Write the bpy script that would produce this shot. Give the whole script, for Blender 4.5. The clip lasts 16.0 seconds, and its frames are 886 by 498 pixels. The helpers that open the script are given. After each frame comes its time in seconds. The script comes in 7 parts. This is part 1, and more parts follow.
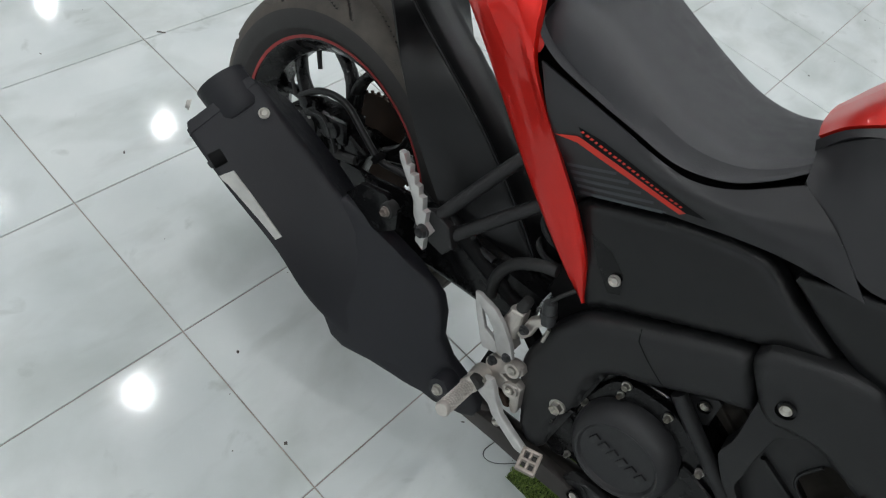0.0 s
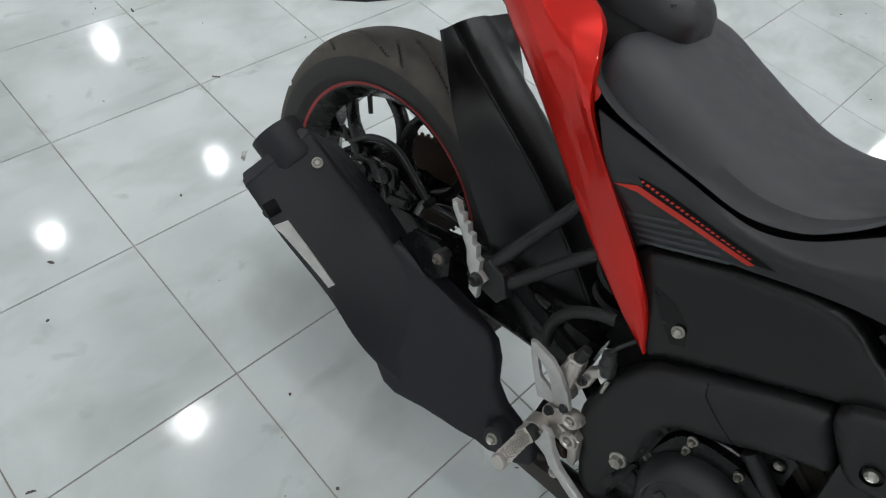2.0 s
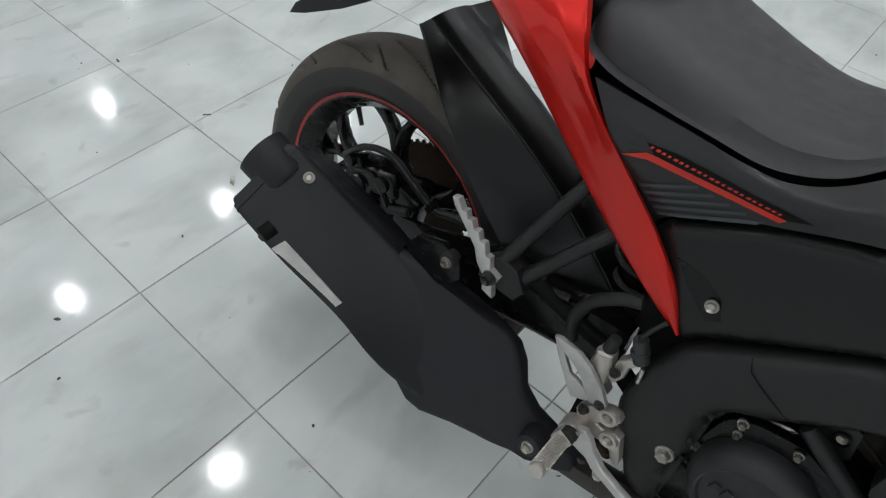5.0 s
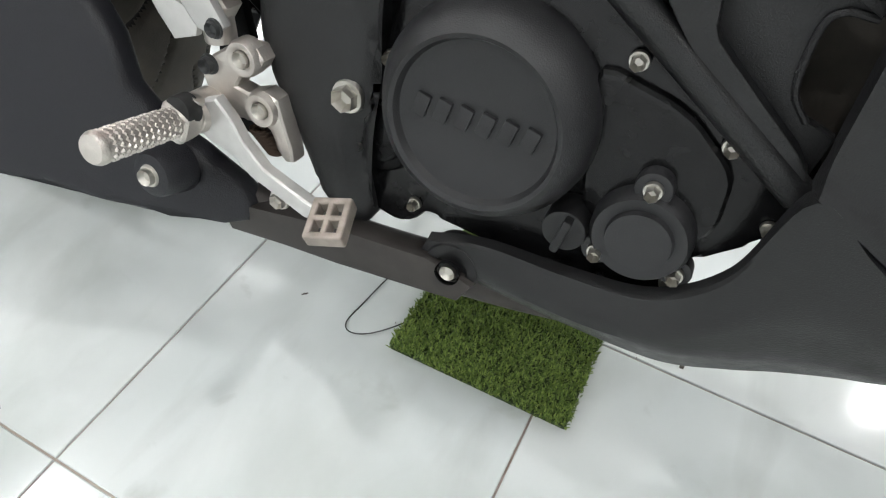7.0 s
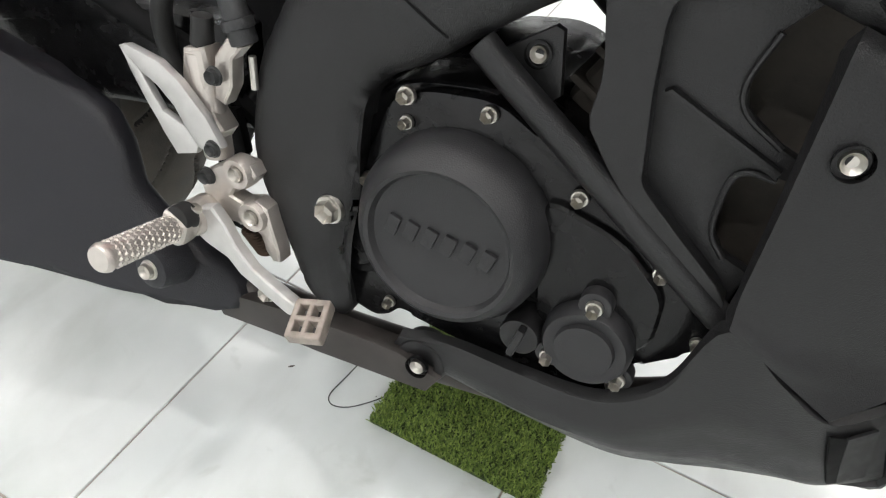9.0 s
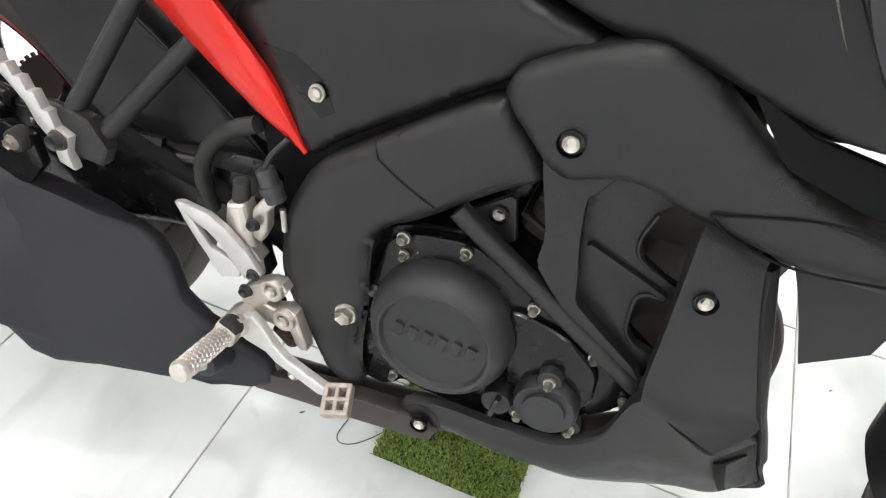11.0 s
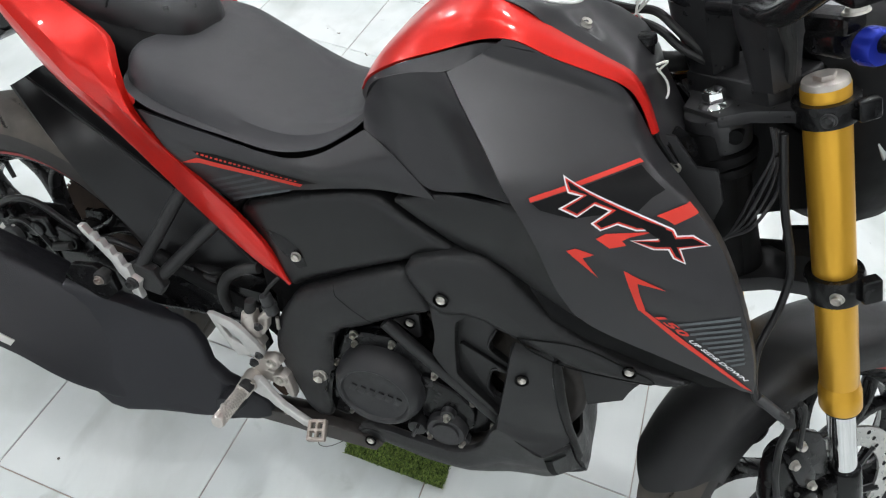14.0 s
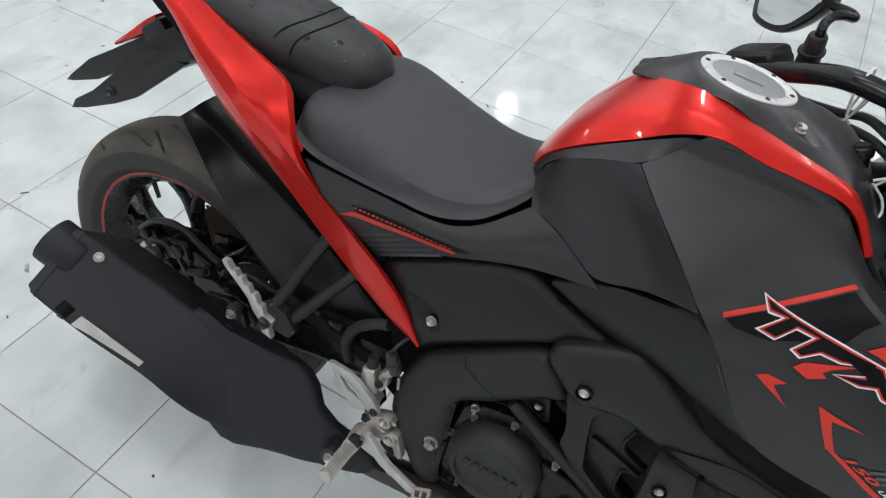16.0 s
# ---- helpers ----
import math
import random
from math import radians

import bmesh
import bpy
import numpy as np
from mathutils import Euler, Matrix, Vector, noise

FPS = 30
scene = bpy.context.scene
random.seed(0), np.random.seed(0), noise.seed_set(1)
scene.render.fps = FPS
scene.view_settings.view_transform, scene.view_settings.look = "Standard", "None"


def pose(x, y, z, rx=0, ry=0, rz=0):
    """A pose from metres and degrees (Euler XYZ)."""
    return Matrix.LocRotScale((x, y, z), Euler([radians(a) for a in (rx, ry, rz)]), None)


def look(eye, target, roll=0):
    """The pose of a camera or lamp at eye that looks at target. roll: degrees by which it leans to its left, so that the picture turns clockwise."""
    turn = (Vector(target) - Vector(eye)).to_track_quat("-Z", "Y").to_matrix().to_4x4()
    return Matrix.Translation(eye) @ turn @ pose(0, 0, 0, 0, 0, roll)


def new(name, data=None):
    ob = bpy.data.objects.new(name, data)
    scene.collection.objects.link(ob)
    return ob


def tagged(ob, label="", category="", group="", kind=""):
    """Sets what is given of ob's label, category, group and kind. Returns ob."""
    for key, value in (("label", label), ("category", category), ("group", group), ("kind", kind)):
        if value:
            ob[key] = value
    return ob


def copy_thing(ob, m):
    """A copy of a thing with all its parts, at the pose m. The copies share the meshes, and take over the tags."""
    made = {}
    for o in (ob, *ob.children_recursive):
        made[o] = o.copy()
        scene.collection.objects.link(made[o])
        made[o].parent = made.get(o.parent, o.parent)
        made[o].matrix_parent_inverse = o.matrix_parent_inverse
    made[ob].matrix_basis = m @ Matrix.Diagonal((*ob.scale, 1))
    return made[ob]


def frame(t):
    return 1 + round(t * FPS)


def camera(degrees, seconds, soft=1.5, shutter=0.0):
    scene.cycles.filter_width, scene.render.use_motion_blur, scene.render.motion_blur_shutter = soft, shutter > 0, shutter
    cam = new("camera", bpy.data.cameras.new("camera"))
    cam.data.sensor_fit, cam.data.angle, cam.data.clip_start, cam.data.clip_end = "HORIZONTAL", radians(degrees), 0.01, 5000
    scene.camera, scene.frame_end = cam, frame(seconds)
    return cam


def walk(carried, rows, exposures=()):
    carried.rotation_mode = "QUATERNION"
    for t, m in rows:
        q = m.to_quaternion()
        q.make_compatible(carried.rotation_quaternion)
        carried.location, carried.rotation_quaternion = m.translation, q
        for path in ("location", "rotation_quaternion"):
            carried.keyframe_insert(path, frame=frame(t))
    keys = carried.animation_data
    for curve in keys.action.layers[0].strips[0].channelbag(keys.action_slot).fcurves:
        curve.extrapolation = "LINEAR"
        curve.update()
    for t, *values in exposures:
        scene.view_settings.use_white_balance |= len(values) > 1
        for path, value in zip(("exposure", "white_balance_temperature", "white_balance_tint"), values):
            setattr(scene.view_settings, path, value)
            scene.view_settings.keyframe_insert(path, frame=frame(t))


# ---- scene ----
cam = camera(68.7, 16.0, soft=1.2)
PATH = [
    (0, (0.632, -0.244, 1.189), (0.027, 0.82, -0.393), 18.5),
    (0.5, (0.615, -0.242, 1.194), (-0.044, 0.802, -0.379), 15.5),
    (1, (0.6, -0.249, 1.203), (-0.105, 0.779, -0.361), 14.3),
    (1.5, (0.593, -0.243, 1.194), (-0.142, 0.77, -0.366), 13.4),
    (2, (0.599, -0.23, 1.196), (-0.149, 0.774, -0.364), 12.4),
    (2.5, (0.588, -0.226, 1.185), (-0.17, 0.776, -0.372), 11.4),
    (3, (0.584, -0.212, 1.193), (-0.189, 0.788, -0.357), 9.9),
    (3.2, (0.582, -0.208, 1.198), (-0.195, 0.794, -0.349), 9.5),
    (5.3, (0.61, -0.209, 1.113), (-0.22, 0.791, -0.406), 1.4),
    (5.5, (0.621, -0.182, 1.071), (-0.205, 0.811, -0.456), -0.2),
    (6, (0.733, -0.109, 0.875), (-0.013, 0.945, -0.652), -2.9),
    (6.5, (0.808, -0.048, 0.696), (0.209, 1.1, -0.828), 0.1),
    (7, (0.837, -0.064, 0.642), (0.293, 1.119, -0.877), 4.0),
    (7.5, (0.837, -0.062, 0.646), (0.275, 1.139, -0.851), 5.6),
    (8, (0.833, -0.04, 0.648), (0.253, 1.183, -0.825), 5.9),
    (8.2, (0.835, -0.037, 0.657), (0.251, 1.196, -0.806), 5.7),
    (10.3, (0.878, -0.094, 0.768), (0.292, 1.238, -0.605), 4.4),
    (10.5, (0.865, -0.093, 0.771), (0.292, 1.251, -0.594), 4.6),
    (11, (0.835, -0.106, 0.902), (0.382, 1.191, -0.552), 5.2),
    (11.5, (0.902, -0.164, 1.127), (0.549, 1.053, -0.42), 6.8),
    (12, (0.935, -0.181, 1.234), (0.609, 1.031, -0.323), 6.7),
    (12.5, (0.934, -0.19, 1.257), (0.614, 1.012, -0.309), 4.6),
    (13, (0.927, -0.19, 1.266), (0.606, 1.01, -0.301), 3.6),
    (13.5, (0.918, -0.191, 1.291), (0.589, 1.027, -0.261), 4.3),
    (14, (0.918, -0.193, 1.31), (0.573, 1.049, -0.22), 5.9),
    (14.5, (0.922, -0.199, 1.316), (0.536, 1.068, -0.182), 7.5),
    (15, (0.913, -0.211, 1.314), (0.457, 1.056, -0.166), 8.5),
    (15.5, (0.894, -0.212, 1.316), (0.331, 1.024, -0.152), 7.0),
    (15.7, (0.864, -0.207, 1.314), (0.283, 1.029, -0.147), 6.8),
    (15.8, (0.849, -0.203, 1.313), (0.25, 1.03, -0.143), 6.5),
    (16, (0.798, -0.182, 1.307), (0.218, 1.05, -0.157), 6.2),
]
# the clip's camera brightens where dark bodywork fills its picture
EXPO = [
    (0, 0.06, 6380, 9), (1.5, -0.02, 6400, 9), (3.2, -0.14, 6400, 9), (5.3, -0.12, 6430, 9), (5.6, 0.04, 6450, 9), (6.0, 0.44, 6500, 10), (6.5, 0.82, 6600, 10), (7.0, 1.05, 6600, 10),
    (8.2, 1.03, 6700, 11), (10.3, 1.52, 6850, 15), (11.0, 1.48, 6800, 13), (11.5, 1.00, 6600, 11), (12.0, 0.70, 6600, 11), (13.0, 0.68, 6500, 11), (14.5, 0.66, 6420, 11), (15.2, 0.60, 6400, 11), (15.6, 0.42, 6400, 11), (16.0, 0.28, 6350, 11)]
walk(cam, [(t, look(eye, target, roll)) for t, eye, target, roll in PATH], EXPO)

# ---- world and light ----
W0 = bpy.data.worlds.new("world")
scene.world = W0
W0.use_nodes = True
W0.node_tree.nodes["Background"].inputs[0].default_value = (0.72, 0.79, 0.80, 1)
W0.node_tree.nodes["Background"].inputs[1].default_value = 0.25
LAMP = 225.0         # glow of each ceiling lamp's diffuser
LAMP_H = 2.80        # ceiling height

# ---- materials ----


def mat(name, color, rough=0.5, metal=0.0, vary=0.15, scale=40.0, bump=0.0, bscale=400.0, coat=0.0, big=3.0, rvary=0.1, tint=None, rand=0.0, spec=0.4):
    """Node material: base colour broken up at two scales, roughness variation, fine relief."""
    m = bpy.data.materials.new(name)
    m.use_nodes = True
    nt = m.node_tree
    b = nt.nodes["Principled BSDF"]
    co = nt.nodes.new("ShaderNodeTexCoord")
    n1 = nt.nodes.new("ShaderNodeTexNoise")
    n1.inputs["Scale"].default_value, n1.inputs["Detail"].default_value = scale, 6
    n2 = nt.nodes.new("ShaderNodeTexNoise")
    n2.inputs["Scale"].default_value, n2.inputs["Detail"].default_value = big, 3
    for n in (n1, n2):
        nt.links.new(co.outputs["Object"], n.inputs["Vector"])
    add = nt.nodes.new("ShaderNodeMath")
    nt.links.new(n1.outputs["Fac"], add.inputs[0])
    nt.links.new(n2.outputs["Fac"], add.inputs[1])
    mp = nt.nodes.new("ShaderNodeMapRange")
    mp.inputs["From Min"].default_value, mp.inputs["From Max"].default_value = 0.7, 1.3
    nt.links.new(add.outputs[0], mp.inputs["Value"])
    fac = mp.outputs[0]
    if rand:
        oi = nt.nodes.new("ShaderNodeObjectInfo")
        ra = nt.nodes.new("ShaderNodeMath")
        ra.operation = "MULTIPLY_ADD"
        ra.inputs[1].default_value = rand
        nt.links.new(oi.outputs["Random"], ra.inputs[0])
        nt.links.new(fac, ra.inputs[2])
        fac = ra.outputs[0]
    mix = nt.nodes.new("ShaderNodeMix")
    mix.data_type = "RGBA"
    c2 = tint or tuple(min(1, c * (1 + vary)) for c in color)
    mix.inputs[6].default_value = (*[c * (1 - vary) for c in color], 1)
    mix.inputs[7].default_value = (*c2, 1)
    nt.links.new(fac, mix.inputs[0])
    nt.links.new(mix.outputs[2], b.inputs["Base Color"])
    rm = nt.nodes.new("ShaderNodeMapRange")
    rm.inputs["From Min"].default_value, rm.inputs["From Max"].default_value = 0.3, 0.7
    rm.inputs["To Min"].default_value, rm.inputs["To Max"].default_value = max(0.02, rough - rvary), min(1, rough + rvary)
    nt.links.new(n1.outputs["Fac"], rm.inputs["Value"])
    nt.links.new(rm.outputs[0], b.inputs["Roughness"])
    b.inputs["Metallic"].default_value = metal
    b.inputs["Coat Weight"].default_value = coat
    b.inputs["Coat Roughness"].default_value = 0.04
    b.inputs["Specular IOR Level"].default_value = spec
    if bump:
        n3 = nt.nodes.new("ShaderNodeTexNoise")
        n3.inputs["Scale"].default_value, n3.inputs["Detail"].default_value = bscale, 2
        nt.links.new(co.outputs["Object"], n3.inputs["Vector"])
        bp = nt.nodes.new("ShaderNodeBump")
        bp.inputs["Strength"].default_value, bp.inputs["Distance"].default_value = bump, 0.001
        nt.links.new(n3.outputs["Fac"], bp.inputs["Height"])
        nt.links.new(bp.outputs[0], b.inputs["Normal"])
    return m


def glow(name, color, strength):
    m = bpy.data.materials.new(name)
    m.use_nodes = True
    b = m.node_tree.nodes["Principled BSDF"]
    b.inputs["Base Color"].default_value = (0.8, 0.8, 0.8, 1)
    b.inputs["Emission Color"].default_value = (*color, 1)
    b.inputs["Emission Strength"].default_value = strength
    return m


M_PLAS = mat("satin_black_plastic", (0.0085, 0.0085, 0.0090), 0.34, vary=0.18, scale=60, bump=0.06, bscale=900, rvary=0.06, spec=0.36)
M_TANK = mat("matt_charcoal_paint", (0.0225, 0.0220, 0.0236), 0.37, vary=0.10, scale=30, bump=0.06, bscale=1200, rvary=0.05, spec=0.42)
M_FRAME = mat("grained_black_plastic", (0.0120, 0.0120, 0.0126), 0.40, vary=0.2, scale=80, bump=0.38, bscale=1000, rvary=0.07, spec=0.37)
# near-black for black parts, and for shade painted into recesses, gaps and holes
M_BLACK = mat("black_and_shade_plastic", (0.0030, 0.0030, 0.0033), 0.6, vary=0.2, spec=0.15)
M_GLOSS = mat("gloss_black", (0.010, 0.010, 0.011), 0.18, vary=0.2, rvary=0.05)
M_RED = mat("red_candy_paint", (0.62, 0.013, 0.007), 0.32, metal=0.45, vary=0.10, scale=900, coat=0.5, rvary=0.04, spec=0.3)
M_SEAT = mat("grained_black_vinyl", (0.036, 0.0355, 0.0385), 0.40, vary=0.10, scale=50, bump=0.45, bscale=1300, rvary=0.06)
M_PILL = mat("smooth_black_vinyl", (0.011, 0.011, 0.012), 0.36, vary=0.12, scale=50, bump=0.35, bscale=1300)
M_MUF = mat("heat_shield_black", (0.0105, 0.0107, 0.0140), 0.50, vary=0.2, scale=70, bump=0.4, bscale=800, rvary=0.08)
M_TYRE = mat("worn_tyre_rubber", (0.050, 0.044, 0.038), 0.66, vary=0.3, scale=35, bump=0.5, bscale=500, tint=(0.095, 0.082, 0.068))
M_SIDEW = mat("tyre_sidewall", (0.030, 0.028, 0.027), 0.62, vary=0.25, scale=30, bump=0.3, bscale=600)
M_RIM = mat("satin_black_alloy", (0.0055, 0.0055, 0.0060), 0.27, vary=0.2)
# darker rubber that paints shade into the tread grooves
M_GROOVE = mat("shaded_tread_groove", (0.016, 0.0145, 0.013), 0.8, vary=0.3, scale=60)
M_TAPE = mat("red_rim_tape", (0.33, 0.035, 0.035), 0.5, vary=0.2)
M_ALU = mat("cast_aluminium", (0.56, 0.52, 0.48), 0.40, metal=0.80, vary=0.12, scale=90, bump=0.3, bscale=700, rvary=0.1)
M_WHITE = mat("silver_painted_alloy", (0.54, 0.53, 0.515), 0.38, metal=0.55, vary=0.14, scale=70)
M_STEEL = mat("zinc_bolt_steel", (0.52, 0.50, 0.46), 0.40, metal=1.0, vary=0.15, scale=200)
M_CHROME = mat("chrome", (0.80, 0.80, 0.80), 0.08, metal=1.0, vary=0.04, rvary=0.03)
M_GOLD = mat("gold_anodised", (0.72, 0.39, 0.04), 0.30, metal=0.65, vary=0.015, scale=60, rvary=0.01)
M_RUBBER = mat("black_rubber", (0.018, 0.018, 0.018), 0.6, vary=0.2, bump=0.2)
M_HOSE = mat("braided_hose", (0.009, 0.009, 0.0095), 0.4, vary=0.25, scale=600)
M_RUST = mat("rusty_steel", (0.095, 0.050, 0.026), 0.65, metal=0.2, vary=0.5, scale=60, tint=(0.05, 0.036, 0.028))
M_DISC = mat("brake_disc_steel", (0.55, 0.54, 0.52), 0.32, metal=1.0, vary=0.12, scale=120)
M_ENG = mat("engine_black_paint", (0.0060, 0.0060, 0.0064), 0.22, vary=0.25, scale=60, bump=0.10, bscale=600, spec=0.27)
M_COVER = mat("engine_cover_charcoal", (0.0185, 0.0185, 0.0198), 0.45, vary=0.15, scale=80, bump=0.22, bscale=900)
M_GUNM = mat("grey_case", (0.035, 0.036, 0.037), 0.45, vary=0.2, bump=0.3)
M_SILV = mat("muffler_strap_silver", (0.64, 0.62, 0.59), 0.38, metal=0.6, vary=0.2)
M_DRED = mat("red_decal", (0.62, 0.035, 0.02), 0.42, vary=0.05)
M_DWHT = mat("white_decal", (0.82, 0.82, 0.82), 0.42, vary=0.03)
M_DBLK = mat("black_decal", (0.005, 0.005, 0.0055), 0.42, vary=0.05, spec=0.14)
M_DGRY = mat("grey_decal", (0.085, 0.10, 0.105), 0.45, vary=0.05)
M_DGR2 = mat("dim_grey_decal", (0.055, 0.062, 0.068), 0.42, vary=0.05)
M_MESH = mat("grey_mesh_vent", (0.20, 0.19, 0.165), 0.6, metal=0.3, vary=0.6, scale=900)
M_TLAMP = mat("red_lamp_lens", (0.55, 0.02, 0.015), 0.12, vary=0.1)
M_BLUE = mat("blue_anodised", (0.02, 0.04, 0.42), 0.25, metal=0.6, vary=0.1)
M_TIE = mat("white_string", (0.75, 0.74, 0.70), 0.7, vary=0.1)
M_LENS = mat("smoked_clear_lens", (0.36, 0.38, 0.37), 0.15, vary=0.08)
M_DIAL = mat("smoked_dial_cover", (0.30, 0.31, 0.31), 0.12, vary=0.1)
M_PADAL = mat("worn_pedal_pad", (0.30, 0.26, 0.23), 0.5, metal=0.6, vary=0.35, scale=120, bump=0.3, bscale=500)
M_GLASS = mat("dial_glass", (0.30, 0.31, 0.31), 0.08, metal=0.6, vary=0.1)
M_MATB = mat("mat_backing", (0.030, 0.050, 0.015), 0.8, vary=0.2)
M_WALL = mat("grey_wall_paint", (0.32, 0.32, 0.33), 0.6, vary=0.03, scale=8, bump=0.1, bscale=150)
M_CEIL = mat("white_ceiling_board", (0.80, 0.80, 0.80), 0.7, vary=0.03, scale=8)
M_GROUT = mat("dirty_brown_grout", (0.33, 0.25, 0.21), 0.8, vary=0.35, scale=12, tint=(0.50, 0.44, 0.40))
M_CAPF = mat("brushed_grey_cap", (0.27, 0.27, 0.28), 0.42, metal=0.2, vary=0.1, scale=150)
M_DUST = mat("dusty_engine_casting", (0.075, 0.066, 0.056), 0.75, vary=0.35, scale=50, bump=0.5, bscale=300)
M_RING = mat("satin_silver_ring", (0.74, 0.73, 0.71), 0.34, metal=0.25, vary=0.05, scale=120)
M_CABLE = mat("dull_grey_cable", (0.035, 0.035, 0.036), 0.45, vary=0.15)
M_PIPE = mat("heat_dulled_steel", (0.046, 0.041, 0.038), 0.48, metal=0.35, vary=0.3, scale=60)
M_CAST = mat("charcoal_cast_alloy", (0.020, 0.020, 0.021), 0.36, vary=0.15, scale=70, bump=0.12, bscale=700, spec=0.45)
M_DIRT = mat("dirt_fleck", (0.10, 0.09, 0.08), 0.9, vary=0.4)
M_MIRR = mat("mirror_glass", (0.80, 0.82, 0.83), 0.03, metal=1.0, vary=0.02, rvary=0.0)
# glow of an unseen panel, added to brighten the bike's side panels
M_FILL = glow("added_fill_glow", (0.90, 0.97, 1.0), 0.55)
M_LAMP = glow("lamp_diffuser", (0.98, 0.99, 1.0), LAMP)


def tile_material():
    m = mat("glazed_pale_green_tile", (0.582, 0.622, 0.618), 0.100, vary=0.035, scale=5, rvary=0.025, big=1.3, rand=0.25, tint=(0.675, 0.700, 0.690))
    nt = m.node_tree
    b = nt.nodes["Principled BSDF"]
    base = b.inputs["Base Color"].links[0].from_socket
    geo = nt.nodes.new("ShaderNodeNewGeometry")
    # grey scuffs and smears, stretched one way
    mp = nt.nodes.new("ShaderNodeMapping")
    mp.inputs["Scale"].default_value = (1.5, 1.1, 1.0)
    mp.inputs["Rotation"].default_value = (0, 0, 0.6)
    nt.links.new(geo.outputs["Position"], mp.inputs["Vector"])
    n = nt.nodes.new("ShaderNodeTexNoise")
    n.inputs["Scale"].default_value, n.inputs["Detail"].default_value, n.inputs["Distortion"].default_value = 2.6, 8, 0.3
    nt.links.new(mp.outputs[0], n.inputs["Vector"])
    r = nt.nodes.new("ShaderNodeMapRange")
    r.inputs["From Min"].default_value, r.inputs["From Max"].default_value, r.inputs["To Max"].default_value = 0.46, 0.72, 0.72
    nt.links.new(n.outputs["Fac"], r.inputs["Value"])
    mx = nt.nodes.new("ShaderNodeMix")
    mx.data_type = "RGBA"
    nt.links.new(r.outputs[0], mx.inputs[0])
    nt.links.new(base, mx.inputs[6])
    mx.inputs[7].default_value = (0.40, 0.435, 0.41, 1)
    # thin wiped streaks of dust, and darker small smudges between them
    mp2 = nt.nodes.new("ShaderNodeMapping")
    mp2.inputs["Scale"].default_value, mp2.inputs["Rotation"].default_value = (6.0, 2.0, 1.0), (0, 0, -0.5)
    nt.links.new(geo.outputs["Position"], mp2.inputs["Vector"])
    last = mx.outputs[2]
    for vec, scale, lo, hi, most, col in ((mp2.outputs[0], 2.0, 0.55, 0.80, 0.34, (0.33, 0.35, 0.33, 1)), (geo.outputs["Position"], 11.0, 0.64, 0.76, 0.45, (0.30, 0.32, 0.295, 1))):
        n = nt.nodes.new("ShaderNodeTexNoise")
        n.inputs["Scale"].default_value, n.inputs["Detail"].default_value, n.inputs["Distortion"].default_value = scale, 7, 0.5
        nt.links.new(vec, n.inputs["Vector"])
        r = nt.nodes.new("ShaderNodeMapRange")
        r.inputs["From Min"].default_value, r.inputs["From Max"].default_value, r.inputs["To Max"].default_value = lo, hi, most
        nt.links.new(n.outputs["Fac"], r.inputs["Value"])
        mx = nt.nodes.new("ShaderNodeMix")
        mx.data_type = "RGBA"
        nt.links.new(r.outputs[0], mx.inputs[0])
        nt.links.new(last, mx.inputs[6])
        mx.inputs[7].default_value = col
        last = mx.outputs[2]
    nt.links.new(last, b.inputs["Base Color"])
    # the glaze is not quite flat
    w = nt.nodes.new("ShaderNodeTexNoise")
    w.inputs["Scale"].default_value, w.inputs["Detail"].default_value = 9.0, 2
    nt.links.new(geo.outputs["Position"], w.inputs["Vector"])
    bp = nt.nodes.new("ShaderNodeBump")
    bp.inputs["Strength"].default_value, bp.inputs["Distance"].default_value = 0.10, 0.004
    nt.links.new(w.outputs["Fac"], bp.inputs["Height"])
    nt.links.new(bp.outputs[0], b.inputs["Normal"])
    return m


M_TILE = tile_material()

# ---- mesh helpers ----
from mathutils.bvhtree import BVHTree


def part(name, bm, material, parent=None, label="", smooth=32):
    """Links a bmesh as one mesh object under a thing or a part."""
    me = bpy.data.meshes.new(name)
    bmesh.ops.recalc_face_normals(bm, faces=bm.faces)
    bm.to_mesh(me)
    bm.free()
    me.materials.append(material)
    if smooth:
        me.polygons.foreach_set("use_smooth", [True] * len(me.polygons))
        me.set_sharp_from_angle(angle=radians(smooth))
    ob = new(name, me)
    if parent:
        ob.parent = parent
    return tagged(ob, label)


def bevel_sharp(bm, width, seg=2, angle=30):
    es = [e for e in bm.edges if len(e.link_faces) == 2 and e.calc_face_angle(0) > radians(angle)]
    if es and width:
        bmesh.ops.bevel(bm, geom=es, offset=width, segments=seg, affect="EDGES", profile=0.6, clamp_overlap=True)
    return bm


def join(*bms):
    out = bmesh.new()
    for b in bms:
        me = bpy.data.meshes.new("tmp")
        b.to_mesh(me)
        out.from_mesh(me)
        bpy.data.meshes.remove(me)
        b.free()
    return out


def moved(bm, m):
    bmesh.ops.transform(bm, matrix=m, verts=bm.verts)
    return bm


def box(c, size, rot=(0, 0, 0), bev=0.003, seg=2):
    bm = bmesh.new()
    bmesh.ops.create_cube(bm, size=1)
    bmesh.ops.scale(bm, vec=size, verts=bm.verts)
    bevel_sharp(bm, min(bev, min(size) * 0.45), seg)
    return moved(bm, pose(*c, *rot))


def axis_frame(d):
    return Vector(d).to_track_quat("Z", "Y").to_matrix().to_4x4()


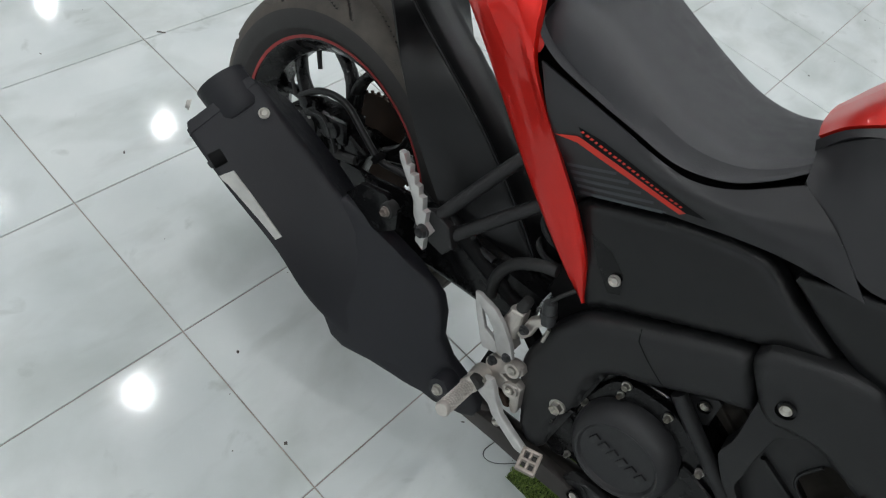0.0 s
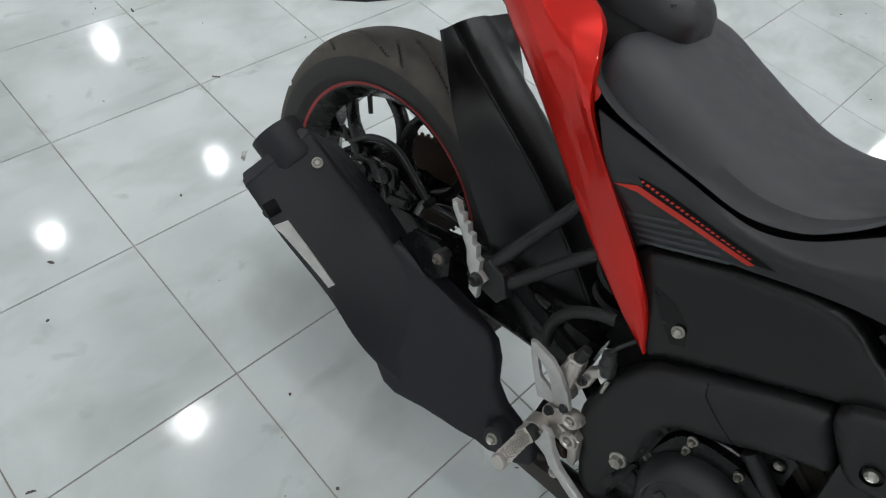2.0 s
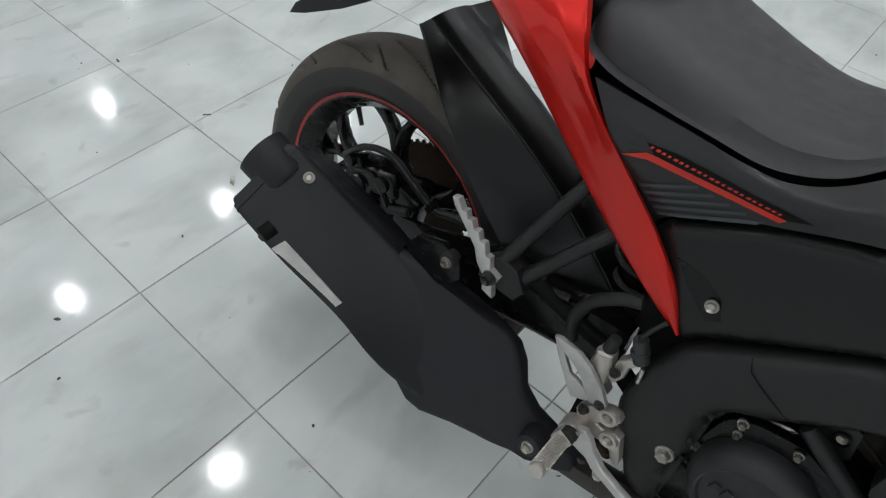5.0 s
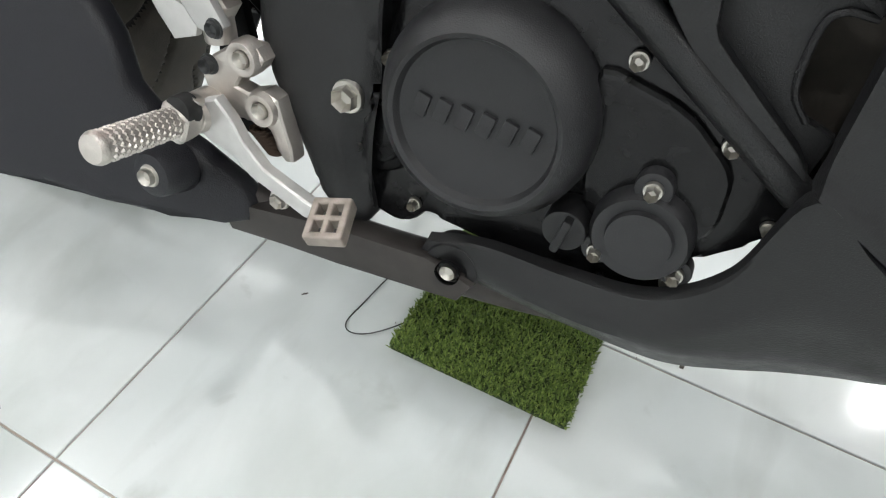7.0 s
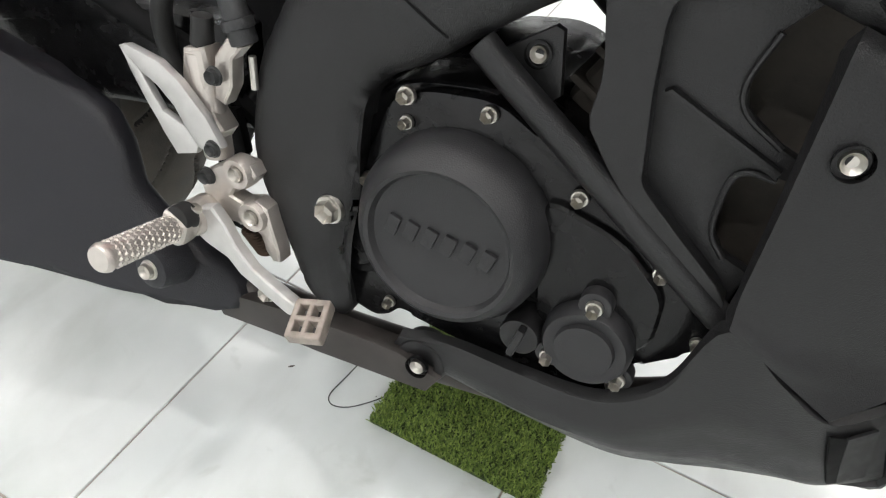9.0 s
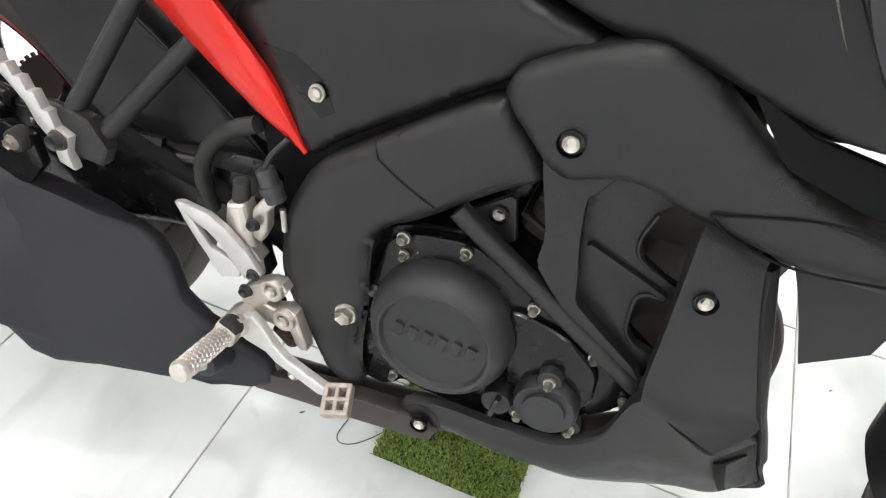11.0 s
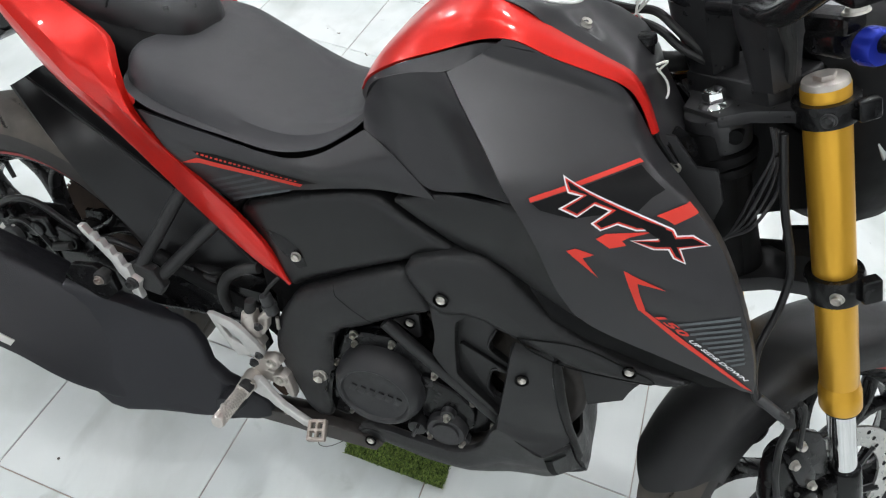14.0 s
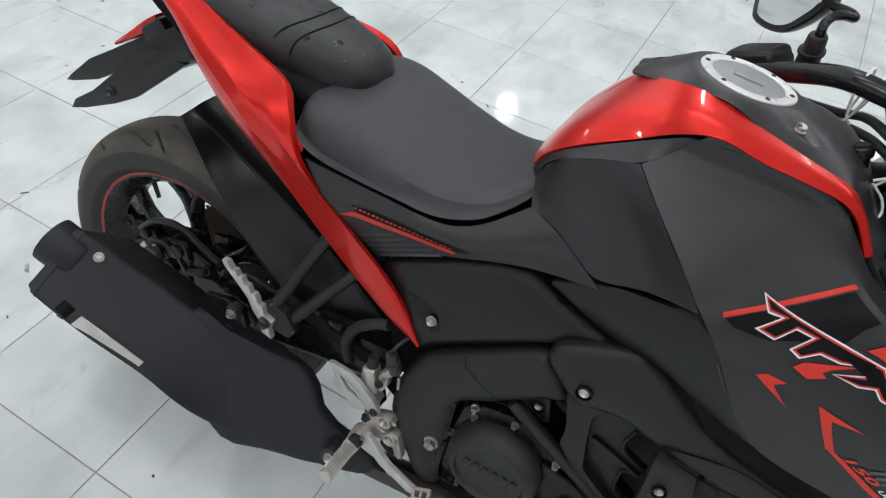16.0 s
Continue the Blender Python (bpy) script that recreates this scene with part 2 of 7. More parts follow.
def rod(p0, p1, r0, r1=None, n=20, bev=0.0):
    p0, p1 = Vector(p0), Vector(p1)
    bm = bmesh.new()
    bmesh.ops.create_cone(bm, cap_ends=True, segments=n, radius1=r0, radius2=r0 if r1 is None else r1, depth=(p1 - p0).length)
    if bev:
        bevel_sharp(bm, bev, 2, 50)
    return moved(bm, Matrix.Translation((p0 + p1) / 2) @ axis_frame(p1 - p0))


def crom(pts, n, smooth=True):
    """n points evenly along a curve through pts."""
    p = np.array(pts, float)
    if smooth and len(p) > 2:
        q = np.vstack([2 * p[0] - p[1], p, 2 * p[-1] - p[-2]])
        out = []
        for i in range(len(p) - 1):
            a, b, c, d = q[i : i + 4]
            for t in np.linspace(0, 1, 12, endpoint=False):
                out.append(0.5 * (2 * b + (c - a) * t + (2 * a - 5 * b + 4 * c - d) * t * t + (3 * b - a - 3 * c + d) * t**3))
        p = np.vstack(out + [p[-1]])
    s = np.r_[0, np.cumsum(np.linalg.norm(np.diff(p, axis=0), axis=1))]
    if s[-1] == 0:
        return np.repeat(p[:1], n, 0)
    t = np.linspace(0, s[-1], n)
    return np.stack([np.interp(t, s, p[:, k]) for k in range(3)], 1)


def tube(pts, r, n=12, steps=None, smooth=True, r1=None):
    """A round bar along a curve."""
    c = crom(pts, steps or 8 * (len(pts) - 1) + 1, smooth)
    bm = bmesh.new()
    rings = []
    up = Vector((0.31, 0.17, 0.93))
    for i, p in enumerate(c):
        d = Vector(c[min(i + 1, len(c) - 1)] - c[max(i - 1, 0)]).normalized()
        a = d.cross(up).normalized()
        b = a.cross(d)
        up = b
        rr = r if r1 is None else r + (r1 - r) * i / (len(c) - 1)
        rings.append([bm.verts.new(Vector(p) + a * rr * math.cos(2 * math.pi * k / n) + b * rr * math.sin(2 * math.pi * k / n)) for k in range(n)])
    for u, v in zip(rings, rings[1:]):
        for k in range(n):
            bm.faces.new((u[k], u[(k + 1) % n], v[(k + 1) % n], v[k]))
    bm.faces.new(rings[0])
    bm.faces.new(rings[-1])
    return bm


def revolve(profile, n=48, closed=False):
    """Turns (radius, y) points round the y axis."""
    bm = bmesh.new()
    rings = []
    for k in range(n):
        a = 2 * math.pi * k / n
        rings.append([bm.verts.new((r * math.cos(a), y, r * math.sin(a))) for r, y in profile])
    m = len(profile)
    for k in range(n):
        u, v = rings[k], rings[(k + 1) % n]
        for i in range(m if closed else m - 1):
            j = (i + 1) % m
            bm.faces.new((u[i], u[j], v[j], v[i]))
    bmesh.ops.remove_doubles(bm, verts=bm.verts, dist=1e-6)
    return bm


def prism(outline, y0, y1, bev=0.004, seg=2, warp=None):
    """A plate: outline in (x, z), between y0 and y1; warp(x, z) adds to y of the y0 side and half of it to the other."""
    bm = bmesh.new()
    f = bm.faces.new([bm.verts.new((x, y0, z)) for x, z in outline])
    r = bmesh.ops.extrude_face_region(bm, geom=[f])
    back = [v for v in r["geom"] if isinstance(v, bmesh.types.BMVert)]
    for v in back:
        v.co.y = y1
    if bev:
        bevel_sharp(bm, bev, seg, 40)
    if warp:
        bmesh.ops.triangulate(bm, faces=[f for f in bm.faces if len(f.verts) > 4])
        for v in bm.verts:
            v.co.y += warp(v.co.x, v.co.z)
    return bm


def rounded(outline, times=2):
    """The outline with its corners cut round."""
    p = [Vector(q) for q in outline]
    for _ in range(times):
        out = []
        for i, q in enumerate(p):
            n = p[(i + 1) % len(p)]
            out += [q * 0.84 + n * 0.16, q * 0.16 + n * 0.84]
        p = out
    return [tuple(q) for q in p]


def pillow(outline, y0, y1, r=0.018, rise=0.012, dome=0.004, fine=0.007, warp=None):
    """A moulded cover: outline in (x, z), outer face at y0 that rolls over to its edge, back at y1."""
    out = rounded(outline)
    s = 1 if y0 > 0 else -1
    bm = bmesh.new()
    bm.faces.new([bm.verts.new((x, 0, z)) for x, z in out])
    bmesh.ops.triangulate(bm, faces=bm.faces)
    for axis in ((1, 0, 0), (0, 0, 1)):
        k = 0 if axis[0] else 2
        lo, hi = min(v.co[k] for v in bm.verts), max(v.co[k] for v in bm.verts)
        for c in np.arange(math.ceil(lo / fine) * fine, hi, fine):
            co = Vector((0, 0, 0))
            co[k] = c
            bmesh.ops.bisect_plane(bm, geom=list(bm.verts) + list(bm.edges) + list(bm.faces), plane_co=co, plane_no=axis, dist=1e-5)
    bmesh.ops.remove_doubles(bm, verts=bm.verts, dist=2e-4)
    A = np.array(out)
    Bq = np.roll(A, -1, 0)
    d = Bq - A
    for v in bm.verts:
        p = np.array((v.co.x, v.co.z))
        t = np.clip(((p - A) * d).sum(1) / np.maximum((d * d).sum(1), 1e-12), 0, 1)
        e = np.sqrt((((A + d * t[:, None]) - p) ** 2).sum(1)).min()
        q = min(e / r, 1.0)
        drop = rise * (1 - math.sqrt(max(0.0, 1 - (1 - q) ** 2))) + dome * (1 - min(e / 0.05, 1.0)) ** 2
        v.co.y = y0 - s * drop
    edge = [e for e in bm.edges if len(e.link_faces) == 1]
    res = bmesh.ops.extrude_edge_only(bm, edges=edge)
    for v in res["geom"]:
        if isinstance(v, bmesh.types.BMVert):
            v.co.y = y1
    if warp:
        for v in bm.verts:
            v.co.y += warp(v.co.x, v.co.z)
    return bm


def patch(rows, nu=24, nv=16, thick=0.004, smooth_u=True, smooth_v=True, s=-1, shape=None):
    """A shell through rows of points (x, half width, z), on the side s (-1 right, 1 left); shape(x, w, z, u) may set the half width."""
    rows = [crom(r, nu, smooth_u) for r in rows]
    g = np.stack([crom([r[i] for r in rows], nv, smooth_v) for i in range(nu)], 1)   # nv x nu x 3
    if shape:
        for j in range(nv):
            for i in range(nu):
                g[j, i, 1] = shape(*g[j, i], i / (nu - 1))
    du, dv = np.gradient(g, axis=1), np.gradient(g, axis=0)
    nrm = np.cross(du, dv)
    ln = np.linalg.norm(nrm, axis=2, keepdims=True)
    nrm = nrm / np.maximum(ln, 1e-9)
    mid = nrm[nv // 2, nu // 2]
    if mid[1] + 0.3 * mid[2] < 0:
        nrm = -nrm
    inner = g - nrm * thick
    bm = bmesh.new()
    def put(a):
        return [[bm.verts.new((p[0], s * p[1], p[2])) for p in row] for row in a]
    A, B = put(g), put(inner)
    for j in range(nv - 1):
        for i in range(nu - 1):
            bm.faces.new((A[j][i], A[j][i + 1], A[j + 1][i + 1], A[j + 1][i]))
            bm.faces.new((B[j][i], B[j + 1][i], B[j + 1][i + 1], B[j][i + 1]))
    for j in range(nv - 1):
        for i in (0, nu - 1):
            bm.faces.new((A[j][i], A[j + 1][i], B[j + 1][i], B[j][i]))
    for i in range(nu - 1):
        for j in (0, nv - 1):
            bm.faces.new((A[j][i], A[j][i + 1], B[j][i + 1], B[j][i]))
    bmesh.ops.remove_doubles(bm, verts=bm.verts, dist=1e-5)
    return bm


def loft(sections, n=28, m=None, close_ends=True):
    """A body through closed sections, each a list of 3D points in order round it."""
    secs = []
    for sec in sections:
        c = crom(list(sec) + [sec[0]], n + 1)[:-1]
        secs.append(c)
    if m:
        g = np.stack([crom([sec[i] for sec in secs], m) for i in range(n)], 1)
    else:
        g = np.array(secs)
    bm = bmesh.new()
    V = [[bm.verts.new(p) for p in row] for row in g]
    for a, b in zip(V, V[1:]):
        for k in range(n):
            bm.faces.new((a[k], a[(k + 1) % n], b[(k + 1) % n], b[k]))
    if close_ends:
        bm.faces.new(V[0])
        bm.faces.new(V[-1])
    return bm


def bolt(p, d=(0, -1, 0), r=0.008, h=0.006, hexa=False, flange=True):
    """A bolt head at p that faces along d: flange, head and socket."""
    bms = []
    if flange:
        b = bmesh.new()
        bmesh.ops.create_cone(b, cap_ends=True, segments=20, radius1=r * 1.25, radius2=r * 1.15, depth=h * 0.35)
        bms.append(moved(b, pose(0, 0, h * 0.17)))
    b = bmesh.new()
    bmesh.ops.create_cone(b, cap_ends=True, segments=6 if hexa else 20, radius1=r, radius2=r * 0.88, depth=h)
    top = max(b.faces, key=lambda f: f.calc_center_median().z)
    r1 = bmesh.ops.inset_region(b, faces=[top], thickness=r * 0.42)
    bmesh.ops.translate(b, vec=(0, 0, -h * 0.85), verts=top.verts)
    bms.append(moved(b, pose(0, 0, h * 0.6)))
    return moved(join(*bms), Matrix.Translation(p) @ axis_frame(d))


def countersunk(x, y, z, s, r, parent, lean=0.0):
    """A bolt in a ring coloured as dish shade, facing out on side s."""
    d = Vector((lean, s, 0.05)).normalized()
    p = Vector((x, y, z))
    m = Matrix.Translation(p) @ axis_frame(d) @ pose(0, 0, 0, 90)
    part("dish", moved(revolve([(r * 0.86, -0.0002), (r * 1.08, -0.0002), (r * 1.17, -0.0010), (r * 1.24, 0.0002), (r * 1.26, 0.004)], 32), m), M_ENG, parent)
    part("bolt", bolt(p - d * 0.001, d, r * 0.88, 0.004, flange=False), M_STEEL, parent)


def decal(name, outline, surface, material, parent, label="", s=-1, lift=0.0008, fine=0.006):
    """A sticker: outline in (x, z), laid on the outer side of the meshes in surface."""
    bm = bmesh.new()
    bm.faces.new([bm.verts.new((x, 0, z)) for x, z in outline]).normal_update()
    bmesh.ops.triangulate(bm, faces=bm.faces)
    for axis in ((1, 0, 0), (0, 0, 1)):
        k = 0 if axis[0] else 2
        lo, hi = min(v.co[k] for v in bm.verts), max(v.co[k] for v in bm.verts)
        for c in np.arange(math.ceil(lo / fine) * fine, hi, fine):
            co = Vector((0, 0, 0))
            co[k] = c
            bmesh.ops.bisect_plane(bm, geom=list(bm.verts) + list(bm.edges) + list(bm.faces), plane_co=co, plane_no=axis, dist=1e-5)
    trees = []
    for ob in surface:
        t = bmesh.new()
        t.from_mesh(ob.data)
        trees.append(BVHTree.FromBMesh(t))
        t.free()
    last = None
    for v in bm.verts:
        best = None
        for t in trees:
            hit, nor = t.ray_cast(Vector((v.co.x, s * 0.6, v.co.z)), Vector((0, -s, 0)))[:2]
            if hit is None:
                q, nor = t.find_nearest(Vector((v.co.x, s * 0.17, v.co.z)))[0], Vector((0, s, 0))
                hit = q if q and abs(q.x - v.co.x) + abs(q.z - v.co.z) < 0.02 else None
            if hit is not None and (best is None or s * hit.y > s * best[0]):
                best = hit.y, nor if nor.y * s > 0 else -nor
        if best is None:
            best = last if last is not None else (s * 0.16, Vector((0, s, 0)))
        last = best
        v.co.y = best[0]
        v.co += best[1] * lift
    return part(name, bm, material, parent, label)


# ---- the room ----
X0, X1, Y0, Y1 = -8.0, 6.4, -3.2, 8.0
S = 0.40
H = LAMP_H


def room():
    floor = part("floor", box(((X0 + X1) / 2, (Y0 + Y1) / 2, -0.053), (X1 - X0 + 0.4, Y1 - Y0 + 0.4, 0.10), bev=0), M_GROUT, None, "glazed pale green floor tiles with brown grout", 0)
    tagged(floor, category="floor", kind="structure")
    ceil = part("ceiling", box(((X0 + X1) / 2, (Y0 + Y1) / 2, H + 0.06), (X1 - X0 + 0.4, Y1 - Y0 + 0.4, 0.12), bev=0), M_CEIL, None, "plain white painted ceiling with round lamps", 0)
    tagged(ceil, category="ceiling", kind="structure")
    # unseen walls close the room; their grey is set to hold back side light
    for name, c, size in (
        ("wall_north", ((X0 + X1) / 2, Y1 + 0.1, H / 2), (X1 - X0 + 0.4, 0.2, H)),
        # the unseen side is left open for added light: two piers and a lintel
        ("wall_south_1", ((X0 - 4.5) / 2, Y0 - 0.1, H / 2), (-4.5 - X0 + 0.2, 0.2, H)),
        ("wall_south_2", ((X1 + 5.0) / 2, Y0 - 0.1, H / 2), (X1 - 5.0 + 0.2, 0.2, H)),
        ("wall_south_3", (0.25, Y0 - 0.1, H - 0.15), (9.5, 0.2, 0.3)),
        ("wall_west", (X0 - 0.1, (Y0 + Y1) / 2, H / 2), (0.2, Y1 - Y0, H)),
        ("wall_east", (X1 + 0.1, (Y0 + Y1) / 2, H / 2), (0.2, Y1 - Y0, H)),
    ):
        tagged(part(name, box(c, size, bev=0), M_WALL, None, "unseen plain grey wall closing the room", 0), category="wall", kind="structure")
    # unseen glowing panel and ground strip, added as fill light
    fill_panel = part("backdrop", box((0.25, Y0 - 2.6, 1.6), (22, 0.05, 6.4), bev=0), M_FILL, None, "added glowing panel beyond the unseen open side", 0)
    tagged(fill_panel, category="backdrop", kind="structure")
    pave = part("pavement", box((0.25, Y0 - 1.4, -0.06), (22, 2.4, 0.08), bev=0), M_GROUT, None, "added ground strip beyond the unseen open side", 0)
    tagged(pave, category="pavement", kind="structure")
    return floor


FLOOR = room()


def ceiling_light():
    e = new("ceiling_light")
    ring = [(0.0545, 0.0), (0.080, -0.004), (0.092, -0.006), (0.098, -0.002), (0.098, 0.0)]
    b = moved(revolve(ring, 32), pose(0, 0, 0, 90))
    part("trim_ring", b, M_DWHT, e)
    d = bmesh.new()
    bmesh.ops.create_circle(d, cap_ends=True, segments=32, radius=0.0550)
    part("diffuser", moved(d, pose(0, 0, -0.0015, 180)), M_LAMP, e)
    return tagged(e, "round white recessed ceiling lamp, lit", "ceiling lamp", "lamps in the ceiling")


lamp = ceiling_light()
first = True
# the column at i = 3 is unseen, added to brighten the front end
for i in range(-3, 4):
    for j in range(-1, 6):
        if (i, j) in ((-2, 2), (-2, 3), (-3, 1), (-3, 3), (-1, 5), (0, 5)):
            continue
        p = pose(-1.30 + 1.87 * i, 0.14 + 1.34 * j, H - 0.001)
        if first:
            lamp.matrix_basis = p
            first = False
        else:
            copy_thing(lamp, p)

# ---- the motorcycle: x ahead from the rear axle, y to its left, z up ----
BIKE = new("motorcycle")
BIKE.matrix_basis = pose(0.031, 0.308, 0, -10.47, 0, 1.35)
tagged(BIKE, "red and black naked motorcycle with gold fork, on its side stand", "motorcycle")


def bp(name, bm, m, label="", parent=None, smooth=32):
    return part(name, bm, m, parent or BIKE, label, smooth)


# -- seat --
def saddle_section(x, w, ze, zt):
    h = zt - ze
    half = [(0, zt), (0.45 * w, zt - 0.02 * h), (0.74 * w, zt - 0.09 * h), (0.88 * w, zt - 0.21 * h), (0.955 * w, zt - 0.40 * h), (0.99 * w, ze + 0.34 * h), (0.992 * w, ze + 0.10 * h), (0.95 * w, ze)]
    return [(x, y, z) for y, z in half] + [(x, -y, z) for y, z in half[::-1]][:-1]


def saddle(rows, n=48, m=40):
    return loft([saddle_section(*r) for r in rows], n, m)


seat = bp("rider_seat", saddle([
    (0.292, 0.098, 0.790, 0.812), (0.306, 0.124, 0.778, 0.822), (0.345, 0.137, 0.765, 0.820), (0.405, 0.135, 0.756, 0.801),
    (0.455, 0.131, 0.749, 0.785), (0.512, 0.124, 0.742, 0.773), (0.561, 0.111, 0.752, 0.777), (0.595, 0.094, 0.774, 0.794), (0.617, 0.080, 0.798, 0.816)]),
    M_SEAT, "black grained vinyl rider seat, dusty")
pill = bp("pillion_seat", saddle([
    (0.347, 0.028, 0.800, 0.826), (0.340, 0.048, 0.794, 0.844), (0.316, 0.063, 0.790, 0.860), (0.262, 0.079, 0.798, 0.873), (0.200, 0.091, 0.826, 0.884),
    (0.110, 0.091, 0.862, 0.902), (0.020, 0.082, 0.892, 0.921), (-0.060, 0.060, 0.916, 0.934)]), M_PILL, "glossy black vinyl pillion seat with two seams")


# near-black fill under both seats, coloured as shade, between the tail panels
bp("seat_gap_fill", saddle([(0.300, 0.095, 0.720, 0.795), (0.340, 0.108, 0.710, 0.780), (0.400, 0.113, 0.690, 0.768), (0.450, 0.112, 0.690, 0.756), (0.510, 0.109, 0.690, 0.746), (0.560, 0.100, 0.695, 0.748), (0.595, 0.086, 0.715, 0.768), (0.630, 0.072, 0.745, 0.792)]), M_BLACK, "near-black fill for the shaded gap under the seat")
bp("tail_gap_fill", saddle([(0.345, 0.098, 0.730, 0.812), (0.310, 0.104, 0.730, 0.826), (0.262, 0.104, 0.740, 0.835), (0.200, 0.104, 0.765, 0.852), (0.110, 0.092, 0.810, 0.885), (0.020, 0.076, 0.850, 0.910), (-0.060, 0.050, 0.890, 0.930)]), M_BLACK, "near-black fill for the shaded gap under the pillion")


def seam_over(ob, x0, bow, w, n=25):
    """Points of a line across the top of a mesh."""
    t = bmesh.new()
    t.from_mesh(ob.data)
    tree = BVHTree.FromBMesh(t)
    t.free()
    out = []
    for y in np.linspace(-w, w, n):
        x = x0 + bow * (1 - (y / w) ** 2)
        h = tree.ray_cast(Vector((x, y, 1.3)), Vector((0, 0, -1)))[0]
        if h:
            out.append(tuple(h))
    return out


for x0 in (0.250, 0.226):
    bp("seam", tube(seam_over(pill, x0, 0.012, 0.078), 0.0016, 8, 50), M_BLACK, parent=pill)

# -- tank --
for s in (-1, 1):
    up = [(0.590, 0.0, 0.826), (0.624, 0.0, 0.886), (0.668, 0.0, 0.938), (0.700, 0.042, 0.958), (0.732, 0.060, 0.966), (0.765, 0.065, 0.963), (0.820, 0.072, 0.949), (0.870, 0.079, 0.938), (0.903, 0.084, 0.930), (0.926, 0.087, 0.909), (0.948, 0.089, 0.877)]
    md = [(0.592, 0.040, 0.824), (0.618, 0.056, 0.872), (0.660, 0.068, 0.916), (0.700, 0.080, 0.938), (0.732, 0.088, 0.950), (0.770, 0.088, 0.953), (0.820, 0.091, 0.944), (0.868, 0.094, 0.936), (0.902, 0.096, 0.929), (0.924, 0.096, 0.910), (0.945, 0.095, 0.876)]
    lo = [(0.597, 0.062, 0.820), (0.613, 0.080, 0.850), (0.650, 0.096, 0.882), (0.697, 0.100, 0.908), (0.738, 0.100, 0.930), (0.776, 0.101, 0.940), (0.820, 0.102, 0.932), (0.862, 0.102, 0.927), (0.899, 0.102, 0.921), (0.920, 0.100, 0.905), (0.941, 0.0975, 0.875)]
    bp("tank_cover", patch([up, md, lo], 60, 14, 0.004, s=s), M_RED, "glossy red painted tank cover")
con = [(0.664, 0.012, 0.944, 0.946), (0.700, 0.044, 0.955, 0.966), (0.735, 0.062, 0.962, 0.9745), (0.765, 0.067, 0.959, 0.9705), (0.820, 0.074, 0.947, 0.9635), (0.870, 0.081, 0.936, 0.952), (0.903, 0.086, 0.928, 0.938), (0.926, 0.089, 0.907, 0.920), (0.950, 0.091, 0.871, 0.888), (0.982, 0.084, 0.838, 0.854)]


def bolt_dish(x, y):
    """Depth of the three-cornered dish round each console bolt."""
    tri = [Vector((0.802, 0.052)), Vector((0.832, 0.018)), Vector((0.872, 0.066))]
    p = Vector((x, abs(y)))
    d = min(abs((b - a).normalized().cross(p - a)) for a, b in zip(tri, tri[1:] + tri[:1])) if all(((b - a).cross(p - a) > 0) == ((tri[1] - tri[0]).cross(tri[2] - tri[0]) > 0) for a, b in zip(tri, tri[1:] + tri[:1])) else 0.0
    k = min(1.0, d / 0.007)
    return 0.0060 * k * k * (3 - 2 * k)


rows = []
cx, cw, ce, ct = zip(*con)
for x in np.linspace(cx[0], cx[-1], 72):
    w, ze, zt = np.interp(x, cx, cw), np.interp(x, cx, ce), np.interp(x, cx, ct)
    row = []
    for y in np.linspace(-1, 1, 41):
        z = ze + (zt - ze) * (1 - abs(y) ** 4) - bolt_dish(x, y * w)
        k = max(0.0, min(1.0, (0.080 - math.hypot(x - 0.779, y * w)) / 0.024))   # the rim round the fuel cap
        row.append((x, y * w, z + (max(z, 0.9702 - 0.105 * (x - 0.779)) - z) * k * k * (3 - 2 * k)))
    rows.append(row)
console = bp("tank_console", patch(rows, 41, 72, 0.004, s=1), M_TANK, "matt black tank centre cover")
cap = bp("fuel_cap", moved(revolve([(0.0, -0.001), (0.0395, -0.001), (0.0400, 0.0012), (0.0410, 0.0018), (0.0515, 0.0018), (0.0525, 0.0008), (0.0530, -0.010)], 48), pose(0.779, 0, 0.9705, 0, 6, 0) @ pose(0, 0, 0, 90)), M_RING, "silver round fuel cap with key slot")
cap_m = pose(0.779, 0, 0.9705, 0, 6)
bp("cap_face", moved(rod((0, 0, -0.002), (0, 0, 0.0010), 0.0392, n=40, bev=0.0008), cap_m), M_CAPF, parent=cap)
bp("key_cover", moved(box((0, 0, 0.0015), (0.034, 0.016, 0.003), bev=0.0018), cap_m), M_CAPF, parent=cap)
for k in range(6):
    a = k * math.pi / 3
    bp("cap_screw", moved(bolt((0.046 * math.cos(a), 0.046 * math.sin(a), 0.0014), (0, 0, 1), 0.0026, 0.0014), cap_m), M_GUNM, parent=cap)
for s in (-1, 1):
    bp("console_bolt", bolt((0.841, s * 0.0415, 0.9525), (0.2, s * 0.2, 1), 0.0066, 0.004), M_STEEL)

# -- side shrouds --
SHR = {}


def shroud_facets(x, w, z, u):
    """Three flat faces that meet in soft creases; the front edge turns in."""
    k = 0.004
    faces = (0.12 - 0.0967 * (x - 0.717) - 1.40 * (z - 0.903), 0.893 - 0.303 * x - 0.521 * z, 0.314 - 0.174 * x + 0.072 * z)
    f = -k * math.log(sum(math.exp(-a / k) for a in faces))
    f = f + max(0.0, 0.100 - f)
    f = 0.90 * f + 0.10 * min(w, f + 0.02)
    t = max(0.0, (u - 0.80) / 0.20)
    return f + (w - f) * t * t


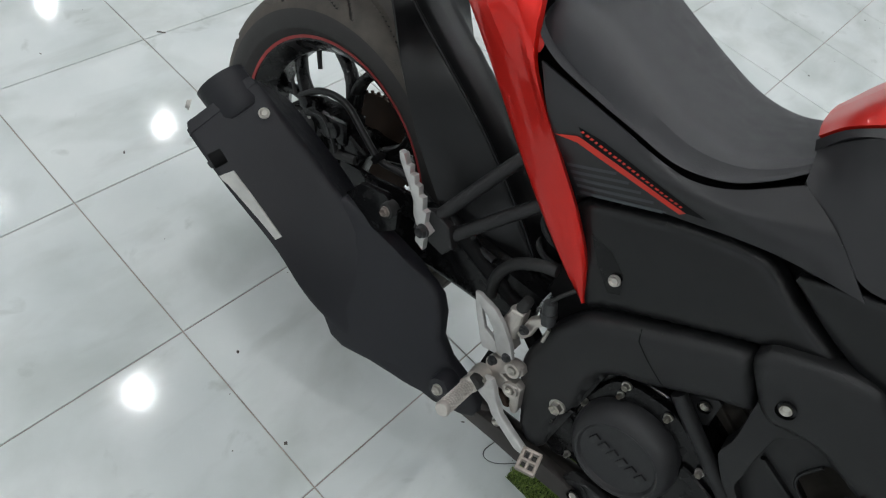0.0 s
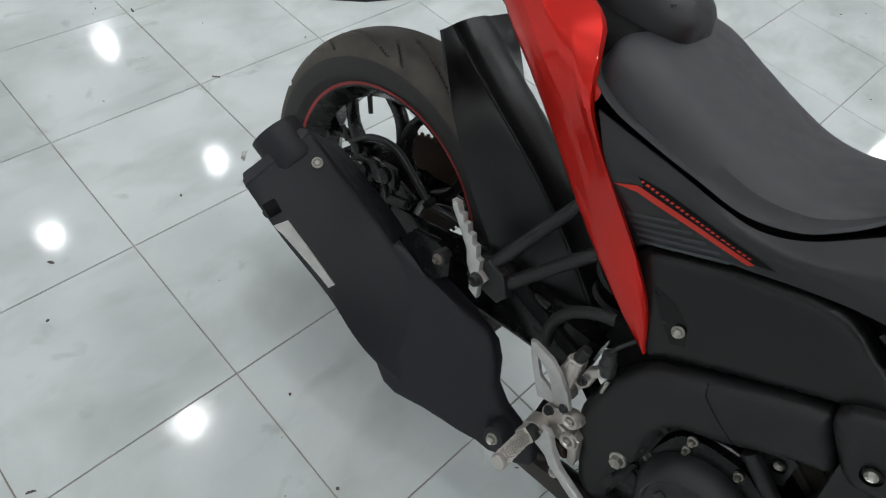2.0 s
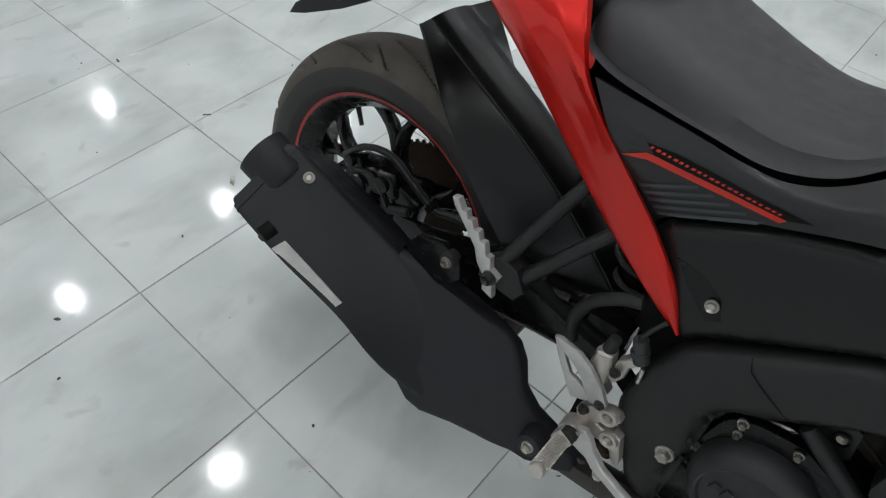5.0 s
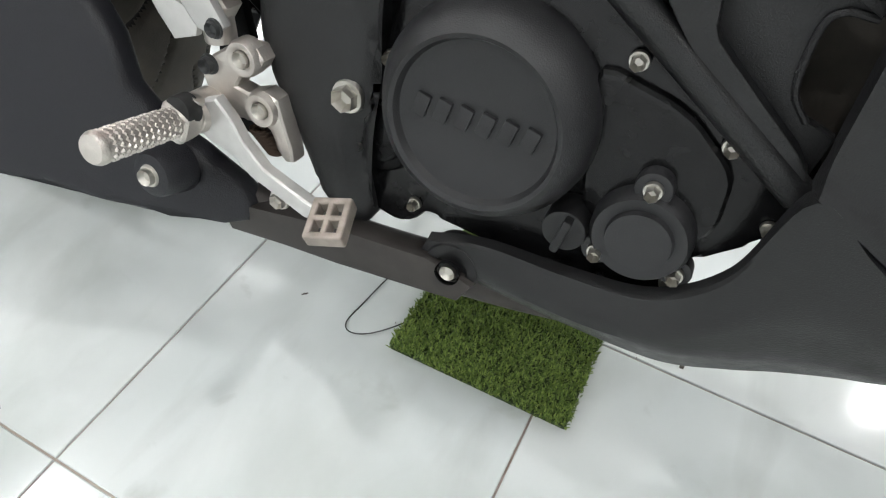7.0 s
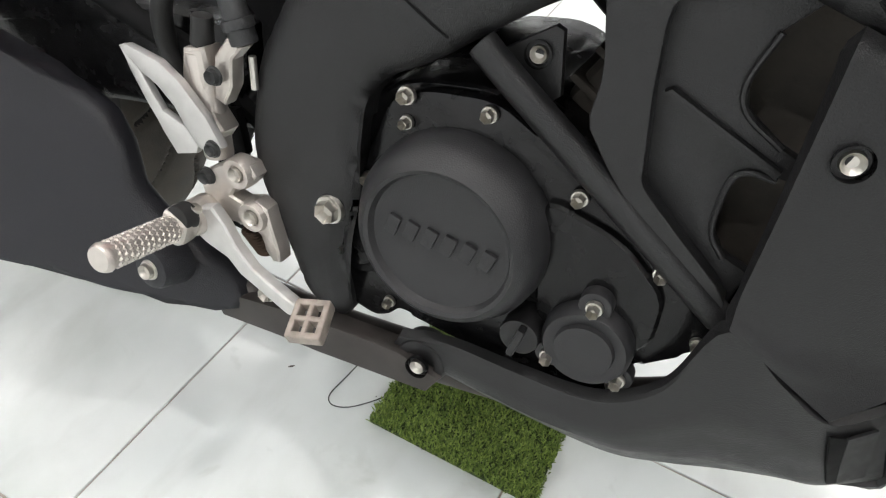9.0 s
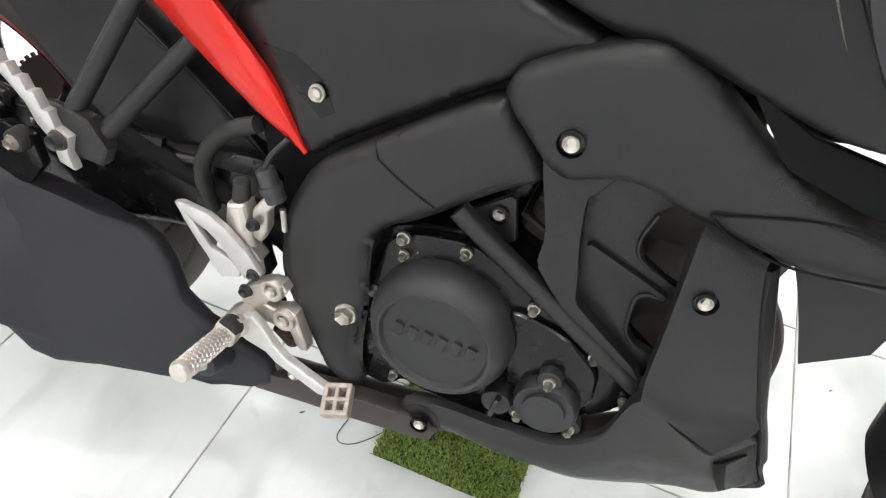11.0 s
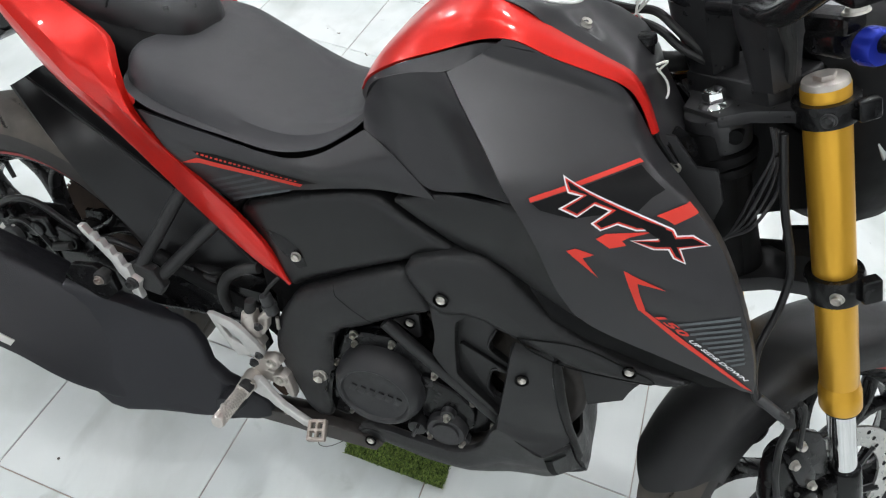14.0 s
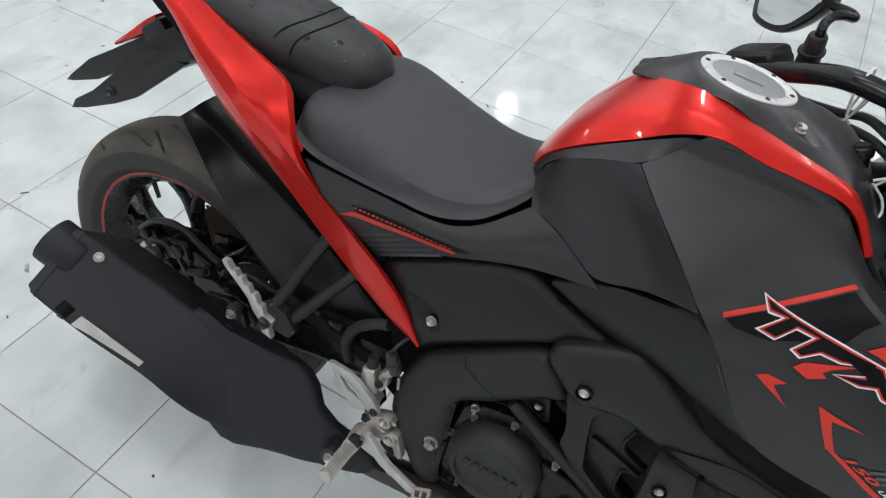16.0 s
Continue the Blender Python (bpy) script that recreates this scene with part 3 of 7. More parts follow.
for s in (-1, 1):
    bp("tank_shoulder", patch([
        [(0.598, 0.063, 0.816), (0.615, 0.081, 0.848), (0.652, 0.097, 0.880), (0.698, 0.101, 0.906), (0.735, 0.1005, 0.9245), (0.752, 0.100, 0.9300), (0.800, 0.1005, 0.9330)],
        [(0.604, 0.066, 0.807), (0.622, 0.092, 0.848), (0.666, 0.1125, 0.8785), (0.712, 0.1225, 0.8965), (0.734, 0.1100, 0.9085), (0.752, 0.0990, 0.9205), (0.800, 0.0985, 0.9260)]], 30, 5, 0.004, s=s), M_TANK)
    SHR[s, "rear"] = bp("tank_side_panel", patch([
        [(0.604, 0.066, 0.812), (0.634, 0.101, 0.858), (0.672, 0.115, 0.882), (0.716, 0.125, 0.898)],
        [(0.610, 0.084, 0.804), (0.655, 0.110, 0.822), (0.700, 0.121, 0.830), (0.735, 0.138, 0.842), (0.771, 0.173, 0.858)],
        [(0.617, 0.100, 0.790), (0.672, 0.124, 0.770), (0.719, 0.136, 0.755), (0.772, 0.152, 0.777), (0.824, 0.195, 0.807)]], 28, 18, 0.004, s=s), M_TANK, "matt charcoal panel below the tank cover")
    SHR[s, "front"] = bp("tank_shroud", patch([
        [(0.717, 0.126, 0.899), (0.733, 0.114, 0.908), (0.747, 0.100, 0.918), (0.768, 0.099, 0.940)],
        [(0.752, 0.157, 0.874), (0.789, 0.135, 0.891), (0.826, 0.105, 0.912), (0.836, 0.099, 0.932)],
        [(0.794, 0.193, 0.845), (0.840, 0.164, 0.867), (0.884, 0.122, 0.896), (0.897, 0.099, 0.918)],
        [(0.828, 0.209, 0.817), (0.875, 0.190, 0.841), (0.937, 0.150, 0.872), (0.952, 0.100, 0.864)],
        [(0.858, 0.215, 0.783), (0.915, 0.195, 0.812), (0.984, 0.162, 0.844), (0.990, 0.132, 0.846)],
        [(0.899, 0.205, 0.718), (0.963, 0.197, 0.765), (1.036, 0.165, 0.807), (1.040, 0.145, 0.806)],
        [(0.943, 0.195, 0.679), (1.012, 0.187, 0.714), (1.081, 0.174, 0.751), (1.088, 0.150, 0.744)],
        [(1.037, 0.178, 0.647), (1.078, 0.174, 0.661), (1.124, 0.168, 0.678), (1.131, 0.152, 0.672)],
        [(1.098, 0.168, 0.628), (1.119, 0.165, 0.630), (1.142, 0.162, 0.635), (1.147, 0.154, 0.633)],
        [(1.139, 0.161, 0.615), (1.144, 0.161, 0.615), (1.150, 0.160, 0.614), (1.153, 0.156, 0.613)]], 48, 60, 0.005, smooth_u=False, s=s, shape=shroud_facets), M_TANK, "matt charcoal tank shroud with red and white graphics")
    SHR[s, "mid"] = bp("air_scoop_panel", patch([
        [(0.673, 0.111, 0.717), (0.724, 0.122, 0.745), (0.787, 0.138, 0.767), (0.830, 0.158, 0.782), (0.855, 0.173, 0.775), (0.900, 0.172, 0.722), (0.949, 0.160, 0.661)],
        [(0.673, 0.125, 0.719), (0.724, 0.136, 0.747), (0.787, 0.152, 0.769), (0.830, 0.172, 0.784), (0.855, 0.187, 0.777), (0.900, 0.186, 0.724), (0.949, 0.174, 0.663)],
        [(0.673, 0.124, 0.716), (0.721, 0.136, 0.720), (0.777, 0.146, 0.724), (0.824, 0.161, 0.731), (0.863, 0.174, 0.722), (0.908, 0.179, 0.690), (0.951, 0.174, 0.660)],
        [(0.673, 0.122, 0.712), (0.718, 0.125, 0.693), (0.767, 0.130, 0.679), (0.818, 0.139, 0.677), (0.871, 0.151, 0.665), (0.916, 0.162, 0.656), (0.952, 0.172, 0.657)],
        [(0.673, 0.108, 0.713), (0.718, 0.111, 0.694), (0.767, 0.116, 0.680), (0.818, 0.125, 0.678), (0.871, 0.137, 0.666), (0.916, 0.148, 0.657), (0.952, 0.158, 0.658)]], 40, 25, 0.004, s=s), M_PLAS, "satin black air scoop panel", smooth=40)
    bp("ridge", tube([(0.830, s * 0.172, 0.784), (0.855, s * 0.188, 0.777), (0.900, s * 0.186, 0.724), (0.949, s * 0.174, 0.663)], 0.0035, 8, 40), M_PLAS, parent=SHR[s, "mid"])
    bp("vent_mesh", patch([[(0.852, 0.172, 0.748), (0.885, 0.168, 0.700), (0.917, 0.163, 0.672)], [(0.864, 0.186, 0.752), (0.897, 0.180, 0.703), (0.929, 0.170, 0.673)]], 12, 4, 0.002, s=s), M_MESH, "grey mesh vent")
    # strip coloured near black as the shade in the gap below the shroud
    bp("shroud_gap_shade", prism([(0.855, 0.672), (0.905, 0.648), (0.955, 0.640), (1.06, 0.628), (1.15, 0.612), (1.105, 0.590), (1.04, 0.596), (0.955, 0.606), (0.90, 0.622)], s * 0.148, s * 0.138, 0.002), M_BLACK, "near-black strip for the shaded gap under the shroud")
    # seat side panel and side cover
    SHR[s, "upper"] = bp("seat_side_panel", patch([
        [(0.329, 0.146, 0.755), (0.379, 0.145, 0.751), (0.435, 0.141, 0.745), (0.495, 0.135, 0.737), (0.535, 0.129, 0.737), (0.573, 0.121, 0.753), (0.619, 0.102, 0.789)],
        [(0.371, 0.147, 0.701), (0.421, 0.146, 0.712), (0.468, 0.142, 0.717), (0.516, 0.140, 0.721), (0.564, 0.138, 0.732), (0.611, 0.133, 0.746), (0.668, 0.124, 0.777)],
        [(0.433, 0.114, 0.624), (0.464, 0.119, 0.648), (0.512, 0.122, 0.675), (0.557, 0.124, 0.693), (0.606, 0.127, 0.713), (0.656, 0.129, 0.728), (0.727, 0.139, 0.744)]], 36, 20, 0.004, s=s), M_TANK, "charcoal panel under the seat with a red stripe decal")
    SHR[s, "side"] = bp("side_cover", pillow([(0.516, 0.496), (0.436, 0.606), (0.448, 0.626), (0.475, 0.640), (0.547, 0.679), (0.606, 0.702), (0.640, 0.711), (0.660, 0.706), (0.690, 0.690), (0.762, 0.668), (0.758, 0.661), (0.665, 0.600), (0.545, 0.517), (0.528, 0.499)], s * 0.1195, s * 0.092, 0.011, 0.008, 0.003,
        warp=lambda x, z: s * (0.010 * (x - 0.55) / 0.2)), M_PLAS, "satin black side cover with a dished bolt", smooth=60)
    # flat patch on the cover; its darker colour paints the dish's shade
    decal("dish", [(0.476, 0.596), (0.509, 0.594), (0.537, 0.579), (0.549, 0.552), (0.535, 0.542), (0.505, 0.565)], [SHR[s, "side"]], M_ENG, SHR[s, "side"], "flat dark patch for the shade of a three-cornered dish", s=s, lift=0.0004)
    bp("bolt", bolt((0.533, s * 0.1225, 0.567), (0, s, 0.1), 0.0066, 0.005), M_STEEL, parent=SHR[s, "side"])

# -- red tail panels --
for s in (-1, 1):
    tail_p = bp("tail_panel", patch([
        [(0.514, 0.101, 0.497), (0.470, 0.112, 0.533), (0.405, 0.114, 0.582), (0.347, 0.115, 0.630), (0.287, 0.120, 0.688), (0.229, 0.127, 0.745), (0.185, 0.122, 0.774), (0.123, 0.103, 0.814), (0.056, 0.082, 0.864), (-0.100, 0.041, 0.935)],
        [(0.514, 0.113, 0.499), (0.470, 0.124, 0.535), (0.405, 0.126, 0.584), (0.347, 0.127, 0.632), (0.287, 0.132, 0.690), (0.229, 0.141, 0.747), (0.185, 0.136, 0.776), (0.123, 0.117, 0.816), (0.056, 0.096, 0.866), (-0.100, 0.055, 0.937)],
        [(0.516, 0.116, 0.499), (0.474, 0.127, 0.543), (0.414, 0.131, 0.594), (0.360, 0.133, 0.644), (0.300, 0.140, 0.706), (0.242, 0.152, 0.759), (0.198, 0.146, 0.789), (0.134, 0.126, 0.823), (0.063, 0.104, 0.871), (-0.100, 0.064, 0.942)],
        [(0.517, 0.117, 0.499), (0.477, 0.128, 0.550), (0.422, 0.133, 0.602), (0.371, 0.137, 0.654), (0.311, 0.145, 0.720), (0.254, 0.158, 0.772), (0.211, 0.151, 0.801), (0.145, 0.129, 0.831), (0.070, 0.107, 0.875), (-0.100, 0.067, 0.948)]], 60, 16, 0.003, s=s), M_RED, "glossy red tail panel tapering to a point")
    bp("upper_face", patch([
        [(0.517, 0.117, 0.499), (0.477, 0.128, 0.550), (0.422, 0.133, 0.602), (0.371, 0.137, 0.654), (0.311, 0.145, 0.720), (0.254, 0.158, 0.772), (0.211, 0.151, 0.801), (0.145, 0.129, 0.831), (0.070, 0.107, 0.875), (-0.100, 0.067, 0.948)],
        [(0.518, 0.116, 0.500), (0.481, 0.128, 0.557), (0.432, 0.134, 0.611), (0.384, 0.141, 0.664), (0.323, 0.151, 0.736), (0.271, 0.157, 0.788), (0.229, 0.150, 0.818), (0.159, 0.126, 0.841), (0.080, 0.103, 0.881), (-0.100, 0.064, 0.955)],
        [(0.519, 0.115, 0.501), (0.486, 0.126, 0.561), (0.442, 0.133, 0.616), (0.398, 0.142, 0.664), (0.338, 0.154, 0.732), (0.294, 0.157, 0.778), (0.262, 0.147, 0.815), (0.212, 0.124, 0.838), (0.127, 0.102, 0.874), (-0.090, 0.061, 0.957)],
        [(0.519, 0.112, 0.501), (0.490, 0.122, 0.562), (0.450, 0.131, 0.616), (0.411, 0.141, 0.660), (0.351, 0.154, 0.724), (0.318, 0.154, 0.764), (0.298, 0.141, 0.806), (0.270, 0.119, 0.836), (0.173, 0.097, 0.863), (-0.080, 0.056, 0.955)],
        [(0.521, 0.102, 0.497), (0.492, 0.112, 0.556), (0.452, 0.121, 0.610), (0.413, 0.131, 0.654), (0.353, 0.144, 0.718), (0.320, 0.144, 0.758), (0.300, 0.131, 0.800), (0.272, 0.109, 0.830), (0.175, 0.087, 0.857), (-0.078, 0.046, 0.949)]], 60, 21, 0.003, smooth_v=False, s=s), M_RED, parent=tail_p, smooth=24)
    bp("inner_tab", patch([[(0.304, 0.142, 0.782), (0.310, 0.142, 0.774), (0.316, 0.142, 0.754)], [(0.309, 0.139, 0.778), (0.320, 0.139, 0.769), (0.320, 0.139, 0.759)]], 8, 5, 0.003, s=s), M_RED, parent=tail_p)

# -- frame covers, guard and belly cowl --
def lean_in(s, a, x0, z0, b=0.0):
    return lambda x, z: s * (a * (x - x0) + b * (z - z0))


for s in (-1, 1):
    rear = bp("frame_cover", pillow([(0.506, 0.445), (0.532, 0.498), (0.587, 0.538), (0.697, 0.616), (0.722, 0.585), (0.746, 0.552), (0.709, 0.530), (0.644, 0.477), (0.612, 0.458), (0.596, 0.436), (0.592, 0.400), (0.599, 0.366), (0.598, 0.344), (0.586, 0.316), (0.591, 0.280), (0.602, 0.242), (0.596, 0.228), (0.574, 0.225), (0.551, 0.243), (0.537, 0.275), (0.506, 0.333), (0.498, 0.362), (0.498, 0.390)], s * 0.1395, s * 0.105, 0.017, 0.010, 0.004), M_FRAME, "grained black frame cover", smooth=60)
    decal("seam", [(0.5958, 0.5417), (0.6026, 0.5308), (0.6233, 0.5189), (0.6452, 0.5072), (0.6574, 0.5004), (0.6566, 0.4988), (0.6444, 0.5056), (0.6225, 0.5173), (0.6014, 0.5294), (0.5942, 0.5407)], [rear], M_BLACK, rear, s=s, lift=0.0006)
    front = bp("front_frame_cover", pillow([(0.697, 0.616), (0.705, 0.640), (0.750, 0.666), (0.795, 0.683), (0.835, 0.669), (0.868, 0.645), (0.899, 0.622), (0.937, 0.603), (1.011, 0.586), (1.091, 0.593), (1.076, 0.576), (1.013, 0.553), (0.943, 0.549), (0.860, 0.565), (0.806, 0.580), (0.752, 0.560)], s * 0.1515, s * 0.115, 0.014, 0.008, 0.005,
        warp=lean_in(s, 0.03, 0.80, 0.6)), M_FRAME, "satin black front frame cover with a countersunk bolt", smooth=60)
    countersunk(0.7575, s * 0.1500, 0.600, s, 0.0085, front)
    countersunk(1.0115, s * 0.1575, 0.586, s, 0.0072, front)
    bp("seam", tube([(0.866, s * 0.1534, 0.5775), (0.944, s * 0.1558, 0.5980), (1.006, s * 0.1576, 0.5895), (1.042, s * 0.1587, 0.5830), (1.034, s * 0.1585, 0.5735), (0.943, s * 0.1557, 0.5565), (0.890, s * 0.1541, 0.5625), (0.866, s * 0.1534, 0.5775)], 0.0011, 6, 60), M_BLACK, parent=front)
    guard = bp("radiator_side_guard", prism(rounded([(0.732, 0.600), (0.741, 0.560), (0.7555, 0.505), (0.754, 0.474), (0.772, 0.452), (0.800, 0.424), (0.860, 0.384), (0.874, 0.369), (0.869, 0.392), (0.815, 0.432), (0.7965, 0.447), (0.792, 0.470), (0.7863, 0.497), (0.7790, 0.548), (0.790, 0.563), (0.812, 0.600)], 1), s * 0.134, s * 0.106, 0.006, 4), M_FRAME, "black plastic guard beside the radiator", smooth=50)
    bp("recessed_web", prism([(0.764, 0.585), (0.840, 0.590), (0.850, 0.566), (0.836, 0.548), (0.8300, 0.520), (0.8366, 0.503), (0.861, 0.489), (0.876, 0.484), (0.872, 0.471), (0.850, 0.470), (0.843, 0.460), (0.8456, 0.427), (0.857, 0.412), (0.876, 0.406), (0.873, 0.372), (0.800, 0.430), (0.768, 0.465), (0.764, 0.520)], s * 0.120, s * 0.108, 0.003, 2), M_FRAME, parent=guard)
    bp("rib", prism([(0.790, 0.503), (0.794, 0.506), (0.866, 0.478), (0.865, 0.472)], s * 0.127, s * 0.117, 0.002, 2), M_FRAME, parent=guard)
    bp("hole_lip", tube([(0.836, s * 0.121, 0.548), (0.8298, s * 0.121, 0.520), (0.8362, s * 0.121, 0.503), (0.861, s * 0.121, 0.489)], 0.0022, 8, 30), M_FRAME, parent=guard)
    bp("hole_lip", tube([(0.866, s * 0.121, 0.4705), (0.850, s * 0.121, 0.470), (0.843, s * 0.121, 0.460), (0.8454, s * 0.121, 0.427), (0.858, s * 0.121, 0.411)], 0.0022, 8, 30), M_FRAME, parent=guard)
    bp("guard_bar", loft([[(x + dx, s * (0.128 + dy), z + dz) for dx, dy, dz in ((-0.005, 0.004, -0.0075), (-0.002, 0.009, -0.003), (0.003, 0.009, 0.004), (0.006, 0.004, 0.008), (0.005, -0.006, 0.007), (-0.004, -0.006, -0.007))] for x, z in ((0.676, 0.500), (0.700, 0.483), (0.771, 0.437), (0.830, 0.399), (0.873, 0.3715))], 24, 30), M_FRAME, "thin black diagonal bar", smooth=50)
    gus = bp("gusset", prism([(0.683, 0.493), (0.716, 0.518), (0.722, 0.516), (0.730, 0.476), (0.724, 0.470)], s * 0.112, s * 0.104, 0.002), M_FRAME, "black triangular gusset plate")
    countersunk(0.710, s * 0.112, 0.4985, s, 0.0072, gus)
    cowl = bp("belly_cowl", patch([
        [(0.866, 0.150, 0.566), (0.893, 0.146, 0.558), (0.920, 0.138, 0.548)],
        [(0.865, 0.161, 0.555), (0.892, 0.153, 0.548), (0.920, 0.143, 0.539)],
        [(0.867, 0.161, 0.520), (0.896, 0.154, 0.516), (0.930, 0.144, 0.504)],
        [(0.870, 0.160, 0.465), (0.907, 0.153, 0.461), (0.948, 0.142, 0.455)],
        [(0.872, 0.158, 0.420), (0.914, 0.150, 0.410), (0.968, 0.131, 0.404)],
        [(0.8735, 0.157, 0.404), (0.918, 0.150, 0.388), (0.976, 0.126, 0.384)],
        [(0.8745, 0.161, 0.396), (0.918, 0.155, 0.374), (0.984, 0.125, 0.366)],
        [(0.8750, 0.162, 0.3900), (0.917, 0.156, 0.3655), (0.9530, 0.149, 0.3440)]], 24, 40, 0.012, s=s), M_FRAME, "satin black radiator cowl panel", smooth=40)
    countersunk(0.888, s * 0.1565, 0.5065, s, 0.0078, cowl, lean=0.12)
    belly = bp("belly_pan", patch([
        [(0.655, 0.134, 0.250), (0.700, 0.134, 0.264), (0.765, 0.134, 0.268), (0.820, 0.136, 0.279), (0.857, 0.142, 0.320), (0.874, 0.150, 0.391), (0.915, 0.150, 0.366), (0.953, 0.142, 0.345), (0.990, 0.112, 0.350)],
        [(0.655, 0.142, 0.246), (0.700, 0.143, 0.261), (0.765, 0.143, 0.265), (0.820, 0.146, 0.275), (0.857, 0.151, 0.316), (0.875, 0.161, 0.388), (0.917, 0.156, 0.3635), (0.953, 0.149, 0.342), (0.992, 0.119, 0.346)],
        [(0.650, 0.141, 0.232), (0.700, 0.144, 0.239), (0.770, 0.147, 0.243), (0.835, 0.150, 0.252), (0.870, 0.152, 0.284), (0.900, 0.152, 0.310), (0.930, 0.148, 0.312), (0.970, 0.139, 0.303), (1.008, 0.106, 0.305)],
        [(0.651, 0.139, 0.226), (0.702, 0.142, 0.229), (0.772, 0.146, 0.230), (0.840, 0.147, 0.238), (0.880, 0.143, 0.250), (0.912, 0.138, 0.262), (0.945, 0.134, 0.268), (0.982, 0.124, 0.268), (1.022, 0.094, 0.276)],
        [(0.652, 0.128, 0.216), (0.705, 0.128, 0.212), (0.775, 0.126, 0.206), (0.845, 0.122, 0.204), (0.890, 0.118, 0.218), (0.920, 0.116, 0.232), (0.955, 0.112, 0.244), (0.990, 0.104, 0.250), (1.030, 0.082, 0.258)]], 60, 17, 0.006, smooth_v=False, s=s), M_FRAME, "black plastic belly pan", smooth=24)
    # no opening here: a patch on the nose coloured as the slot's shade
    bp("vent_shade", patch([[(0.9590, 0.1490, 0.3330), (0.9700, 0.1425, 0.3320)], [(0.9700, 0.1425, 0.3050), (0.9790, 0.1345, 0.3040)], [(0.9840, 0.1260, 0.2740), (0.9900, 0.1220, 0.2750)]], 5, 12, 0.002, s=s), M_BLACK, "near-black patch for the shade in a vent slot", parent=belly)
    bp("pocket_face", patch([[(0.9700, 0.1440, 0.3330), (0.9880, 0.1265, 0.3350)], [(0.9790, 0.1350, 0.3040), (0.9985, 0.1160, 0.3060)], [(0.9900, 0.1220, 0.2750), (1.0080, 0.1080, 0.2780)]], 6, 12, 0.002, s=s), M_FRAME, parent=belly)
    boss = bp("mount_boss", moved(revolve([(0.0, -0.006), (0.013, -0.006), (0.013, 0.0), (0.021, 0.0), (0.023, -0.004), (0.023, -0.02)], 28), pose(0.679, s * 0.144, 0.231) @ pose(0, 0, 0, 0, 0, 0 if s > 0 else 180)), M_FRAME, parent=belly)
    countersunk(0.6795, s * 0.1500, 0.2325, s, 0.0080, belly)
    bp("cowl_front", patch([
        [(0.920, 0.142, 0.540), (0.930, 0.143, 0.504), (0.948, 0.141, 0.455), (0.976, 0.125, 0.384), (0.992, 0.116, 0.348), (1.008, 0.104, 0.305)],
        [(0.926, 0.132, 0.541), (0.939, 0.131, 0.503), (0.956, 0.129, 0.455), (0.981, 0.115, 0.386), (0.997, 0.106, 0.350), (1.014, 0.095, 0.308)],
        [(0.918, 0.118, 0.540), (0.932, 0.116, 0.500), (0.948, 0.114, 0.452), (0.972, 0.104, 0.386), (0.988, 0.096, 0.350), (1.004, 0.088, 0.312)]], 30, 12, 0.004, s=s), M_FRAME, "black rolled front edge of the radiator cowl")
    bp("radiator_shroud", patch([[(0.930, 0.100, 0.552), (1.000, 0.100, 0.552), (1.055, 0.100, 0.545)], [(0.950, 0.100, 0.524), (1.000, 0.100, 0.520), (1.045, 0.100, 0.510)], [(0.972, 0.100, 0.480), (1.005, 0.100, 0.484), (1.038, 0.100, 0.490)], [(0.991, 0.100, 0.435), (1.010, 0.100, 0.449), (1.034, 0.100, 0.467)]], 10, 12, 0.006, s=s), M_FRAME, "black plastic radiator shroud")
half_rim = [(0.990, 0.108, 0.352), (0.998, 0.080, 0.330), (1.004, 0.050, 0.315)]
half_mid = [(1.012, 0.102, 0.300), (1.026, 0.078, 0.262), (1.036, 0.048, 0.240)]
half_low = [(1.026, 0.084, 0.258), (1.030, 0.066, 0.236), (1.030, 0.044, 0.222)]
half_bot = [(0.960, 0.098, 0.240), (0.962, 0.072, 0.232), (0.962, 0.045, 0.228)]
nose = bp("belly_nose", patch([[(x, -y, z) for x, y, z in h] + [c] + h[::-1] for h, c in ((half_rim, (1.000, 0.0, 0.306)), (half_mid, (1.040, 0.0, 0.220)), (half_low, (1.026, 0.0, 0.208)), (half_bot, (0.956, 0.0, 0.228)))], 36, 16, 0.005, s=1), M_FRAME, "black plastic nose of the belly pan")
radiator = bp("radiator", box((0.930, 0, 0.50), (0.03, 0.18, 0.16), (0, 15, 0), 0.004), M_GUNM, "dark finned radiator")
for k in range(14):
    bp("fin", moved(box((0.014, 0, -0.072 + k * 0.011), (0.006, 0.17, 0.002), bev=0.0005), pose(0.930, 0, 0.50, 0, 15)), M_SILV, parent=radiator)
bp("exhaust_header", tube([(0.83, -0.03, 0.46), (0.890, -0.036, 0.462), (0.936, -0.036, 0.448), (0.965, -0.036, 0.422), (0.979, -0.036, 0.380), (0.974, -0.038, 0.330), (0.925, -0.042, 0.248), (0.80, -0.06, 0.185), (0.62, -0.09, 0.175), (0.48, -0.13, 0.20)], 0.021, 16), M_PIPE, "dull brown exhaust header pipe")

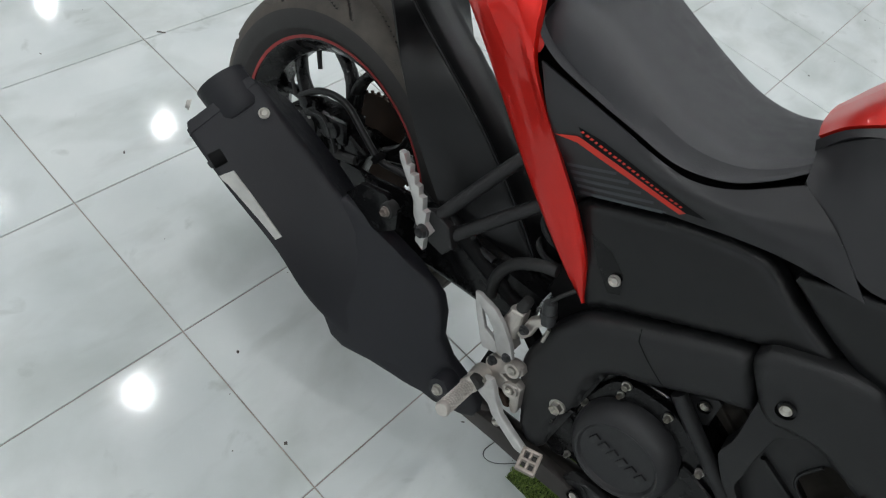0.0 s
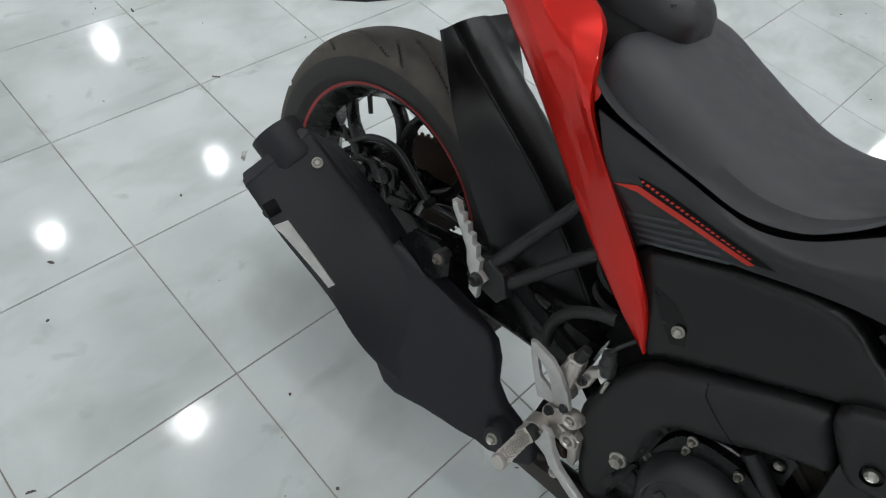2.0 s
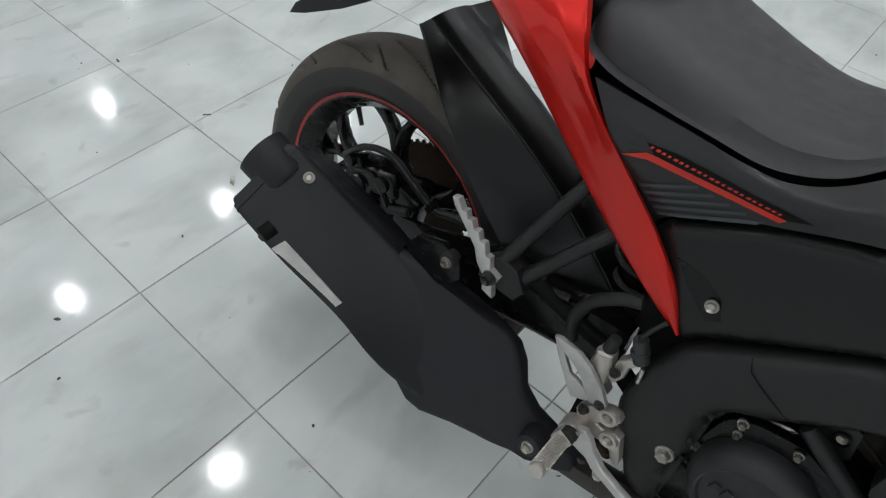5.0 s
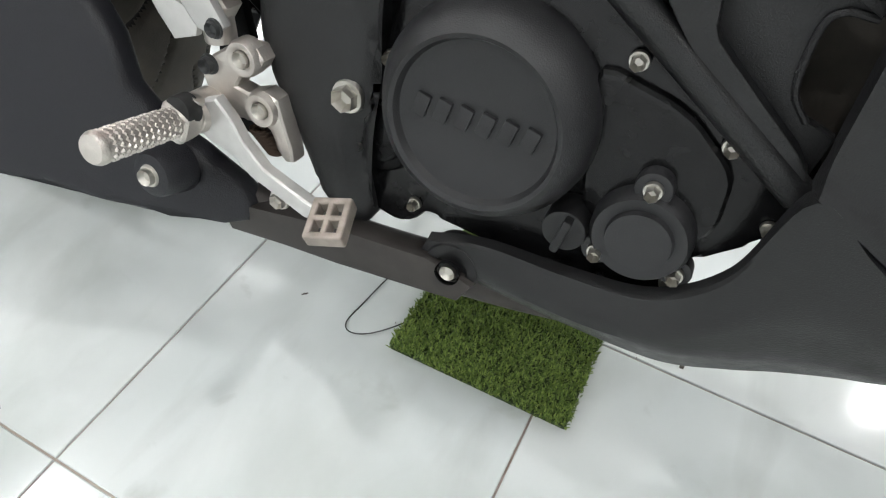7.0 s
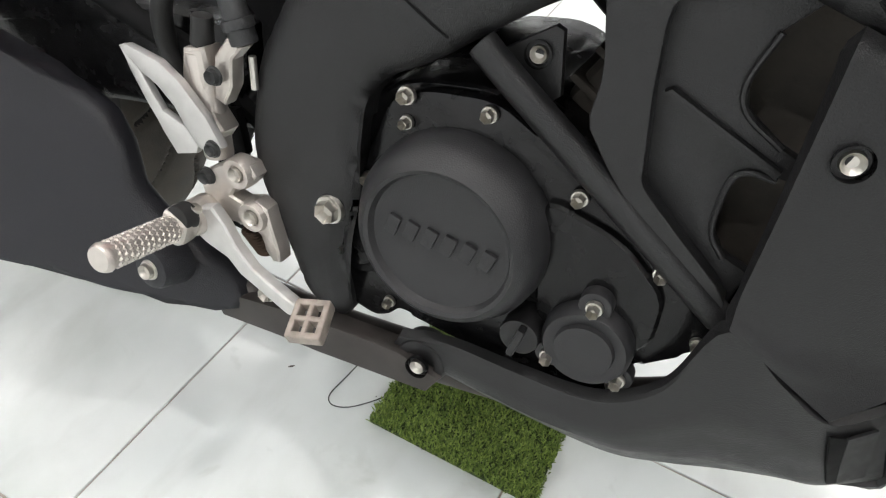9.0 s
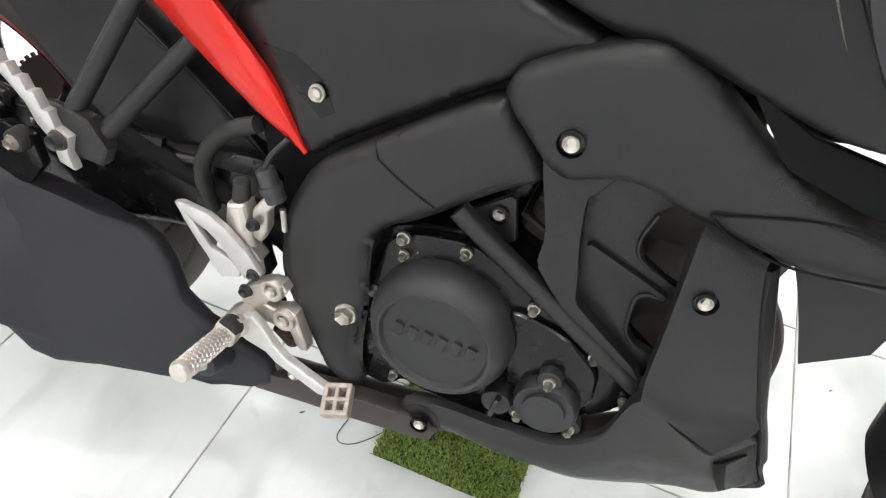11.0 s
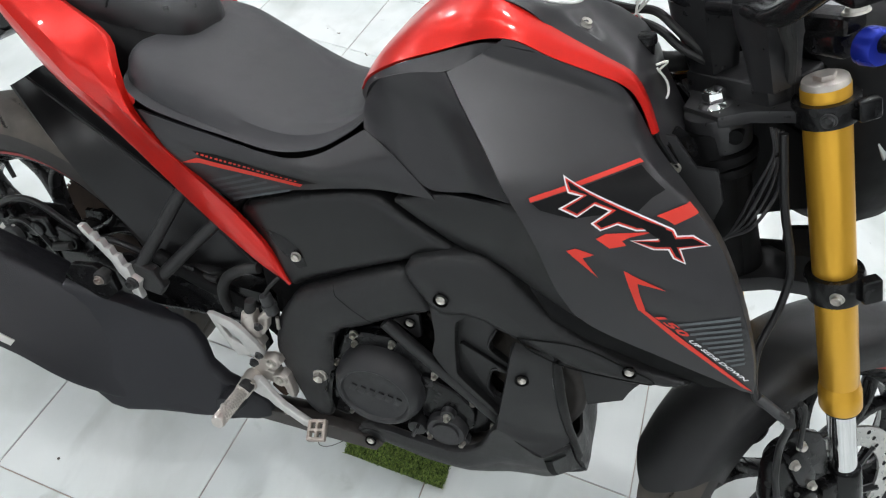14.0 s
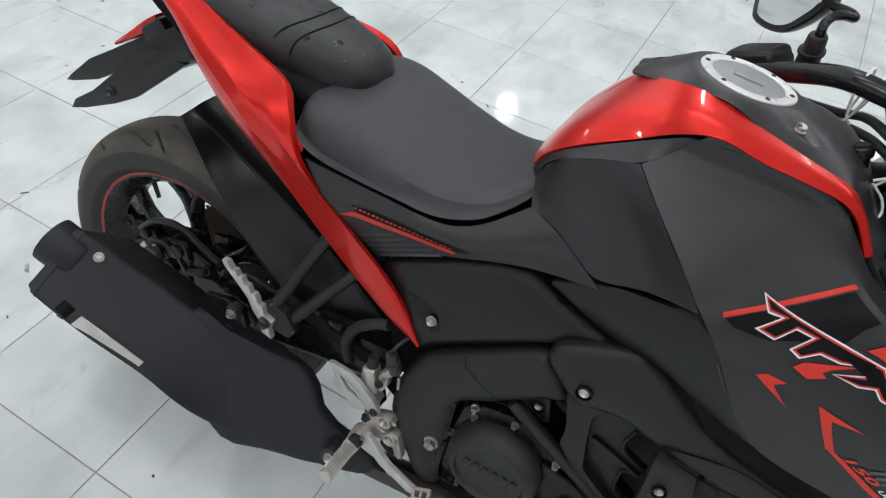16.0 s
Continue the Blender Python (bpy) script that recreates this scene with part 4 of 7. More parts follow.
# -- inner filler block and engine --
# solid block added to stop see-through, coloured as the shade inside
bp("inner_filler", prism([(0.30, 0.730), (0.45, 0.700), (0.56, 0.715), (0.63, 0.765), (0.74, 0.855), (0.93, 0.85), (0.985, 0.80), (0.955, 0.66), (0.80, 0.64), (0.72, 0.60), (0.55, 0.50), (0.46, 0.44), (0.47, 0.56), (0.42, 0.64)], -0.085, 0.085, 0.01), M_BLACK, "near-black filler block for the frame and air box", smooth=40)
case = bp("crankcase", prism(rounded([(0.545, 0.300), (0.562, 0.410), (0.620, 0.455), (0.690, 0.468), (0.760, 0.440), (0.842, 0.402), (0.886, 0.372), (0.892, 0.350), (0.868, 0.329), (0.846, 0.309), (0.832, 0.295), (0.838, 0.276), (0.840, 0.258), (0.800, 0.246), (0.700, 0.248), (0.662, 0.253), (0.642, 0.254), (0.632, 0.236), (0.620, 0.226), (0.585, 0.234), (0.552, 0.262)]), -0.108, 0.112, 0.012, 3), M_ENG, "black painted engine crankcase")
bp("cylinder", box((0.800, 0.005, 0.50), (0.10, 0.12, 0.16), (0, 28, 0), 0.012, 3), M_DUST, "black engine cylinder")
for k in range(5):
    bp("cooling_rib", moved(box((0, 0, -0.06 + k * 0.026), (0.112, 0.132, 0.006), bev=0.002), pose(0.800, 0.005, 0.50, 0, 28)), M_DUST)
cover = bp("clutch_case", prism(rounded([(0.572, 0.285), (0.574, 0.318), (0.596, 0.376), (0.612, 0.440), (0.640, 0.456), (0.690, 0.464), (0.735, 0.448), (0.780, 0.426), (0.838, 0.396), (0.878, 0.366), (0.882, 0.348), (0.866, 0.329), (0.846, 0.310), (0.832, 0.296), (0.838, 0.278), (0.836, 0.262), (0.815, 0.256), (0.770, 0.252), (0.700, 0.252), (0.662, 0.255), (0.643, 0.256), (0.634, 0.244), (0.620, 0.236), (0.590, 0.242), (0.572, 0.262)]), -0.122, -0.100, 0.005, 2), M_ENG, "black clutch side case")
bp("case_step", prism(rounded([(0.735, 0.415), (0.800, 0.402), (0.838, 0.372), (0.842, 0.330), (0.815, 0.296), (0.760, 0.300)]), -0.131, -0.118, 0.006, 3), M_ENG, parent=cover)
lid = bp("clutch_cover", moved(revolve([(0.0, -0.0315), (0.050, -0.0315), (0.0535, -0.0325), (0.0560, -0.0375), (0.0590, -0.039), (0.0660, -0.034), (0.0735, -0.020), (0.0755, -0.006), (0.0755, 0.012)], 72), pose(0.681, -0.122, 0.362)), M_COVER, "charcoal round clutch cover with raised plain bars")
for k in range(6):
    # a raised marking, as plain bars
    bp("raised_bar", box((0.681 + (-0.0375 + 0.015 * k), -0.1540, 0.364), (0.0095, 0.0050, 0.0155), (0, 14, 0), 0.0006), M_COVER, parent=lid)
mini = bp("water_pump_cover", moved(revolve([(0.0, -0.0235), (0.021, -0.0235), (0.022, -0.0195), (0.030, -0.0205), (0.033, -0.016), (0.034, 0.0)], 40), pose(0.800, -0.125, 0.316)), M_COVER, "small round dark pump cover")
bp("ear", rod((0.797, -0.125, 0.352), (0.797, -0.142, 0.352), 0.012, bev=0.002), M_COVER, parent=mini)
bp("ear", rod((0.777, -0.125, 0.294), (0.777, -0.140, 0.294), 0.011, bev=0.002), M_COVER, parent=mini)
bp("ear", rod((0.829, -0.125, 0.297), (0.829, -0.138, 0.297), 0.011, bev=0.002), M_COVER, parent=mini)
bp("ear", rod((0.828, -0.110, 0.277), (0.828, -0.1235, 0.277), 0.0125, n=22, bev=0.002), M_ENG, parent=cover)
side = bp("gearbox_cover", moved(revolve([(0.0, -0.008), (0.021, -0.008), (0.023, -0.005), (0.029, -0.006), (0.032, -0.002), (0.032, 0.006)], 32), pose(0.598, -0.121, 0.312)), M_ENG, "small round black gearbox cover")
oil = bp("oil_filler_cap", rod((0.753, -0.118, 0.304), (0.753, -0.148, 0.304), 0.0155, n=28, bev=0.003), M_PLAS, "black oil filler cap")
bp("grip", box((0.753, -0.151, 0.304), (0.006, 0.010, 0.027), (0, 10, 0), 0.002), M_PLAS, parent=oil)
for x, y, z, r in ((0.628, -0.124, 0.449, 0.0085), (0.630, -0.123, 0.429, 0.0065), (0.690, -0.124, 0.455, 0.0075), (0.763, -0.126, 0.420, 0.0075), (0.829, -0.125, 0.387, 0.0075), (0.797, -0.143, 0.353, 0.0075), (0.777, -0.141, 0.294, 0.0075),
                   (0.829, -0.139, 0.297, 0.0075), (0.828, -0.124, 0.277, 0.0065), (0.603, -0.123, 0.373, 0.0065), (0.584, -0.123, 0.298, 0.0065), (0.634, -0.123, 0.262, 0.0065), (0.868, -0.123, 0.343, 0.006)):
    bp("case_bolt", bolt((x, y, z), (0, -1, 0), r * 0.68, 0.008, hexa=True), M_STEEL)
nut = bp("swingarm_pivot_nut", bolt((0.579, -0.137, 0.341), (0, -1, 0), 0.0105, 0.010, hexa=True), M_STEEL, "zinc plated pivot nut")
# plate added behind the covers so no floor shows through the gap
bp("gap_fill_plate", prism([(0.47, 0.47), (0.45, 0.60), (0.56, 0.66), (0.70, 0.68), (0.80, 0.66), (0.80, 0.60), (0.74, 0.56), (0.60, 0.47), (0.53, 0.42)], -0.104, -0.094, 0.003), M_BLACK, "black filler plate closing a see-through gap")
bp("cylinder_head_cover", prism([(0.83, 0.36), (0.83, 0.60), (0.90, 0.60), (0.93, 0.50), (0.93, 0.38), (0.88, 0.33)], -0.070, 0.060, 0.006), M_DUST, "dusty grey-brown cylinder head side")
bp("stand_plate", box((0.555, 0.06, 0.225), (0.07, 0.08, 0.012), bev=0.003), M_BLACK)

# -- wheels --
def tyre(R_out, width, bead_r, bead_w, groove):
    """A tyre with cut tread; axle along y."""
    n, m = 720, 72
    crown = []
    for k in range(m + 1):
        a = -1 + 2 * k / m
        t = a * math.pi * 0.5 * 1.18
        y = width / 2 * math.sin(t) / math.sin(min(math.pi / 2, abs(math.pi * 0.5)))
        r = R_out - (R_out - bead_r) * 0.58 * (1 - math.cos(t)) ** 1.25
        crown.append((r, y))
    prof = [(bead_r, -bead_w / 2), (bead_r + 0.012, -bead_w / 2 - 0.006)] + crown + [(bead_r + 0.012, bead_w / 2 + 0.006), (bead_r, bead_w / 2)]
    bm = bmesh.new()
    rings, cut_rings = [], []
    for i in range(n):
        th = 2 * math.pi * i / n
        ring = []
        cuts = []
        for r, y in prof:
            r_full = r
            q = y / (width / 2)
            if abs(q) < 0.93 and r > R_out - 0.05 and groove:
                a = th * 11 / (2 * math.pi) + (0.5 if q > 0 else 0)
                for turn, reach0, reach1, half_w in ((1.25, 0.12, 0.86, 0.055), (0.55, 0.48, 0.90, 0.040)):
                    ph = (a + turn * abs(q) ** 1.2 + 0.31 * turn) % 1.0
                    if reach0 < abs(q) < reach1:
                        r -= 0.0055 * max(0.0, 1 - abs(ph - 0.5) / half_w) ** 0.6
            cuts.append(r_full - r > 0.0022)
            ring.append(bm.verts.new((r * math.cos(th), y, r * math.sin(th))))
        rings.append(ring)
        cut_rings.append(cuts)
    for i in range(n):
        a, b = rings[i], rings[(i + 1) % n]
        for j in range(len(prof) - 1):
            f = bm.faces.new((a[j], a[j + 1], b[j + 1], b[j]))
            # faces in a cut take the darker colour, as groove shade
            if cut_rings[i][j] and cut_rings[i][j + 1]:
                f.material_index = 2
    return bm


def spoke(a, spread, r0, r1, w, th, hub_w):
    """One arm of the wheel from the hub to the rim at angle a, its rim end turned by spread."""
    pts = [(r0 * math.cos(a), r0 * math.sin(a)), ((r0 + r1) / 2 * math.cos(a + spread * 0.35), (r0 + r1) / 2 * math.sin(a + spread * 0.35)), (r1 * math.cos(a + spread), r1 * math.sin(a + spread))]
    secs = []
    c = crom([(x, 0, z) for x, z in pts], 7)
    for i, p in enumerate(c):
        d = Vector(c[min(i + 1, 6)] - c[max(i - 1, 0)]).normalized()
        side = Vector((-d.z, 0, d.x))
        ww, hh = w * (1.15 - 0.3 * math.sin(math.pi * i / 6)), th * (1.2 - 0.35 * i / 6)
        P = Vector(p)
        secs.append([P + side * ww * a_ + Vector((0, hh * b_, 0)) for a_, b_ in ((1, 0.4), (0.6, 1), (-0.6, 1), (-1, 0.4), (-1, -0.4), (-0.6, -1), (0.6, -1), (1, -0.4))])
    return loft(secs, 16)


def wheel(name, M, R_out, width, rim_r, rim_w, label, phase=0.0):
    w = bp(name, moved(revolve([(rim_r, -rim_w / 2), (rim_r - 0.006, -rim_w / 2 - 0.001), (rim_r - 0.016, -rim_w / 2 + 0.010), (rim_r - 0.030, -rim_w * 0.2), (rim_r - 0.030, rim_w * 0.2), (rim_r - 0.016, rim_w / 2 - 0.010), (rim_r - 0.006, rim_w / 2 + 0.001), (rim_r, rim_w / 2), (rim_r - 0.010, rim_w * 0.3), (rim_r - 0.022, 0), (rim_r - 0.010, -rim_w * 0.3)], 96, closed=True), M), M_RIM, label)
    ty = bp("tyre", moved(tyre(R_out, width, rim_r - 0.004, rim_w - 0.004, True), M), M_TYRE, "worn dusty tyre with slanted tread grooves", parent=w, smooth=50)
    ty.data.materials.append(M_SIDEW)
    ty.data.materials.append(M_GROOVE)
    inv = M.inverted()
    for p in ty.data.polygons:
        rs = [(inv @ ty.data.vertices[v].co) for v in p.vertices]
        rad = [math.hypot(q.x, q.z) for q in rs]
        if max(rad) < R_out - 0.034 * (R_out / 0.3):
            p.material_index = 1

    for s in (-1, 1):
        bp("rim_tape", moved(revolve([(rim_r - 0.0026, s * (rim_w / 2 + 0.0012)), (rim_r + 0.0026, s * (rim_w / 2 + 0.0024)), (rim_r + 0.0026, s * (rim_w / 2 + 0.0004)), (rim_r - 0.0026, s * (rim_w / 2 - 0.0008))], 96, closed=True), M), M_TAPE, "faded red rim tape", parent=w)
    bp("hub", moved(revolve([(0.0, -0.045), (0.030, -0.045), (0.034, -0.020), (0.040, -0.010), (0.040, 0.010), (0.034, 0.020), (0.030, 0.045), (0.0, 0.045)], 36), M), M_RIM, parent=w)
    for k in range(6):
        a = phase + 2 * math.pi * k / 6
        bp("spoke", moved(spoke(a, 0.0, 0.030, 0.128, 0.0135, 0.014, 0.05), M), M_RIM, parent=w)
        for sp in (-0.27, 0.27):
            bp("spoke_branch", moved(spoke(a, sp, 0.112, rim_r - 0.018, 0.0100, 0.012, 0.05), M), M_RIM, parent=w)
    va = phase + 0.52
    bp("valve", moved(rod(((rim_r - 0.026) * math.cos(va), 0.0, (rim_r - 0.026) * math.sin(va)), ((rim_r - 0.062) * math.cos(va), -0.010, (rim_r - 0.062) * math.sin(va)), 0.005, 0.004, 10), M), M_RUBBER, parent=w)
    return w


def brake_disc(name, M, r_out, r_in, label):
    bms = [revolve([(r_in, -0.002), (r_out, -0.002), (r_out, 0.002), (r_in, 0.002)], 72, closed=True)]
    d = bp(name, moved(join(*bms), M), M_DISC, label)
    for k in range(36):
        a = 2 * math.pi * k / 36
        rr = r_in + (r_out - r_in) * (0.28 + 0.22 * (k % 3))
        # solid near-black plug, coloured as the shade in a drilled hole
        bp("hole_plug", moved(rod((rr * math.cos(a), -0.0026, rr * math.sin(a)), (rr * math.cos(a), 0.0026, rr * math.sin(a)), 0.0038, n=10), M), M_BLACK, parent=d)
    for k in range(6):
        a = 2 * math.pi * (k + 0.3) / 6
        bp("carrier_arm", moved(tube([(0.035 * math.cos(a), 0, 0.035 * math.sin(a)), ((r_in + 0.006) * math.cos(a + 0.25), 0, (r_in + 0.006) * math.sin(a + 0.25))], 0.006, 8, 5), M), M_RIM, parent=d)
    return d


RW = pose(0, 0, 0.305)
wheel("rear_wheel", RW, 0.305, 0.132, 0.2235, 0.100, "black alloy rear wheel with red rim tape", 1.73)
brake_disc("rear_brake_disc", pose(0, -0.072, 0.305), 0.110, 0.075, "drilled steel rear brake disc")
spr = bp("sprocket", moved(revolve([(0.030, -0.003), (0.098, -0.003), (0.098, 0.003), (0.030, 0.003)], 72, closed=True), pose(0, 0.080, 0.305)), M_RUST, "rusty brown rear sprocket")
for k in range(40):
    a = 2 * math.pi * k / 40
    bp("tooth", moved(box((0.100, 0, 0), (0.007, 0.005, 0.006), bev=0.0015), pose(0, 0.080, 0.305) @ pose(0, 0, 0, 0, -math.degrees(a), 0)), M_RUST, parent=spr)
for zz in (0.100, -0.100):
    bp("chain", tube([(0.0, 0.080, 0.305 + zz), (0.24, 0.080, 0.37 + zz * 0.65), (0.46, 0.080, 0.41 + zz * 0.35)], 0.007, 8, 30), M_RUST, "dry rusty drive chain")

# swingarm, caliper, hoses
arm = bp("swingarm", loft([[(x, -0.085 + dy, z + dz) for dy, dz in ((-0.016, h), (0.016, h), (0.016, -h), (-0.016, -h))] for x, z, h in ((-0.045, 0.302, 0.020), (0.05, 0.315, 0.026), (0.20, 0.352, 0.036), (0.34, 0.390, 0.042), (0.47, 0.405, 0.040))], 24, 24), M_ENG, "black steel swingarm")
bp("arm", loft([[(x, 0.085 + dy, z + dz) for dy, dz in ((-0.016, h), (0.016, h), (0.016, -h), (-0.016, -h))] for x, z, h in ((-0.045, 0.302, 0.020), (0.05, 0.315, 0.026), (0.20, 0.352, 0.036), (0.34, 0.390, 0.042), (0.47, 0.405, 0.040))], 24, 24), M_ENG, parent=arm)
bp("cross_brace", box((0.36, 0, 0.395), (0.05, 0.18, 0.05), bev=0.01), M_ENG, parent=arm)
bp("arm_bracket", prism([(0.03, 0.352), (0.05, 0.385), (0.13, 0.405), (0.26, 0.450), (0.34, 0.455), (0.33, 0.415), (0.20, 0.385), (0.10, 0.352)], -0.104, -0.096, 0.002), M_ENG, parent=arm)
bp("axle_nut", bolt((0, -0.104, 0.303), (0, -1, 0), 0.014, 0.012, hexa=True), M_STEEL, parent=arm)
bp("axle_plate", prism([(-0.05, 0.285), (-0.05, 0.322), (0.03, 0.330), (0.05, 0.290)], -0.106, -0.100, 0.002), M_GUNM, parent=arm)
cal = bp("rear_caliper", join(box((-0.030, -0.085, 0.395), (0.075, 0.045, 0.055), (0, -35, 0), 0.012, 3), box((0.030, -0.088, 0.372), (0.065, 0.030, 0.060), (0, -20, 0), 0.010, 3), rod((-0.052, -0.108, 0.385), (-0.052, -0.080, 0.385), 0.019, bev=0.003), rod((0.005, -0.108, 0.400), (0.005, -0.080, 0.400), 0.015, bev=0.003)), M_ENG, "black rear brake caliper")
bp("caliper_bracket", prism([(-0.070, 0.330), (-0.085, 0.390), (-0.040, 0.440), (0.050, 0.430), (0.075, 0.370), (0.030, 0.320)], -0.082, -0.076, 0.003), M_BLACK, parent=cal)
bp("hub_cap", moved(revolve([(0.0, -0.012), (0.020, -0.012), (0.024, -0.006), (0.052, -0.004), (0.056, 0.006), (0.056, 0.012)], 36), pose(0, -0.080, 0.305)), M_ENG, parent=cal)
bp("pad_carrier", prism([(-0.050, 0.345), (-0.060, 0.375), (-0.030, 0.395), (0.030, 0.390), (0.052, 0.365), (0.040, 0.335), (0.0, 0.350)], -0.100, -0.086, 0.004), M_ENG, parent=cal)
bp("piston_cap", rod((0.018, -0.112, 0.385), (0.018, -0.090, 0.385), 0.0155, n=24, bev=0.003), M_ENG, parent=cal)
bp("sensor_wire", tube([(-0.02, -0.105, 0.430), (0.02, -0.110, 0.440), (0.055, -0.108, 0.400), (0.07, -0.104, 0.350), (0.10, -0.10, 0.345)], 0.0032, 8), M_HOSE, parent=cal)
bp("chrome_clip", box((-0.020, -0.108, 0.412), (0.022, 0.006, 0.010), (0, -30, 0), 0.002), M_SILV, parent=cal)
bp("bleed_nipple", rod((-0.06, -0.10, 0.430), (-0.075, -0.10, 0.452), 0.004, 0.003, 10), M_RUBBER, parent=cal)
bp("steel_bracket", prism([(-0.060, 0.392), (-0.040, 0.415), (-0.022, 0.391), (-0.006, 0.365), (-0.018, 0.347), (-0.043, 0.361)], -0.108, -0.103, 0.001), M_SILV, "bare steel caliper bracket", parent=cal)
bp("caliper_body", join(box((0.015, -0.082, 0.425), (0.105, 0.050, 0.046), (0, -14, 0), 0.010, 3), box((0.074, -0.080, 0.398), (0.060, 0.040, 0.075), (0, 12, 0), 0.010, 3), box((-0.022, -0.100, 0.442), (0.040, 0.024, 0.018), (0, -25, 0), 0.004, 2)), M_ENG, parent=cal)
bp("dust_cap", rod((-0.015, -0.100, 0.400), (-0.015, -0.119, 0.400), 0.0195, 0.0185, 28, 0.003), M_GUNM, "dusty round caliper cap", cal)
bp("banjo", rod((-0.022, -0.104, 0.446), (-0.022, -0.120, 0.447), 0.0105, n=6, bev=0.001), M_ENG, parent=cal)
bp("piston_cap", rod((0.040, -0.098, 0.432), (0.040, -0.112, 0.432), 0.0135, n=22, bev=0.002), M_ENG, parent=cal)
bp("guide_pin", rod((0.055, -0.104, 0.392), (0.095, -0.102, 0.408), 0.0075, n=16, bev=0.002), M_RUBBER, parent=cal)
# near-black discs paint the shade of the bracket's holes
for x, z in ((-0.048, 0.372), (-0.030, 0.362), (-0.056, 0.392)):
    bp("bracket_hole_plug", rod((x, -0.1075, z), (x, -0.1088, z), 0.0042, n=14), M_BLACK, parent=cal)
bp("pin_bolt", bolt((0.042, -0.104, 0.365), (0, -1, 0), 0.007, 0.006, True), M_STEEL, parent=cal)
bp("brake_hose", tube([(-0.045, -0.105, 0.440), (0.0, -0.108, 0.480), (0.052, -0.108, 0.492), (0.098, -0.105, 0.466), (0.140, -0.100, 0.442), (0.20, -0.100, 0.452), (0.30, -0.095, 0.430), (0.38, -0.10, 0.440)], 0.0058, 10), M_HOSE, "black rear brake hose")
bp("abs_clip", box((0.135, -0.102, 0.445), (0.012, 0.018, 0.016), (0, 20, 0), 0.003), M_BLACK)
bp("chain_slider", box((0.30, 0.06, 0.43), (0.14, 0.03, 0.02), (0, -12, 0), 0.006), M_RUBBER)

# rear mudguard over the tyre
half = [
    [(0.052, 0.080, 0.688), (0.080, 0.085, 0.650), (0.123, 0.088, 0.585), (0.181, 0.088, 0.514), (0.253, 0.088, 0.446), (0.335, 0.088, 0.380), (0.445, 0.088, 0.310)],
    [(0.039, 0.043, 0.682), (0.097, 0.042, 0.649), (0.173, 0.042, 0.609), (0.246, 0.041, 0.568), (0.310, 0.040, 0.524), (0.385, 0.040, 0.466), (0.460, 0.040, 0.398)],
    [(0.040, 0.026, 0.686), (0.098, 0.025, 0.653), (0.174, 0.025, 0.613), (0.247, 0.024, 0.572), (0.311, 0.024, 0.528), (0.386, 0.024, 0.470), (0.461, 0.024, 0.402)],
    [(0.041, 0.000, 0.688), (0.099, 0.000, 0.654), (0.175, 0.000, 0.614), (0.248, 0.000, 0.573), (0.312, 0.000, 0.529), (0.387, 0.000, 0.471), (0.462, 0.000, 0.403)]]
fen = bp("rear_mudguard", patch(half + [[(x, -w, z) for x, w, z in r] for r in half[-2::-1]], 28, 43, 0.004, smooth_v=False, s=-1), M_PLAS, "satin black inner mudguard above the tyre")
bp("ridge", tube([(x, -w, z - 0.001) for x, w, z in half[1]], 0.0030, 8, 40), M_PLAS, parent=fen)
shock = bp("rear_shock", tube([(0.40, 0.0, 0.62), (0.44, 0.0, 0.36)], 0.024, 14), M_BLACK, "black rear shock absorber")
bp("spring", tube([(0.40 + 0.04 * t + 0.034 * math.cos(t * 44), 0.034 * math.sin(t * 44), 0.60 - 0.22 * t) for t in np.linspace(0, 1, 90)], 0.005, 8, 180), M_GUNM, parent=shock)

# passenger foot pegs on their tubes
for s in (-1, 1):
    br = bp("peg_bracket", prism([(0.278, 0.462), (0.276, 0.492), (0.300, 0.512), (0.328, 0.505), (0.345, 0.478), (0.335, 0.458)], s * 0.182, s * 0.164, 0.005, 3), M_FRAME, "black passenger peg bracket on two tubes")
    bp("tube", tube([(0.305, s * 0.172, 0.505), (0.345, s * 0.120, 0.605), (0.372, s * 0.085, 0.665)], 0.0098, 14), M_FRAME, parent=br)
    bp("tube", tube([(0.325, s * 0.172, 0.478), (0.392, s * 0.120, 0.566), (0.44, s * 0.085, 0.625)], 0.0098, 14), M_FRAME, parent=br)
    peg = bp("passenger_peg", prism([(0.310, 0.450), (0.293, 0.455), (0.289, 0.477), (0.276, 0.491), (0.268, 0.510), (0.254, 0.525), (0.227, 0.551), (0.222, 0.561), (0.231, 0.563), (0.240, 0.551), (0.246, 0.553), (0.250, 0.543), (0.257, 0.545), (0.262, 0.534), (0.269, 0.535), (0.274, 0.523), (0.281, 0.524), (0.287, 0.508), (0.294, 0.508), (0.298, 0.492), (0.312, 0.486), (0.306, 0.468)], s * 0.191, s * 0.180, 0.002), M_WHITE, "silver folded passenger peg with teeth")
    bp("bolt", bolt((0.300, s * 0.192, 0.481), (0, s, 0), 0.0085, 0.008), M_GUNM, parent=peg)

